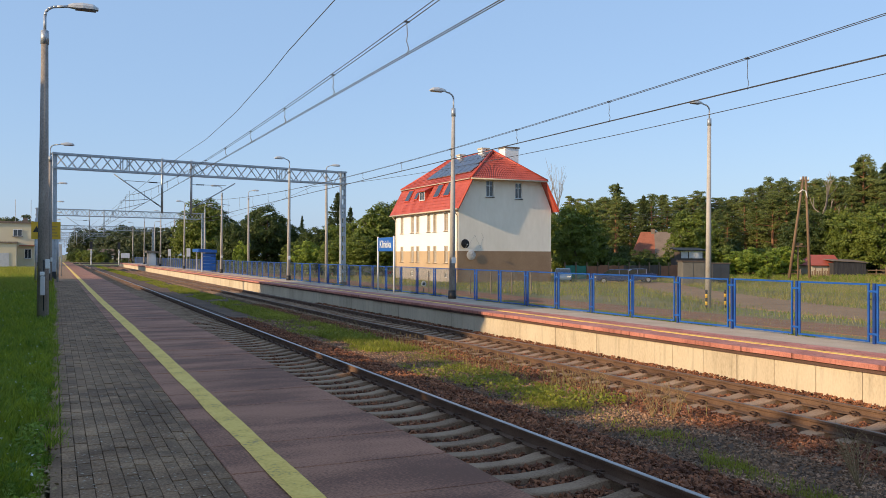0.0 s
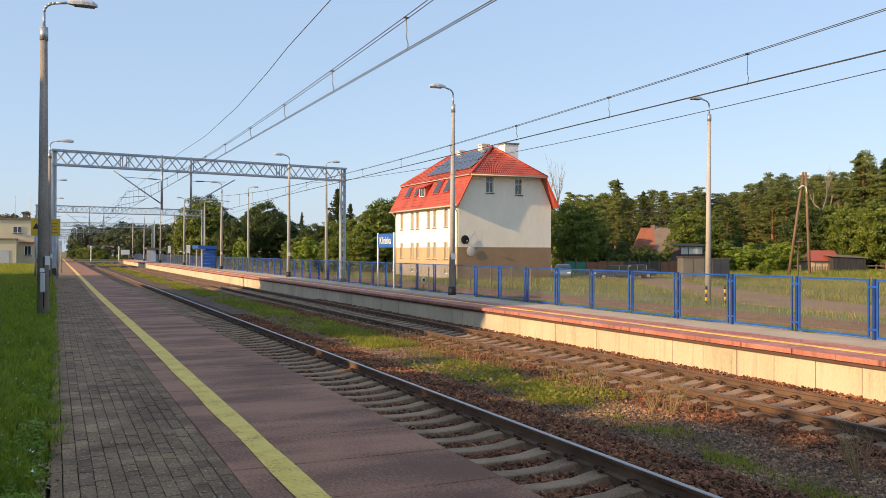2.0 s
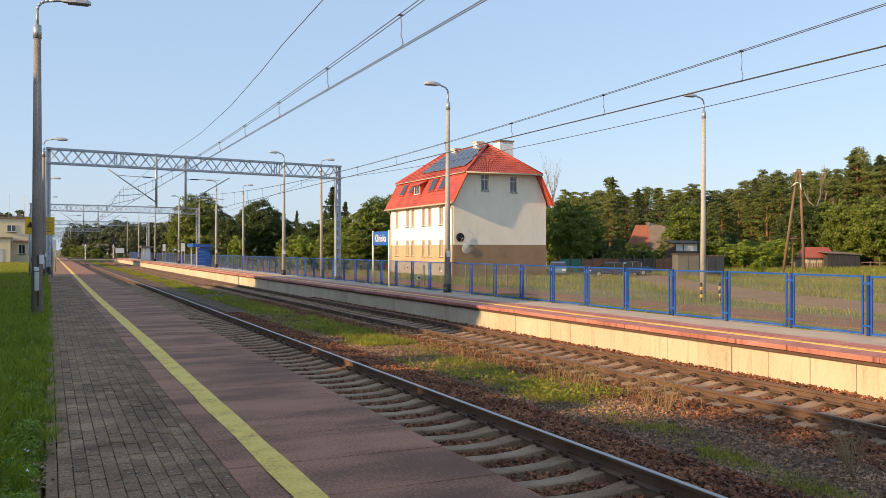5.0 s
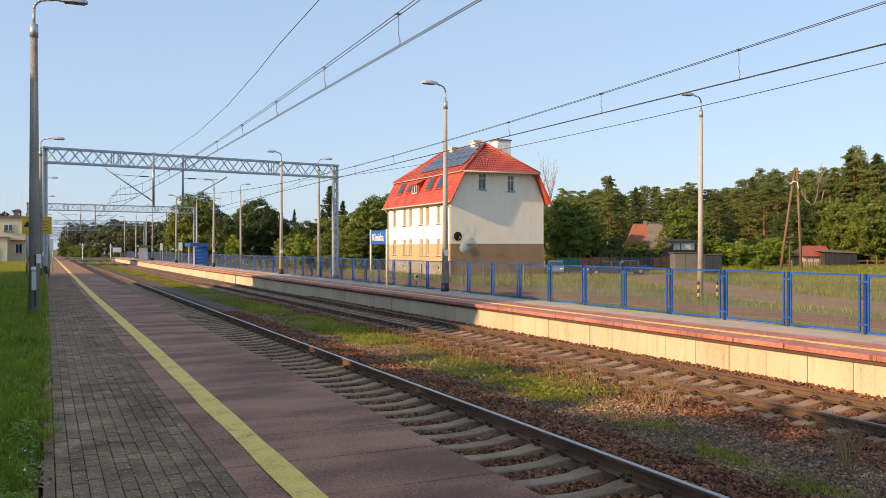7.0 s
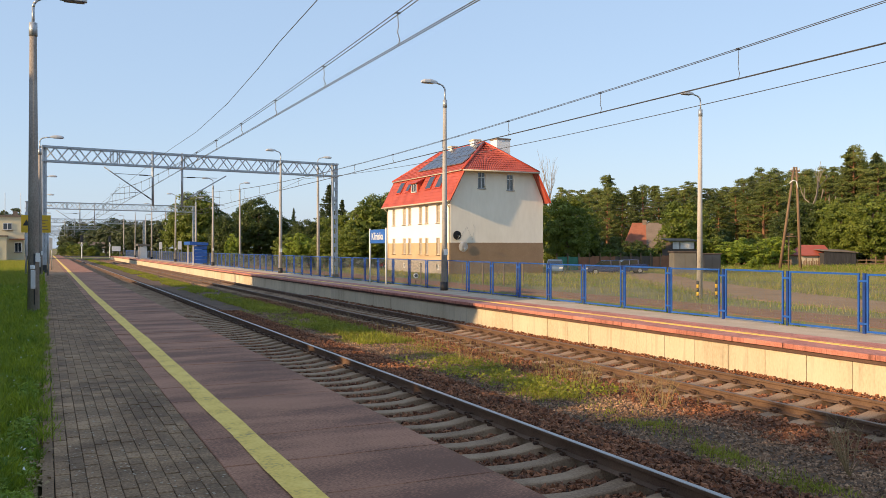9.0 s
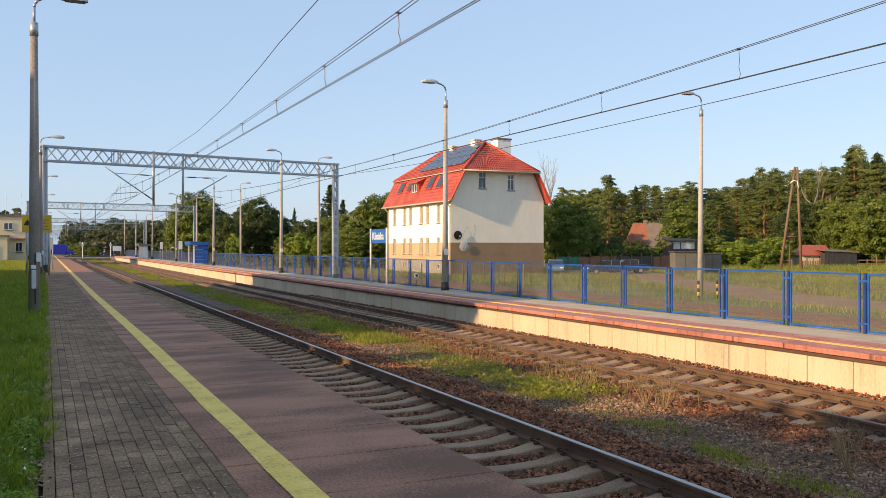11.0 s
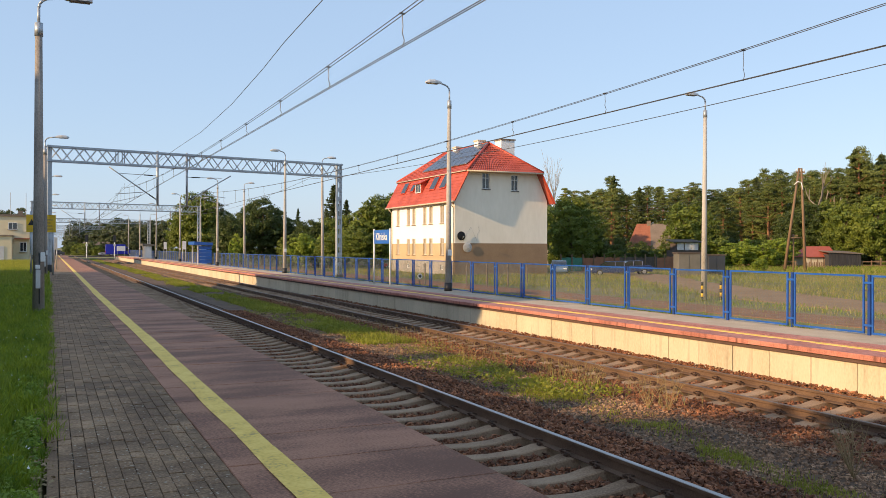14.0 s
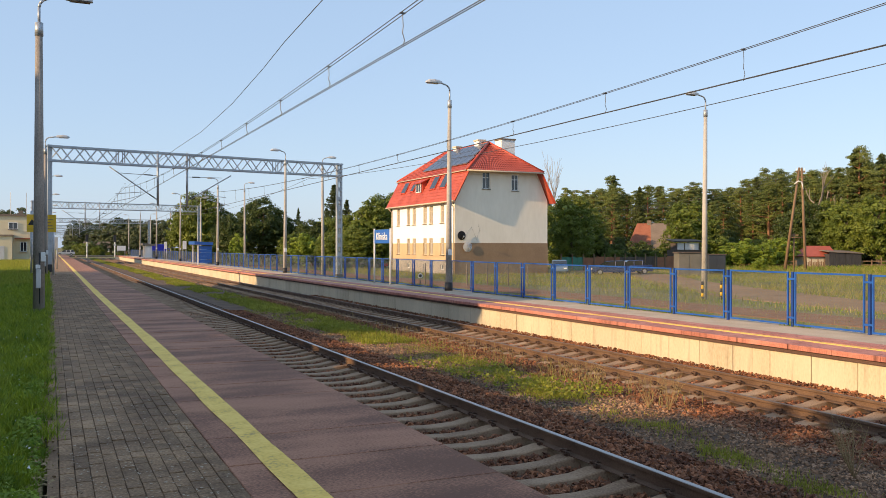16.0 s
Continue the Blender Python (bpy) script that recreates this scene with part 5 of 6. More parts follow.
# bushes and young trees at the wood's foot
EDGE = "bushes at the wood edge"
bush = [broadleaf("bush", 51, 4.2, 4.6, M_leaf, "bright green bush at the wood edge", EDGE, 0.125, 0.4, -0.2, 76, 0.12), broadleaf("bush", 52, 4.0, 5.0, M_leaf_dark, "dark green bush at the wood edge", EDGE, 0.125, 0.4, -0.2, 76, 0.12)]
for k in range(34):
    x, y = pos(0.13 + 0.0135 * k, 158 + 12 * (k % 2))
    place(bush, x, y, -0.85, 1.3 + 0.3 * math.sin(k * 1.9), k, 1.3)
for k in range(22):
    x, y = pos(-0.445 + 0.0058 * k, 262 - 3.2 * k)
    place(bush, x, y, -0.8, (0.7 + 0.35 * math.sin(k * 2.1) ** 2) * (1.0 if k < 7 else 0.3), k, 1.2)
bush[0].matrix_basis, bush[1].matrix_basis = pose(89.24, 88.59, -0.85), pose(65.21, 93.17, -0.85)
b, k = 0.12, 0
while b < 0.57:
    d = rnd.uniform(116, 130)
    x, y = pos(b, d)
    hide = 0.195 < b < 0.275
    if hide:
        x, y = pos(b, rnd.uniform(105, 111))
    if not 0.375 < b < 0.47 or d > 124:
        place(bush, x, y, -0.85, rnd.uniform(0.55, 0.78) if hide else rnd.uniform(0.6, 1.35), k, rnd.uniform(0.9, 1.2))
    b += 0.0125
    k += 1
for k, (x, y, s, q) in enumerate(((54.29, 82.82, 0.9, 0), (58.67, 91.81, 1.0, 2), (63.86, 93.8, 0.8, 0), (75.02, 87.5, 0.92, 0), (87.12, 98.4, 0.85, 0), (70.59, 90.67, 0.36, 1), (94.79, 79.38, 0.9, 0), (94.97, 74.88, 1.0, 0), (97.88, 73.52, 0.95, 2), (104.49, 92.51, 1.0, 1), (71.85, 120.97, 1.22, 1))):
    place(oaks, x, y, -0.85, s, q)


def dead_tree(seed, x, y, h, base_z, spread=0.2, thick=0.011, fork=3, depth=5, label="slender bleached leafless dead tree"):
    rng = np.random.default_rng(seed)
    t = thing("dead_tree", label, "tree", pose(x, y, base_z), group="dead trees")
    bm = bmn()

    def grow(p, d, l, r, left):
        bend = (d + Vector(rng.normal(size=3)) * 0.12).normalized()
        m = p + d * l * 0.5
        q = m + bend * l * 0.5
        tube(bm, p, m, r, r * 0.85, 5, False)
        tube(bm, m, q, r * 0.85, r * 0.65, 5, False)
        if left:
            for _ in range(fork if left > 2 else 2):
                e = (d + Vector(rng.normal(size=3)) * spread + Vector((0, 0, 0.3))).normalized()
                grow(q, e, l * rng.uniform(0.5, 0.8), r * 0.62, left - 1)
    grow(Vector((0, 0, -0.3)), Vector((0, 0, 1)), h * 0.42, thick * h, depth)
    part("trunk", bm, M_dead, t)


place(bush, 68.76, 90.41, -0.85, 0.78, 1, 1.0)
place(bush, 69.72, 88.86, -0.85, 0.7, 1, 1.1)
place(bush, 67.9, 91.92, -0.85, 0.9, 1, 0.9)
place(bush, 71.31, 88.12, -0.85, 0.66, 0, 1.0)
dead_tree(3, 60.0, 97.0, 11.3, -0.85)
dead_tree(8, *pos(0.425, 124), 14.2, -0.85, 0.32, 0.016, 2, 4, "bleached dead tree with stout bare limbs")
dead_tree(9, *pos(0.447, 123), 11.5, -0.85, 0.42, 0.024, 2, 3, "broken pale dead tree with stout bare limbs")

for b, d, s, q in ((0.424, 117, 0.92, 1), (0.452, 116, 0.98, 0), (0.405, 120, 0.8, 1)):
    place(oaks, *pos(b, d), -0.85, s, q)

for k, (b, d, size) in enumerate(((0.333, 103, 0.74), (0.35, 106, 0.86), (0.37, 104, 0.72), (0.39, 107, 0.9), (0.365, 86, 0.36))):
    c = place([young], *pos(b, d), -0.85, size, k, 1.5)
    tagged(c, "bright green shrub before the wood", "bush", "shrubs before the wood")

# trees beside the near platform that throw the evening shade over it
SHADE = "trees beside the near platform"
k = 0
for row, (x, cut) in enumerate(((-17.0, 1.0), (-21.0, 1.1), (-25.0, 1.24))):
    y = -14.0 + 2 * row
    while y < 60:
        s = 0.78 if y < 5 else 0.74 if y < 7 else 0.672 if y < 22.5 else 1.0 if y < 50 else 0.62
        c = place(fars, x + 0.7 * math.sin(k * 2.7), y, -0.2, s * cut * (1 + 0.05 * math.sin(k * 4.1)), k, 1.0)
        tagged(c, "unseen green broad-leaved tree shading the platform side", group=SHADE)
        y += 3.3
        k += 1


# an unseen lower row of young trees before them, added to close shade gaps
y, k = -12.0, 0
while y < 34:
    c = place(fars, -13.8 + 0.5 * math.sin(k * 1.7), y, -0.2, 0.55 + 0.02 * math.sin(k * 2.9), k, 1.2)
    tagged(c, "unseen young broad-leaved tree filling gaps in the platform shade", group=SHADE)
    y += 2.6
    k += 1
# one more tree out of view, added to shade the near lamp post
lone = place(fars, -5.6, 24.2, -0.15, 0.6, 0, 0.8)
tagged(lone, "unseen green broad-leaved tree shading the platform side", group=SHADE)


# ---- small buildings ----
def gabled(name, x, y, turn, w, d, h, roof_h, wall_mat, roof_mats, label, base=-0.85, chimney=True, hip=0.0):
    """A plain building with a pitched roof; the ridge runs along its local x."""
    t = thing(name, label, "house" if chimney else "shed", pose(x, y, base, 0, 0, turn))
    bm = bmn()
    box(bm, -w / 2, w / 2, -d / 2, d / 2, -0.2, h)
    prism(bm, [(-d / 2, h), (d / 2, h), (0, h + roof_h * 0.97)], "x", -w / 2 + hip, w / 2)
    part("wall", bm, wall_mat, t)
    n = len(roof_mats)
    for k, m in enumerate(roof_mats):
        a, b = -w / 2 - 0.3 + (w + 0.6) * k / n, -w / 2 - 0.3 + (w + 0.6) * (k + 1) / n
        for s in (-1, 1):
            bm = bmn()
            plate(bm, [(a, s * (d / 2 + 0.35), h - roof_h * 0.1), (b, s * (d / 2 + 0.35), h - roof_h * 0.1), (b, 0, h + roof_h + 0.1), (a + (0 if k else hip), 0, h + roof_h + 0.1)], 0.1)
            part("roof", bm, m, t)
    if hip:
        bm = bmn()
        plate(bm, [(-w / 2 - 0.3, -d / 2 - 0.35, h - roof_h * 0.1), (-w / 2 - 0.3, d / 2 + 0.35, h - roof_h * 0.1), (-w / 2 - 0.3 + hip, 0, h + roof_h + 0.1)], 0.1)
        part("roof", bm, roof_mats[0], t)
    if chimney:
        bm = bmn()
        box(bm, -0.45, 0.1, -0.25, 0.25, h + roof_h * 0.7, h + roof_h + 0.5)
        part("chimney", bm, M_kerb, t, "pale rendered chimney")
        bm = bmn()
        box(bm, -w * 0.2, -w * 0.2 + 1.0, -d / 2 - 0.03, -d / 2 + 0.05, 1.0, 2.2)
        part("window", bm, M_pane, t)
    return t


gabled("cottage", 75.29, 95.09, -36, 6.4, 7.5, 1.9, 3.9, M_brown, (M_old_tile, M_grey_tile), "old cottage with a red and grey tiled roof among trees", hip=1.7)
gabled("shed", 87.64, 78.3, -18, 3.6, 3.0, 1.6, 1.1, M_tan_shutter, (M_shed_red,), "small pale shed with a red sheet roof", chimney=False, hip=1.0)


def lean_to():
    t = thing("lean_to_shed", "black tarred lean-to shed with a flat roof", "shed", pose(89.59, 76.29, -0.85, 0, 0, -18))
    for k in range(14):
        bm = bmn()
        box(bm, -2.1 + 0.3 * k, -2.1 + 0.3 * k + 0.28, -1.5 - 0.02 * (k % 2), -1.44, 0, 2.1 - 0.02 * k)
        part("board", bm, M_tar, t)
    bm = bmn()
    box(bm, -2.1, 2.1, -1.4, 1.5, 0, 1.8)
    part("body", bm, M_tar, t)
    bm = bmn()
    plate(bm, [(-2.3, -1.7, 2.1), (2.3, -1.7, 1.9), (2.3, 1.7, 2.2), (-2.3, 1.7, 2.4)], 0.08)
    part("roof", bm, M_grey_tile, t)


lean_to()


def cabinet(x, y, w, d, h, label, turn=0, paint=M_grey_metal):
    t = thing("metal_cabinet", label, "cabinet", pose(x, y, Z_FIELD, 0, 0, turn), group="cabinets beyond the meadow")
    bm = bmn()
    box(bm, -w / 2, w / 2, -d / 2, d / 2, -0.1, h)
    part("body", bm, paint, t, soft=0.02)
    for s in (-1, 1):
        bm = bmn()
        box(bm, s * w / 4 - w / 4 + 0.05, s * w / 4 + w / 4 - 0.05, -d / 2 - 0.03, -d / 2 - 0.002, 0.1, h - 0.12)
        part("door", bm, paint, t)
    bm = bmn()
    box(bm, -w / 2 - 0.1, w / 2 + 0.1, -d / 2 - 0.1, d / 2 + 0.1, h, h + 0.1)
    part("roof", bm, M_dark_wood, t)


cabinet(51.46, 59.86, 2.0, 1.4, 2.05, "grey sheet metal cabinet on the meadow", -22)
cabinet(56.47, 61.94, 1.6, 1.4, 1.85, "dark slate sheet metal cabinet on the meadow", -22, M_car_dark)


def hut():
    t = thing("hut", "small glazed hut with a dark flat roof", "hut", pose(68.75, 80.49, Z_FIELD, 0, 0, -24))
    bm = bmn()
    box(bm, -1.7, 1.7, -1.4, 1.4, 0, 2.3)
    part("wall", bm, M_dark_wood, t)
    for s in (-0.85, 0.05, 0.85):
        bm = bmn()
        box(bm, s - 0.38, s + 0.4, -1.46, -1.38, 2.3, 3.1)
        part("window_pane", bm, M_lamp_head, t)
    bm = bmn()
    box(bm, -1.3, 1.4, -1.36, 1.3, 2.3, 3.1)
    part("upper_wall", bm, M_dark_wood, t)
    bm = bmn()
    plate(bm, [(-1.7, -1.8, 3.3), (1.7, -1.8, 3.3), (1.7, 1.8, 3.6), (-1.7, 1.8, 3.6)], 0.14)
    part("roof", bm, M_black, t)


hut()


def board_fence(p, q, h, n, materials, label):
    """A run of upright boards and posts between two places."""
    a, b = Vector((*p, Z_FIELD)), Vector((*q, Z_FIELD))
    d = b - a
    t = thing("board_fence", label, "fence", pose(*a, 0, 0, math.degrees(math.atan2(d.y, d.x))))
    l = d.length
    r = random.Random(int(l * 10))
    for k in range(n):
        bm = bmn()
        box(bm, l * k / n, l * (k + (0.97 if h > 1.2 else 0.6)) / n, -0.02, 0.02, 0, h * r.uniform(0.94, 1.04))
        part("board", bm, materials[min(len(materials) - 1, int(len(materials) * k / n))], t)
    for k in range(n // 4 + 1):
        bm = bmn()
        x = l * k / (n // 4)
        box(bm, x - 0.06, x + 0.06, -0.1, -0.03, 0, h + 0.35)
        part("post", bm, M_wood, t)


def rail_fence(p, q, n):
    """Posts with two rough rails."""
    a, b = Vector((*p, Z_FIELD)), Vector((*q, Z_FIELD))
    d = b - a
    t = thing("rail_fence", "rough weathered post and rail fence by the wood", "fence", pose(*a, 0, 0, math.degrees(math.atan2(d.y, d.x))))
    for k in range(n + 1):
        bm = bmn()
        x = d.length * k / n
        tube(bm, (x, 0, -0.2), (x + 0.03, 0, 1.25 + 0.25 * math.sin(k * 5.1)), 0.08, 0.07, 7)
        part("post", bm, M_wood, t)
    for z in (0.45, 0.9):
        bm = bmn()
        box(bm, 0, d.length, -0.05, 0.05, z - 0.06, z + 0.06)
        part("rail", bm, M_wood, t)


board_fence((49.97, 78.21), (66.32, 79.41), 1.5, 44, (M_green_board, M_rust_board, M_rust_board, M_dark_wood, M_dark_wood, M_rust_board), "patchwork garden fence of rusty and green boards")
rail_fence((81.34, 85.65), (82.4, 76.33), 7)
board_fence((79.33, 72.25), (81.41, 71.28), 0.95, 12, (M_wood,), "low timber fence before the red shed")
rail_fence((90.35, 74.83), (96.71, 71.87), 6)


def a_pole():
    """Two-legged timber pole with insulators and a third short post."""
    t = thing("utility_pole", "A-shaped brown timber utility pole with concrete feet", "utility pole", pose(68.51, 64.05, Z_FIELD, 0, 0, -25))
    top = Vector((0.9, 0, 10.7))
    for x, m in ((-0.75, M_wood), (1.45, M_wood)):
        bm = bmn()
        tube(bm, (x, 0, -0.3), top + Vector((0.12 if x > 0 else -0.12, 0, 0)), 0.16, 0.1, 10)
        part("leg", bm, m, t, "brown timber leg")
    bm = bmn()
    tube(bm, (-0.3, 0, 3.6), (1.2, 0, 3.6), 0.06, n=6)
    part("cross_bar", bm, M_wood, t)
    bm = bmn()
    box(bm, 0.45, 1.35, -0.06, 0.06, 10.2, 10.35)
    box(bm, 0.5, 1.3, -0.06, 0.06, 9.7, 9.85)
    part("cross_arm", bm, M_wood, t)
    for x in (0.5, 0.9, 1.3):
        bm = bmn()
        tube(bm, (x, 0, 10.35), (x, 0, 10.6), 0.05, n=6)
        part("insulator", bm, M_white_paint, t)
    bm = bmn()
    path_tube(bm, [(0.2, -0.2, 9.0), (0.5, -0.4, 9.3), (0.9, -0.3, 9.2), (1.1, -0.2, 8.5)], 0.05, 6)
    part("cable_loop", bm, M_white_paint, t)
    bm = bmn()
    tube(bm, (0.35, 0.3, 0), (0.35, 0.3, 4.0), 0.09, n=8)
    box(bm, -0.1, 0.8, 0.25, 0.35, 3.75, 3.9)
    part("stub_post", bm, M_wood, t, "short ochre post")


a_pole()
bm = bmn()
for k in range(3):
    a, b = Vector((69.85, 63.98, 9.75 - 0.3 * k)), Vector((83.73, 126.46, 9.0 - 0.3 * k))
    pts = [a.lerp(b, q / 12) - Vector((0, 0, 1.6 * (1 - (q / 6 - 1) ** 2))) for q in range(13)]
    path_tube(bm, pts, 0.011, 4)
solid("power_cable", bm, M_wire, "three sagging dark power cables from the timber pole", "cable")


def yellow_building():
    x, y = -5.27, 137.07
    t = thing("station_building", "pale yellow flat-roofed station building", "building", pose(x, y, -0.2, 0, 0, 0))
    bm = bmn()
    box(bm, -11, 2.55, 0, 12, -0.3, 6.3)
    part("wall", bm, M_yellow_wall, t)
    bm = bmn()
    box(bm, -11.2, 2.75, -0.2, 12.2, 6.3, 6.55)
    part("roof", bm, M_grey_tile, t, "grey roof edge")
    bm = bmn()
    box(bm, -9, 0.35, -2.6, 0.0, -0.3, 3.4)
    part("annexe", bm, M_yellow_wall, t, "lower pale yellow annexe")
    bm = bmn()
    box(bm, -9.2, 0.5, -2.8, 0.1, 3.4, 3.6)
    part("annexe_roof", bm, M_kerb, t)
    bm = bmn()
    box(bm, -4.0, -0.6, -2.66, -2.58, -0.1, 2.0)
    part("door", bm, M_lamp_head, t, "pale grey gate")
    for x0, x1, z0, z1 in ((-0.2, 1.0, 4.4, 5.4), (-6, -4.8, 4.4, 5.4), (1.3, 2.2, 1.2, 2.6)):
        window(t, "window", "y", x0, x1, z0, z1, -0.13, 0.1, None, None, 1, 0)
    bm = bmn()
    box(bm, 0.6, 2.7, -0.7, 0, 3.0, 3.15)
    part("canopy", bm, M_old_tile, t)
    bm = bmn()
    box(bm, 1.0, 1.6, 3, 4, 6.5, 7.2)
    part("chimney", bm, M_grey_tile, t)
    for d in (-0.5, 1.6):
        bm = bmn()
        tube(bm, (d + 0.4, 5, 6.4), (d + 0.4, 5, 10.0), 0.04, n=5)
        part("antenna", bm, M_zinc, t)


yellow_building()

# low pale building among the far trees
gabled("distant_house", 12.9, 283.06, 0, 7, 6, 2.4, 1.6, M_white_facade, (M_grey_tile,), "distant pale house among trees", base=-0.75)


# ---- vehicles ----
def wheel(parent, x, y, r, w=0.2):
    bm = bmn()
    tube(bm, (x, y - w / 2, r), (x, y + w / 2, r), r, n=16)
    t = part("wheel", bm, M_tyre, parent, "black tyre")
    bm = bmn()
    tube(bm, (x, y - w / 2 - 0.01, r), (x, y + w / 2 + 0.01, r), r * 0.6, n=12)
    part("rim", bm, M_rim, t, "grey rim")


def car(paint, label, m, group="", estate=False):
    """Faces +x, stands on z = 0."""
    t = thing("car", label, "car", m, group)
    bm = bmn()
    prism(bm, [(-2.15, 0.32), (2.12, 0.3), (2.18, 0.55), (2.1, 0.74), (1.05, 0.92), (-1.9, 0.98), (-2.18, 0.9), (-2.2, 0.5)], "y", -0.87, 0.87)
    part("body", bm, paint, t, soft=0.05)
    back = -2.0 if estate else -1.75
    bm = bmn()
    prism(bm, [(1.1, 0.92), (0.35, 1.4), (-1.1 if not estate else -1.7, 1.44), (back, 0.97)], "y", -0.72, 0.72)
    part("window_band", bm, M_pane, t, "dark car windows")
    bm = bmn()
    prism(bm, [(0.42, 1.38), (0.3, 1.45), (-1.1 if not estate else -1.68, 1.49), (-1.2 if not estate else -1.75, 1.42)], "y", -0.7, 0.7)
    part("roof", bm, paint, t, soft=0.02)
    for x in (-0.25, -1.15):
        for s in (-1, 1):
            bm = bmn()
            tube(bm, (x, s * 0.76, 0.95), (x, s * 0.7, 1.44), 0.045, n=4)
            part("pillar", bm, paint, t)
    for x in (-1.3, 1.35):
        for s in (-0.8, 0.8):
            wheel(t, x, s, 0.32)
    for s in (-0.62, 0.62):
        bm = bmn()
        box(bm, 2.1, 2.19, s - 0.18, s + 0.18, 0.58, 0.72)
        part("headlight", bm, M_head, t)
        bm = bmn()
        box(bm, -2.23, -2.12, s - 0.16, s + 0.16, 0.66, 0.88)
        part("tail_light", bm, M_tail, t)
    return t


def van():
    t = thing("van", "deep blue panel van crossing the tracks", "van", pose(-40, Y_CROSS - 1.7, -0.53))
    bm = bmn()
    prism(bm, [(-3.3, 0.45), (1.5, 0.45), (1.5, 2.85), (1.3, 2.95), (-3.25, 2.95)], "y", -1.0, 1.0)
    part("cargo_body", bm, M_van_blue, t, "deep blue cargo body", soft=0.05)
    bm = bmn()
    prism(bm, [(1.5, 0.42), (3.2, 0.4), (3.28, 0.75), (3.15, 1.15), (2.55, 1.38), (1.95, 2.2), (1.5, 2.5)], "y", -0.95, 0.95)
    part("cab", bm, M_van_blue, t, "deep blue cab", soft=0.05)
    bm = bmn()
    plate(bm, [(2.6, -0.8, 1.42), (2.6, 0.8, 1.42), (2.03, 0.75, 2.2), (2.03, -0.75, 2.2)], 0.02)
    part("windscreen", bm, M_pane, t)
    for s in (-0.965, 0.965):
        bm = bmn()
        prism(bm, [(1.6, 1.35), (2.4, 1.35), (1.9, 2.05), (1.6, 2.1)], "y", s - 0.01, s + 0.01)
        part("side_window", bm, M_pane, t)
        bm = bmn()
        box(bm, 3.1, 3.25, s * 0.75 - 0.16, s * 0.75 + 0.16, 0.85, 1.1)
        part("headlight", bm, M_head, t)
        bm = bmn()
        box(bm, -3.33, -3.28, s * 0.95 - 0.08, s * 0.95 + 0.08, 0.8, 1.3)
        part("tail_light", bm, M_tail, t)
        for x in (-2.0, 2.4):
            wheel(t, x, s * 0.9, 0.38, 0.24)
    return t


parked = [car(M_car_pale, "pale blue parked car beside the house", pose(44.5, 69.9, Z_FIELD, 0, 0, 237), "parked cars"),
          car(M_car_blue, "navy parked car on the dirt yard", pose(46.9, 64.9, Z_FIELD, 0, 0, 160), "parked cars"),
          car(M_car_blue, "navy parked car behind another on the dirt yard", pose(50.6, 67.0, Z_FIELD, 0, 0, 158), "parked cars")]
for c in parked:
    c.scale = (0.93, 0.93, 0.9)
parked.append(car(M_tail, "small red parked car beside the house", pose(37.89, 93.77, Z_FIELD, 0, 0, 150), "parked cars"))


def stake(x, y, h, brace=False):
    t = thing("fence_stake", "grey concrete fence stake in the meadow", "post", pose(x, y, Z_FIELD), group="stakes before the house")
    bm = bmn()
    box(bm, -0.035, 0.035, -0.035, 0.035, -0.2, h)
    part("stake", bm, M_kerb, t)
    if brace:
        bm = bmn()
        tube(bm, (-1.0, 0, 0), (-0.06, 0, h - 0.2), 0.028, n=5)
        part("brace", bm, M_kerb, t)


for q, (x, y) in enumerate(((24.84, 50.21), (26.05, 49.64), (27.29, 49.06), (23.15, 53.2), (28.44, 48.53))):
    stake(x, y, 1.45, q == 2)


def ring_sign():
    t = thing("track_sign", "small white ring sign on a short post", "sign", pose(18.51, 43.23, Z_FIELD))
    bm = bmn()
    tube(bm, (0, 0, -0.1), (0, 0, 0.7), 0.03, n=6)
    part("post", bm, M_black, t)
    bm = bmn()
    tube(bm, (0, -0.03, 0.95), (0, 0.03, 0.95), 0.14, n=20)
    part("disc", bm, M_white_paint, t)
    bm = bmn()
    tube(bm, (0, -0.04, 0.95), (0, -0.031, 0.95), 0.085, n=16)
    part("disc_centre", bm, M_black, t)


ring_sign()
VAN = van()
DARK_CAR = car(M_car_dark, "dark grey car crossing the tracks", pose(40, Y_CROSS + 1.7, -0.53), "cars on the crossing")
SILVER_CAR = car(M_car_silver, "silver estate car crossing the tracks", pose(60, Y_CROSS + 1.7, -0.53), "cars on the crossing", True)

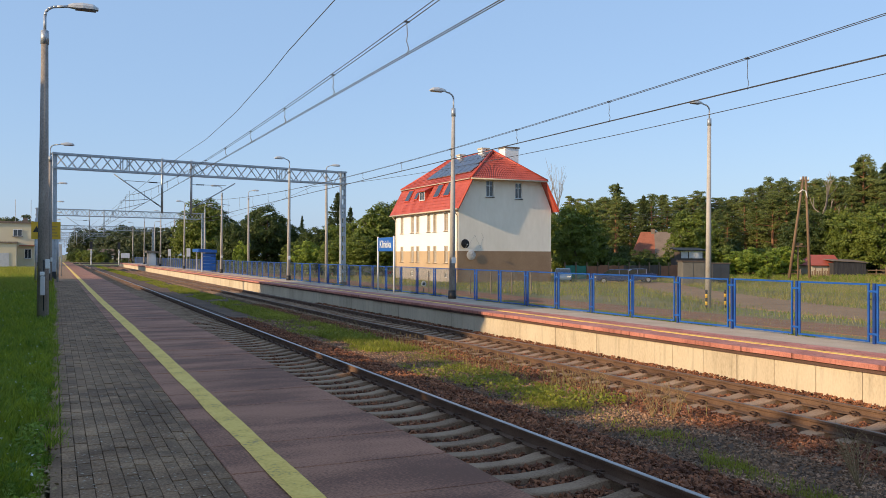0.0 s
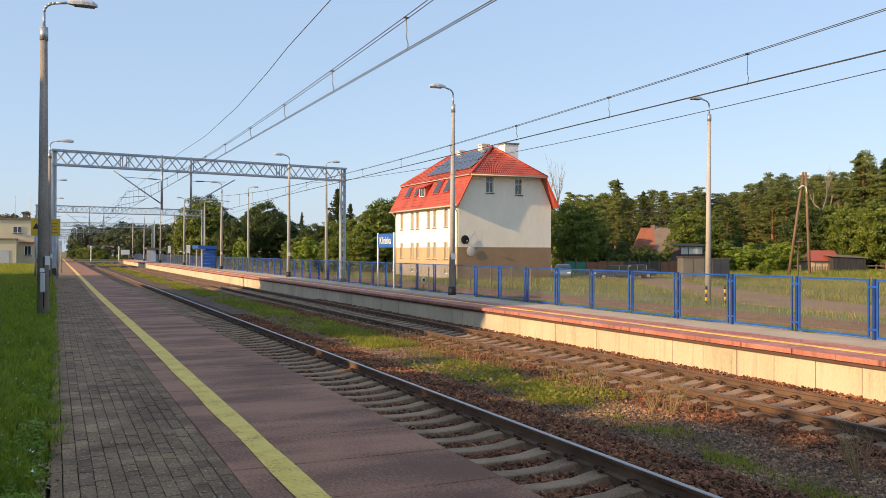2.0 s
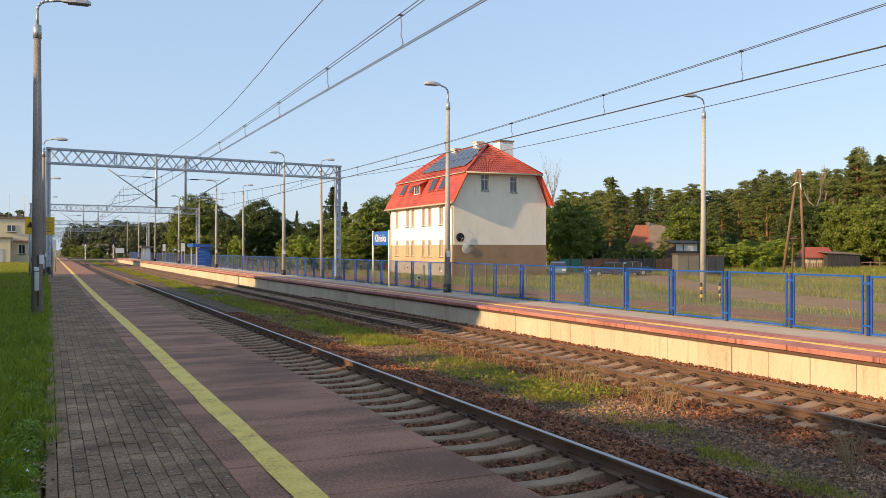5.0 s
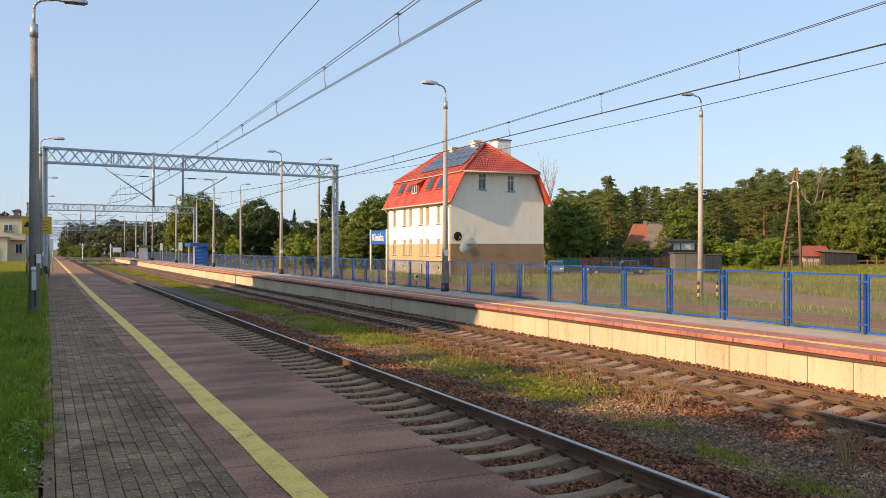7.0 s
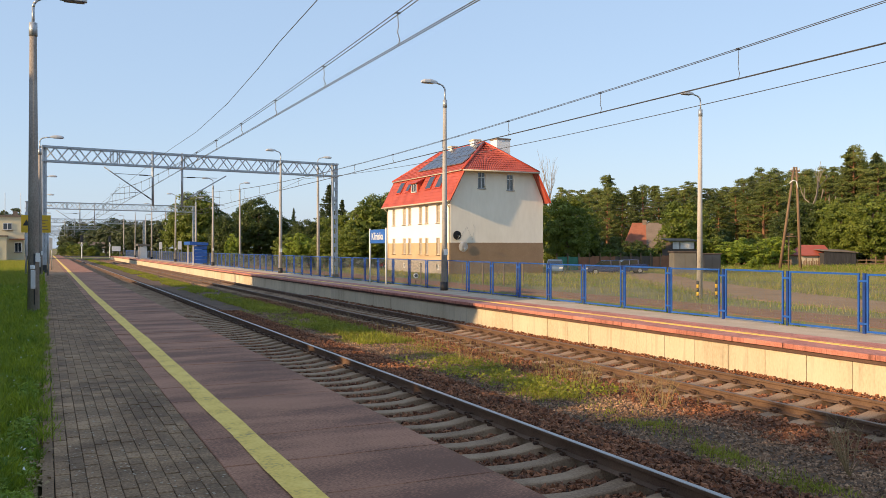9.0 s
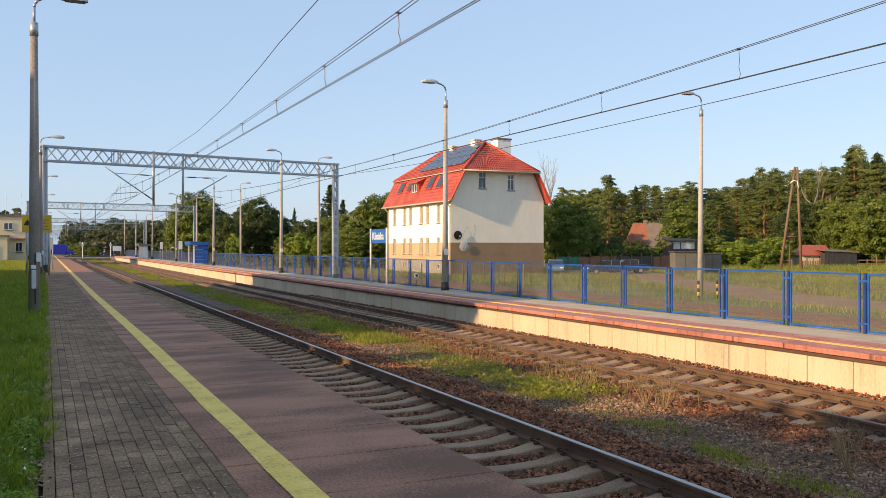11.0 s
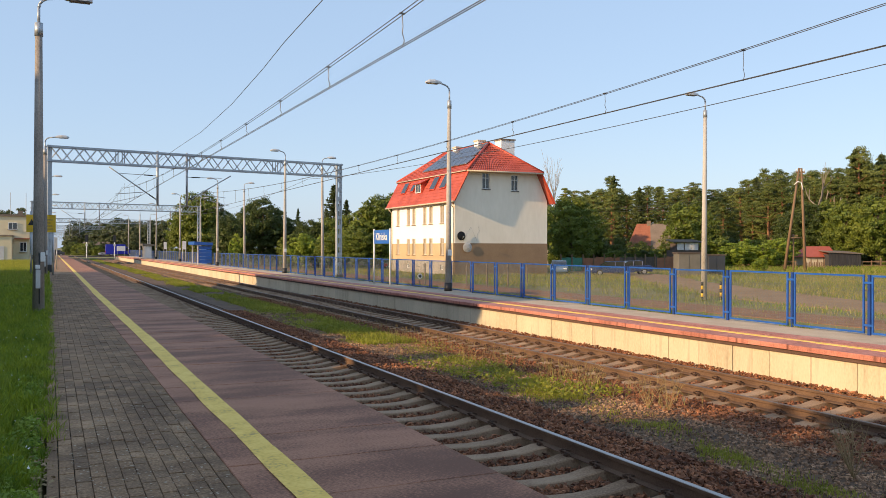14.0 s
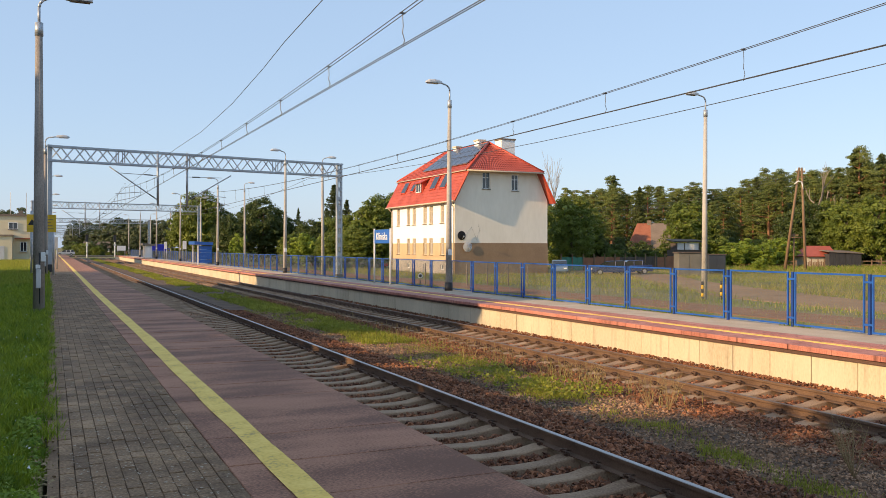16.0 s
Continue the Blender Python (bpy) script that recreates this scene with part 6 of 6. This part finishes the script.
# ---- small growth ----
def blades(rng, px, py, pz, h, w, lean=0.35):
    """Bent grass blades of two pieces at the places."""
    n = len(px)
    a = rng.uniform(0, math.tau, n)
    hh = h * rng.uniform(0.5, 1.25, n)
    dx, dy = np.cos(a), np.sin(a)
    l = lean * hh * rng.uniform(0.2, 1.3, n)
    b = rng.uniform(0, math.tau, n)
    lx, ly = np.cos(b) * l, np.sin(b) * l
    ww = w * rng.uniform(0.6, 1.4, n)
    v = np.stack([
        np.stack([px - dx * ww, py - dy * ww, pz - 0.02], 1), np.stack([px + dx * ww, py + dy * ww, pz - 0.02], 1),
        np.stack([px + lx * 0.35 + dx * ww * 0.7, py + ly * 0.35 + dy * ww * 0.7, pz + hh * 0.6], 1), np.stack([px + lx * 0.35 - dx * ww * 0.7, py + ly * 0.35 - dy * ww * 0.7, pz + hh * 0.6], 1),
        np.stack([px + lx, py + ly, pz + hh], 1)], 1).reshape(-1, 3)
    i = np.arange(n)[:, None] * 5
    faces = [tuple(q) for q in (i + np.array([[0, 1, 2, 3]])).tolist()] + [tuple(q) for q in (i + np.array([[3, 2, 4]])).tolist()]
    return v, faces


def patchy(rng, n, x0, x1, y0, y1, scale, cut, power=1.0):
    """Places in a field, thinned out by noise; denser at small y when power > 1."""
    px = rng.uniform(x0, x1, n)
    py = y0 + (y1 - y0) * rng.uniform(0, 1, n) ** power
    keep = np.array([noise.noise((a * scale, b * scale * 0.6, 3.7)) + 0.35 * noise.noise((a * scale * 4, b * scale * 3, 9.1)) for a, b in zip(px, py)]) > cut
    return px[keep], py[keep]


def stuff(name, v, f, material, label, category):
    solid(name, bars(name, v, f, material), None, label, category, kind="stuff")


g = np.random.default_rng(20)
n = 65000
py = 4.5 + 70 * g.uniform(0, 1, n) ** 1.9
worn = np.array([max(0.0, noise.noise((0.7, q * 0.75, 3.0)) + 0.25) for q in py]) * np.clip((12 - py) / 4, 0.15, 1)
px = -0.02 - 0.17 * worn - g.uniform(0, 1, n) ** 1.1 * (0.45 + 0.062 * py)
tuft = np.array([0.7 + 1.5 * noise.noise((a * 3.1, b * 2.3, 0.4)) for a, b in zip(px, py)]).clip(0.1, 2)
v, f = blades(g, px, py, -0.06 - 0.1 * np.minimum(1, -px / 6), tuft * 0.1 + 0.03 + 0.1 * np.minimum(1, -px / 0.5) * np.minimum(1, py / 12), 0.005 + 0.00022 * py, 0.7)
stuff("verge_grass", v, f, M_verge, "lush green verge grass beside the pavers", "grass")
# clover and broad-leaved herbs among the blades
n = 42000
py = 4.8 + 34 * g.uniform(0, 1, n) ** 2.0
px = -0.07 - g.uniform(0, 1, n) ** 0.9 * (0.4 + 0.062 * py)
keep = np.array([noise.noise((a * 1.9, b * 1.1, 7.7)) for a, b in zip(px, py)]) > -0.12
px, py = px[keep], py[keep]
lift = np.array([0.06 + 0.07 * noise.noise((a * 4.1, b * 3.3, 2.2)) for a, b in zip(px, py)])
v, f = leaves(np.stack([px, py, -0.05 - 0.1 * np.minimum(1, -px / 6) + lift + g.uniform(-0.03, 0.05, len(px))], 1), 0.021, g, 0.55)
stuff("clover_leaves", v, f, M_clover, "low clover and broad-leaved herbs in the verge", "herbs")
n = 260
py = 5 + 40 * g.uniform(0, 1, n) ** 1.6
px = -0.12 - g.uniform(0, 1, n) * (0.2 + 0.06 * py)
v, f = leaves(np.stack([px, py, -0.06 + g.uniform(0.06, 0.2, n)], 1), 0.013, g)
stuff("clover_flowers", v, f, M_flower, "small white clover flowers in the verge", "flowers")
n = 24000
py = g.uniform(-10, 34, n)
px = -0.05 - g.uniform(0, 1, n) * 6
v, f = blades(g, px, py, -0.06 - 0.1 * np.minimum(1, -px / 6), 0.16, 0.008, 0.7)
stuff("verge_grass", v, f, M_verge, "lush green verge grass beyond the lamp posts", "grass")
# far verge in the sun
n = 26000
py = g.uniform(40, 118, n)
px = -0.1 - g.uniform(0, 1, n) * (0.5 + 0.075 * py)
v, f = blades(g, px, py, -0.12 + 0 * px, 0.32, 0.014, 0.5)
stuff("meadow_grass", v, f, M_track_grass, "sunlit tall grass beyond the platform", "grass")
n = 5000
py = 5 + 40 * g.uniform(0, 1, n) ** 1.6
px = 0.0 + g.normal(0, 0.045, n)
keep = np.array([noise.noise((0.2, q * 1.9, 5.0)) for q in py]) > 0.02
v, f = blades(g, px[keep], py[keep], -0.01 + 0 * px[keep], 0.1, 0.004, 1.2)
stuff("edge_grass", v, f, M_verge, "grass tufts creeping over the edging", "grass")
n = 1100
py = 5.3 + 15 * g.uniform(0, 1, n) ** 1.3
v, f = leaves(np.stack([g.uniform(0.08, 1.2, n), py, 0.007 + 0 * py], 1), 0.013, g, 0.96)
stuff("petal_litter", v, f, M_grit, "pale fallen petals and grit on the pavers", "litter")
# dead leaves and tufts at the paver edge
n = 4500
py = -4 + 31 * g.uniform(0, 1, n) ** 1.5
px = -0.06 + g.normal(0, 0.05, n)
v, f = leaves(np.stack([px, py, 0.0 + g.uniform(-0.04, 0.012, n)], 1), 0.02, g, 0.8)
stuff("dead_leaves", v, f, M_stalk, "brown dead leaves along the edging", "leaves")


def strip_z(px):
    return np.interp(px, [3, 6.45, 6.9, 8.5, 9.1, 12.4], [-0.84, -0.845, -0.885, -0.885, -0.905, -0.96])


# weeds between the tracks
px, py = patchy(g, 44000, 7.2, 8.9, 13.0, 62, 1.25, 0.46, 1.5)
v, f = blades(g, px, py, strip_z(px), 0.05, 0.006, 0.9)
stuff("track_weeds", v, f, M_track_grass, "low green weeds and moss between the tracks", "weeds")
px, py = patchy(g, 60000, 7.45, 9.0, 21, 200, 0.6, -0.18, 1.2)
v, f = blades(g, px, py, strip_z(px), 0.13, 0.011, 0.7)
stuff("track_grass", v, f, M_track_grass, "yellow-green grass between the tracks", "weeds")
px, py = patchy(g, 9000, 6.9, 9.1, 12, 34, 0.8, 0.05, 1.3)
v, f = leaves(np.stack([px, py, strip_z(px) + g.uniform(0.01, 0.16, len(px))], 1), 0.03, g, 0.3)
stuff("track_herbs", v, f, M_track_grass, "broad-leaved herbs between the tracks", "weeds")


def seed_stalks(spots):
    """Upright brown stalks, each with a narrow seed head."""
    r = np.random.default_rng(61)
    v, f = [], []
    for x, y, a, b, n in spots:
        for _ in range(n):
            px, py, h = r.normal(x, a), r.normal(y, b), r.uniform(0.2, 0.42)
            lx, ly = r.normal(0, 0.05), r.normal(0, 0.05)
            z = float(strip_z(px)) - 0.02
            for half, lo, hi in ((0.0028, 0.0, 0.72), (0.009, 0.62, 1.0)):
                for ex, ey in ((half, 0), (0, half)):
                    k = len(v)
                    ml = (lo + hi) / 2
                    v += [(px + lx * lo, py + ly * lo, z + h * lo), (px + lx * ml + ex, py + ly * ml + ey, z + h * ml), (px + lx * hi, py + ly * hi, z + h * hi), (px + lx * ml - ex, py + ly * ml - ey, z + h * ml)]
                    f.append((k, k + 1, k + 2, k + 3))
    stuff("seed_stalks", v, f, M_stalk, "dry brown seed stalks beside the ballast", "weeds")


seed_stalks(((9.1, 14.3, 0.22, 0.8, 70), (9.2, 17.5, 0.16, 1.5, 70), (9.15, 22, 0.2, 2.4, 90), (9.1, 30, 0.25, 4, 110), (8.4, 18.5, 0.3, 1.6, 40), (9.0, 11.6, 0.15, 0.5, 16), (9.0, 42, 0.3, 6, 110)))
# low green patches along the strip
def weed_patches(spots, height, width, name, material, label):
    xs, ys = [], []
    for x, y, a, b, n in spots:
        xs.append(g.normal(x, a, n)), ys.append(g.normal(y, b, n))
    px, py = np.concatenate(xs), np.concatenate(ys)
    keep = (px > 6.6) & (px < 9.6) & (np.array([noise.noise((a * 2.2, b * 1.5, 6.1)) for a, b in zip(px, py)]) > -0.15)
    px, py = px[keep], py[keep]
    v, f = blades(g, px, py, strip_z(px), height, width, 0.7)
    stuff(name, v, f, material, label, "weeds")


weed_patches(((8.5, 30.0, 0.4, 4.0, 3400), (8.4, 22.0, 0.35, 2.6, 3000), (8.35, 16.8, 0.36, 1.2, 2600), (8.3, 14.0, 0.34, 0.9, 4200), (7.85, 12.6, 0.3, 0.5, 2200), (7.85, 10.0, 0.2, 0.5, 1100), (7.45, 8.0, 0.16, 0.4, 1100), (7.3, 6.5, 0.16, 0.3, 700)), 0.06, 0.0052, "moss_weeds", M_track_grass, "bright green weed patches between the tracks")
weed_patches(((8.9, 16.2, 0.25, 0.9, 130), (9.2, 14.0, 0.2, 0.8, 110), (8.8, 21.0, 0.3, 1.5, 150), (9.0, 11.5, 0.2, 0.5, 50)), 0.32, 0.005, "straw_stalks", M_dry, "dry straw stalks beside the ballast")
# a dry branching weed
def dry_weed(x, y, h, seed):
    r = np.random.default_rng(seed)
    bm = bmn()
    for k in range(9):
        a, q = r.uniform(0, math.tau), r.uniform(0.2, 0.6)
        top = Vector((q * h * math.cos(a), q * h * math.sin(a), h * r.uniform(0.7, 1.0)))
        tube(bm, (0, 0, -0.05), top, 0.006, 0.002, 4, False)
        for m in range(4):
            p = top * (0.45 + 0.14 * m)
            d = Vector(r.normal(size=3)) * 0.12 + Vector((0, 0, 0.1))
            tube(bm, p, p + d, 0.003, 0.0015, 3, False)
    solid("dry_weed", bm, M_stalk, "dry brown branching weed beside the track", "weed", "dry weeds", m=pose(x, y, -0.84))


dry_weed(8.05, 6.65, 0.55, 1), dry_weed(8.3, 6.9, 0.45, 2), dry_weed(8.75, 10.6, 0.6, 3), dry_weed(8.6, 10.9, 0.5, 4), dry_weed(8.5, 12.4, 0.6, 5)
# meadow behind the fence
for cut, h, w, m, name, label in ((0.0, 0.3, 0.012, M_dry, "dry_meadow_grass", "tall dry straw-coloured meadow grass"), (-0.25, 0.17, 0.013, M_grass, "green_meadow_grass", "green meadow grass with dry tips")):
    px, py = patchy(g, 90000, 16.3, 82, 7, 96, 0.16, cut, 1.25)
    road_x = np.interp(py, [2, 12, 22, 32, 42, 52, 62, 72, 84, 100], [30.5, 30.5, 31, 33.5, 38, 43, 49, 52, 50, 46])
    keep = (np.abs(px - road_x) > 2.3) & ~((px > 20.5) & (px < 26.6) & (g.uniform(0, 1, len(px)) < 0.9)) & ~((px < 20.5) & (g.uniform(0, 1, len(px)) < 0.6)) & ~((px > 33.3) & (px < 44.6) & (py > 70.5) & (py < 88))
    px, py = px[keep], py[keep]
    v, f = blades(g, px, py, Z_FIELD + 0 * px, h * np.where(px < 27, 0.5, 1.0), w, 0.7)
    stuff(name, v, f, m, label, "grass")
n = 15000
b, d = g.uniform(0.31, 0.57, n), 84 + 30 * g.uniform(0, 1, n)
turn = radians(24.996)
px, py = d * (math.sin(turn) + math.cos(turn) * b), d * (math.cos(turn) - math.sin(turn) * b)
px2, py2 = patchy(g, 34000, 26.7, 72, 14, 80, 0.2, -0.3, 1.1)
road_x = np.interp(py2, [2, 12, 22, 32, 42, 52, 62, 72, 84, 100], [30.5, 30.5, 31, 33.5, 38, 43, 49, 52, 50, 46])
off = px2 - road_x
keep = (((off < -2.4) & (py2 > 30)) | (off > 2.6)) & ~((px2 < 45.5) & (py2 > 64)) & ~((px2 > 43) & (np.abs(py2 - 34) < 2.2))
px2, py2 = px2[keep], py2[keep]
tall = np.array([0.36 + 0.3 * noise.noise((a * 0.35, b * 0.35, 4.4)) for a, b in zip(px2, py2)])
v, f = blades(g, px2, py2, Z_FIELD + 0 * px2, tall, 0.013, 0.7)
stuff("olive_meadow_grass", v, f, M_meadow, "knee-high olive meadow grass beside the dirt road", "grass")
for m, name, label, at in ((M_dry, "tall_dry_grass", "tall straw-coloured grass before the wood", slice(0, None, 3)), (M_grass, "tall_green_grass", "tall green grass before the wood", slice(1, None, 2))):
    v, f = blades(g, px[at], py[at], Z_FIELD + 0 * px[at], 0.5, 0.026, 0.8)
    stuff(name, v, f, m, label, "grass")
n = 9000
py = 6 + 70 * g.uniform(0, 1, n) ** 1.3
px = 15.72 + np.abs(g.normal(0, 0.12, n))
keep = np.array([noise.noise((0.5, q * 0.7, 1.0)) for q in py]) > -0.1
v, f = blades(g, px[keep], py[keep], Z_FAR + 0 * px[keep], 0.13, 0.006, 0.7)
stuff("fence_weeds", v, f, M_grass, "green weeds along the fence foot", "weeds")


# ---- ballast stones ----
def stones(rng, px, py, pz, size):
    """Angular broken stones: pulled-about eight-sided lumps."""
    n = len(px)
    base = np.array([(1, 0, 0), (-1, 0, 0), (0, 1, 0), (0, -1, 0), (0, 0, 1), (0, 0, -1)], float)
    tri = np.array([(0, 2, 4), (2, 1, 4), (1, 3, 4), (3, 0, 4), (2, 0, 5), (1, 2, 5), (3, 1, 5), (0, 3, 5)])
    q = rng.normal(size=(n, 4))
    q /= np.linalg.norm(q, axis=1)[:, None]
    w, x, y, z = q.T
    R = np.stack([np.stack([1 - 2 * (y * y + z * z), 2 * (x * y - z * w), 2 * (x * z + y * w)], 1), np.stack([2 * (x * y + z * w), 1 - 2 * (x * x + z * z), 2 * (y * z - x * w)], 1), np.stack([2 * (x * z - y * w), 2 * (y * z + x * w), 1 - 2 * (x * x + y * y)], 1)], 1)
    v = base[None] * rng.uniform(0.55, 1.25, (n, 6, 3)) + rng.normal(size=(n, 6, 3)) * 0.28
    v = np.einsum("nij,nkj->nki", R, v) * (size * rng.uniform(0.6, 1.35, n))[:, None, None]
    v[:, :, 2] *= 0.8
    v += np.stack([px, py, pz], 1)[:, None]
    f = (np.arange(n)[:, None, None] * 6 + tri[None]).reshape(-1, 3)
    return v.reshape(-1, 3), f


def ballast(rng, n, x0, x1, y0, y1, first, xc, base, size, name, power=1.4, buried=1.3):
    px = rng.uniform(x0, x1, n)
    py = y0 + (y1 - y0) * rng.uniform(0, 1, n) ** power
    off = np.abs((py - first + 0.3) % 0.6 - 0.3)
    on_sleeper = (off < 0.16) & (np.abs(px - xc) < buried)
    on_rail = np.abs(np.abs(px - xc) - 0.7535) < 0.11
    keep = ~(on_sleeper | on_rail)
    px, py = px[keep], py[keep]
    pz = base(px) + rng.uniform(-0.022, 0.022, len(px))
    v, f = stones(rng, px, py, pz, size)
    stuff(name, v, f, M_stone, "rust-brown crushed ballast stones", "ballast")


ballast(g, 52000, 2.9, 7.0, 3.6, 34, 0.55, TRACKS[0], lambda x: np.interp(x, [2.9, 5.6, 6.1, 6.9, 7.2], [-0.84, -0.84, -0.80, -0.855, -0.875]), 0.034, "ballast_stones")
ballast(g, 56000, 8.6, 12.8, 5.5, 44, 0.685, TRACKS[1], lambda x: np.interp(x, [8.5, 9.2, 9.75, 9.98, 10.15, 10.4, 11.55, 11.8, 12.1, 12.5, 12.8], [-0.9, -0.895, -0.9, -0.925, -0.95, -0.968, -0.968, -0.95, -0.92, -0.885, -0.87]), 0.03, "ballast_stones", 1.4, 1.1)
ballast(g, 9000, 2.9, 7.0, -12, 3.7, 0.55, TRACKS[0], lambda x: -0.84 + 0 * x, 0.036, "ballast_stones", 1.0)
ballast(g, 9000, 8.6, 12.8, -12, 5.6, 0.685, TRACKS[1], lambda x: -0.91 + 0 * x, 0.036, "ballast_stones", 1.0)
px, py = patchy(g, 46000, 6.3, 9.3, 4.2, 34, 0.6, -0.9, 1.6)
v, f = stones(g, px, py, strip_z(px) + g.uniform(-0.012, 0.01, len(px)), 0.026)
stuff("cinder_stones", v, f, M_cinder, "scattered small stones between the tracks", "ballast")


# ---- grey pavers of the near platform ----
def pavers():
    bm = bmn()
    box(bm, 0.0022, 0.1023, 0.003, 0.197, -0.05, 0)
    me = done(bm, "paver", M_paver, 0.004)
    r = random.Random(5)
    far = bmn()
    cols = 11
    wide = 1.15 / cols
    row = -110
    while row * 0.2 < 52:
        for c in range(cols):
            y = 5.4 + 0.2 * row + (0.1 if c % 2 else 0.0)
            x = 0.06 + c * wide
            dz = r.uniform(-0.004, 0.003)
            if 0 <= row < 27:
                part("paver", me, None, platform, at=pose(x, y, dz, r.uniform(-0.8, 0.8), r.uniform(-0.8, 0.8), r.uniform(-0.5, 0.5)))
            else:
                box(far, x + 0.0024, x + wide - 0.0024, y + 0.0035, y + 0.1965, -0.05, dz)
        row += 1
    p = part("paver_run", far, M_paver_far, platform)
    p["kind"] = "stuff"
    bm = bmn()
    box(bm, 0.06, 1.21, 57.3, 205, -0.06, -0.002)
    part("paved_path", bm, M_paver_far, platform, "distant grey paved path")


pavers()


# ---- what moves: three vehicles over the level crossing ----
def motions():
    def along(t, x, y, back=False):
        return t, pose(x, y, -0.53, 0, 0, 180 if back else 0)
    yv, yc = Y_CROSS - 1.7, Y_CROSS + 1.7
    walk(VAN, [along(0, VAN_X[0] - 11.3 * 5.2, yv)] + [along(t, x, yv) for t, x in zip(VAN_T, VAN_X)])
    walk(DARK_CAR, [along(0, DARK_X[0] + 11.3 * 6.0, yc, True)] + [along(t, x, yc, True) for t, x in zip(DARK_T, DARK_X)])
    walk(SILVER_CAR, [along(0, SILV_X[0] + 14.0 * 6.0, yc, True)] + [along(t, x, yc, True) for t, x in zip(SILV_T, SILV_X)])


VAN_T, VAN_X = (11.3, 12.0, 12.6, 13.2, 13.8, 14.4, 15.2, 16.0), (4.31, 6.85, 9.22, 11.87, 15.17, 17.89, 21.95, 27.28)
DARK_T, DARK_X = (11.3, 12.0, 13.2, 13.8, 16), (13.81, 11.3, 5.36, 2.21, -7.64)
SILV_T, SILV_X = (14.0, 14.4, 15.2, 16.0), (13.54, 11.23, 8.15, 3.52)
motions()
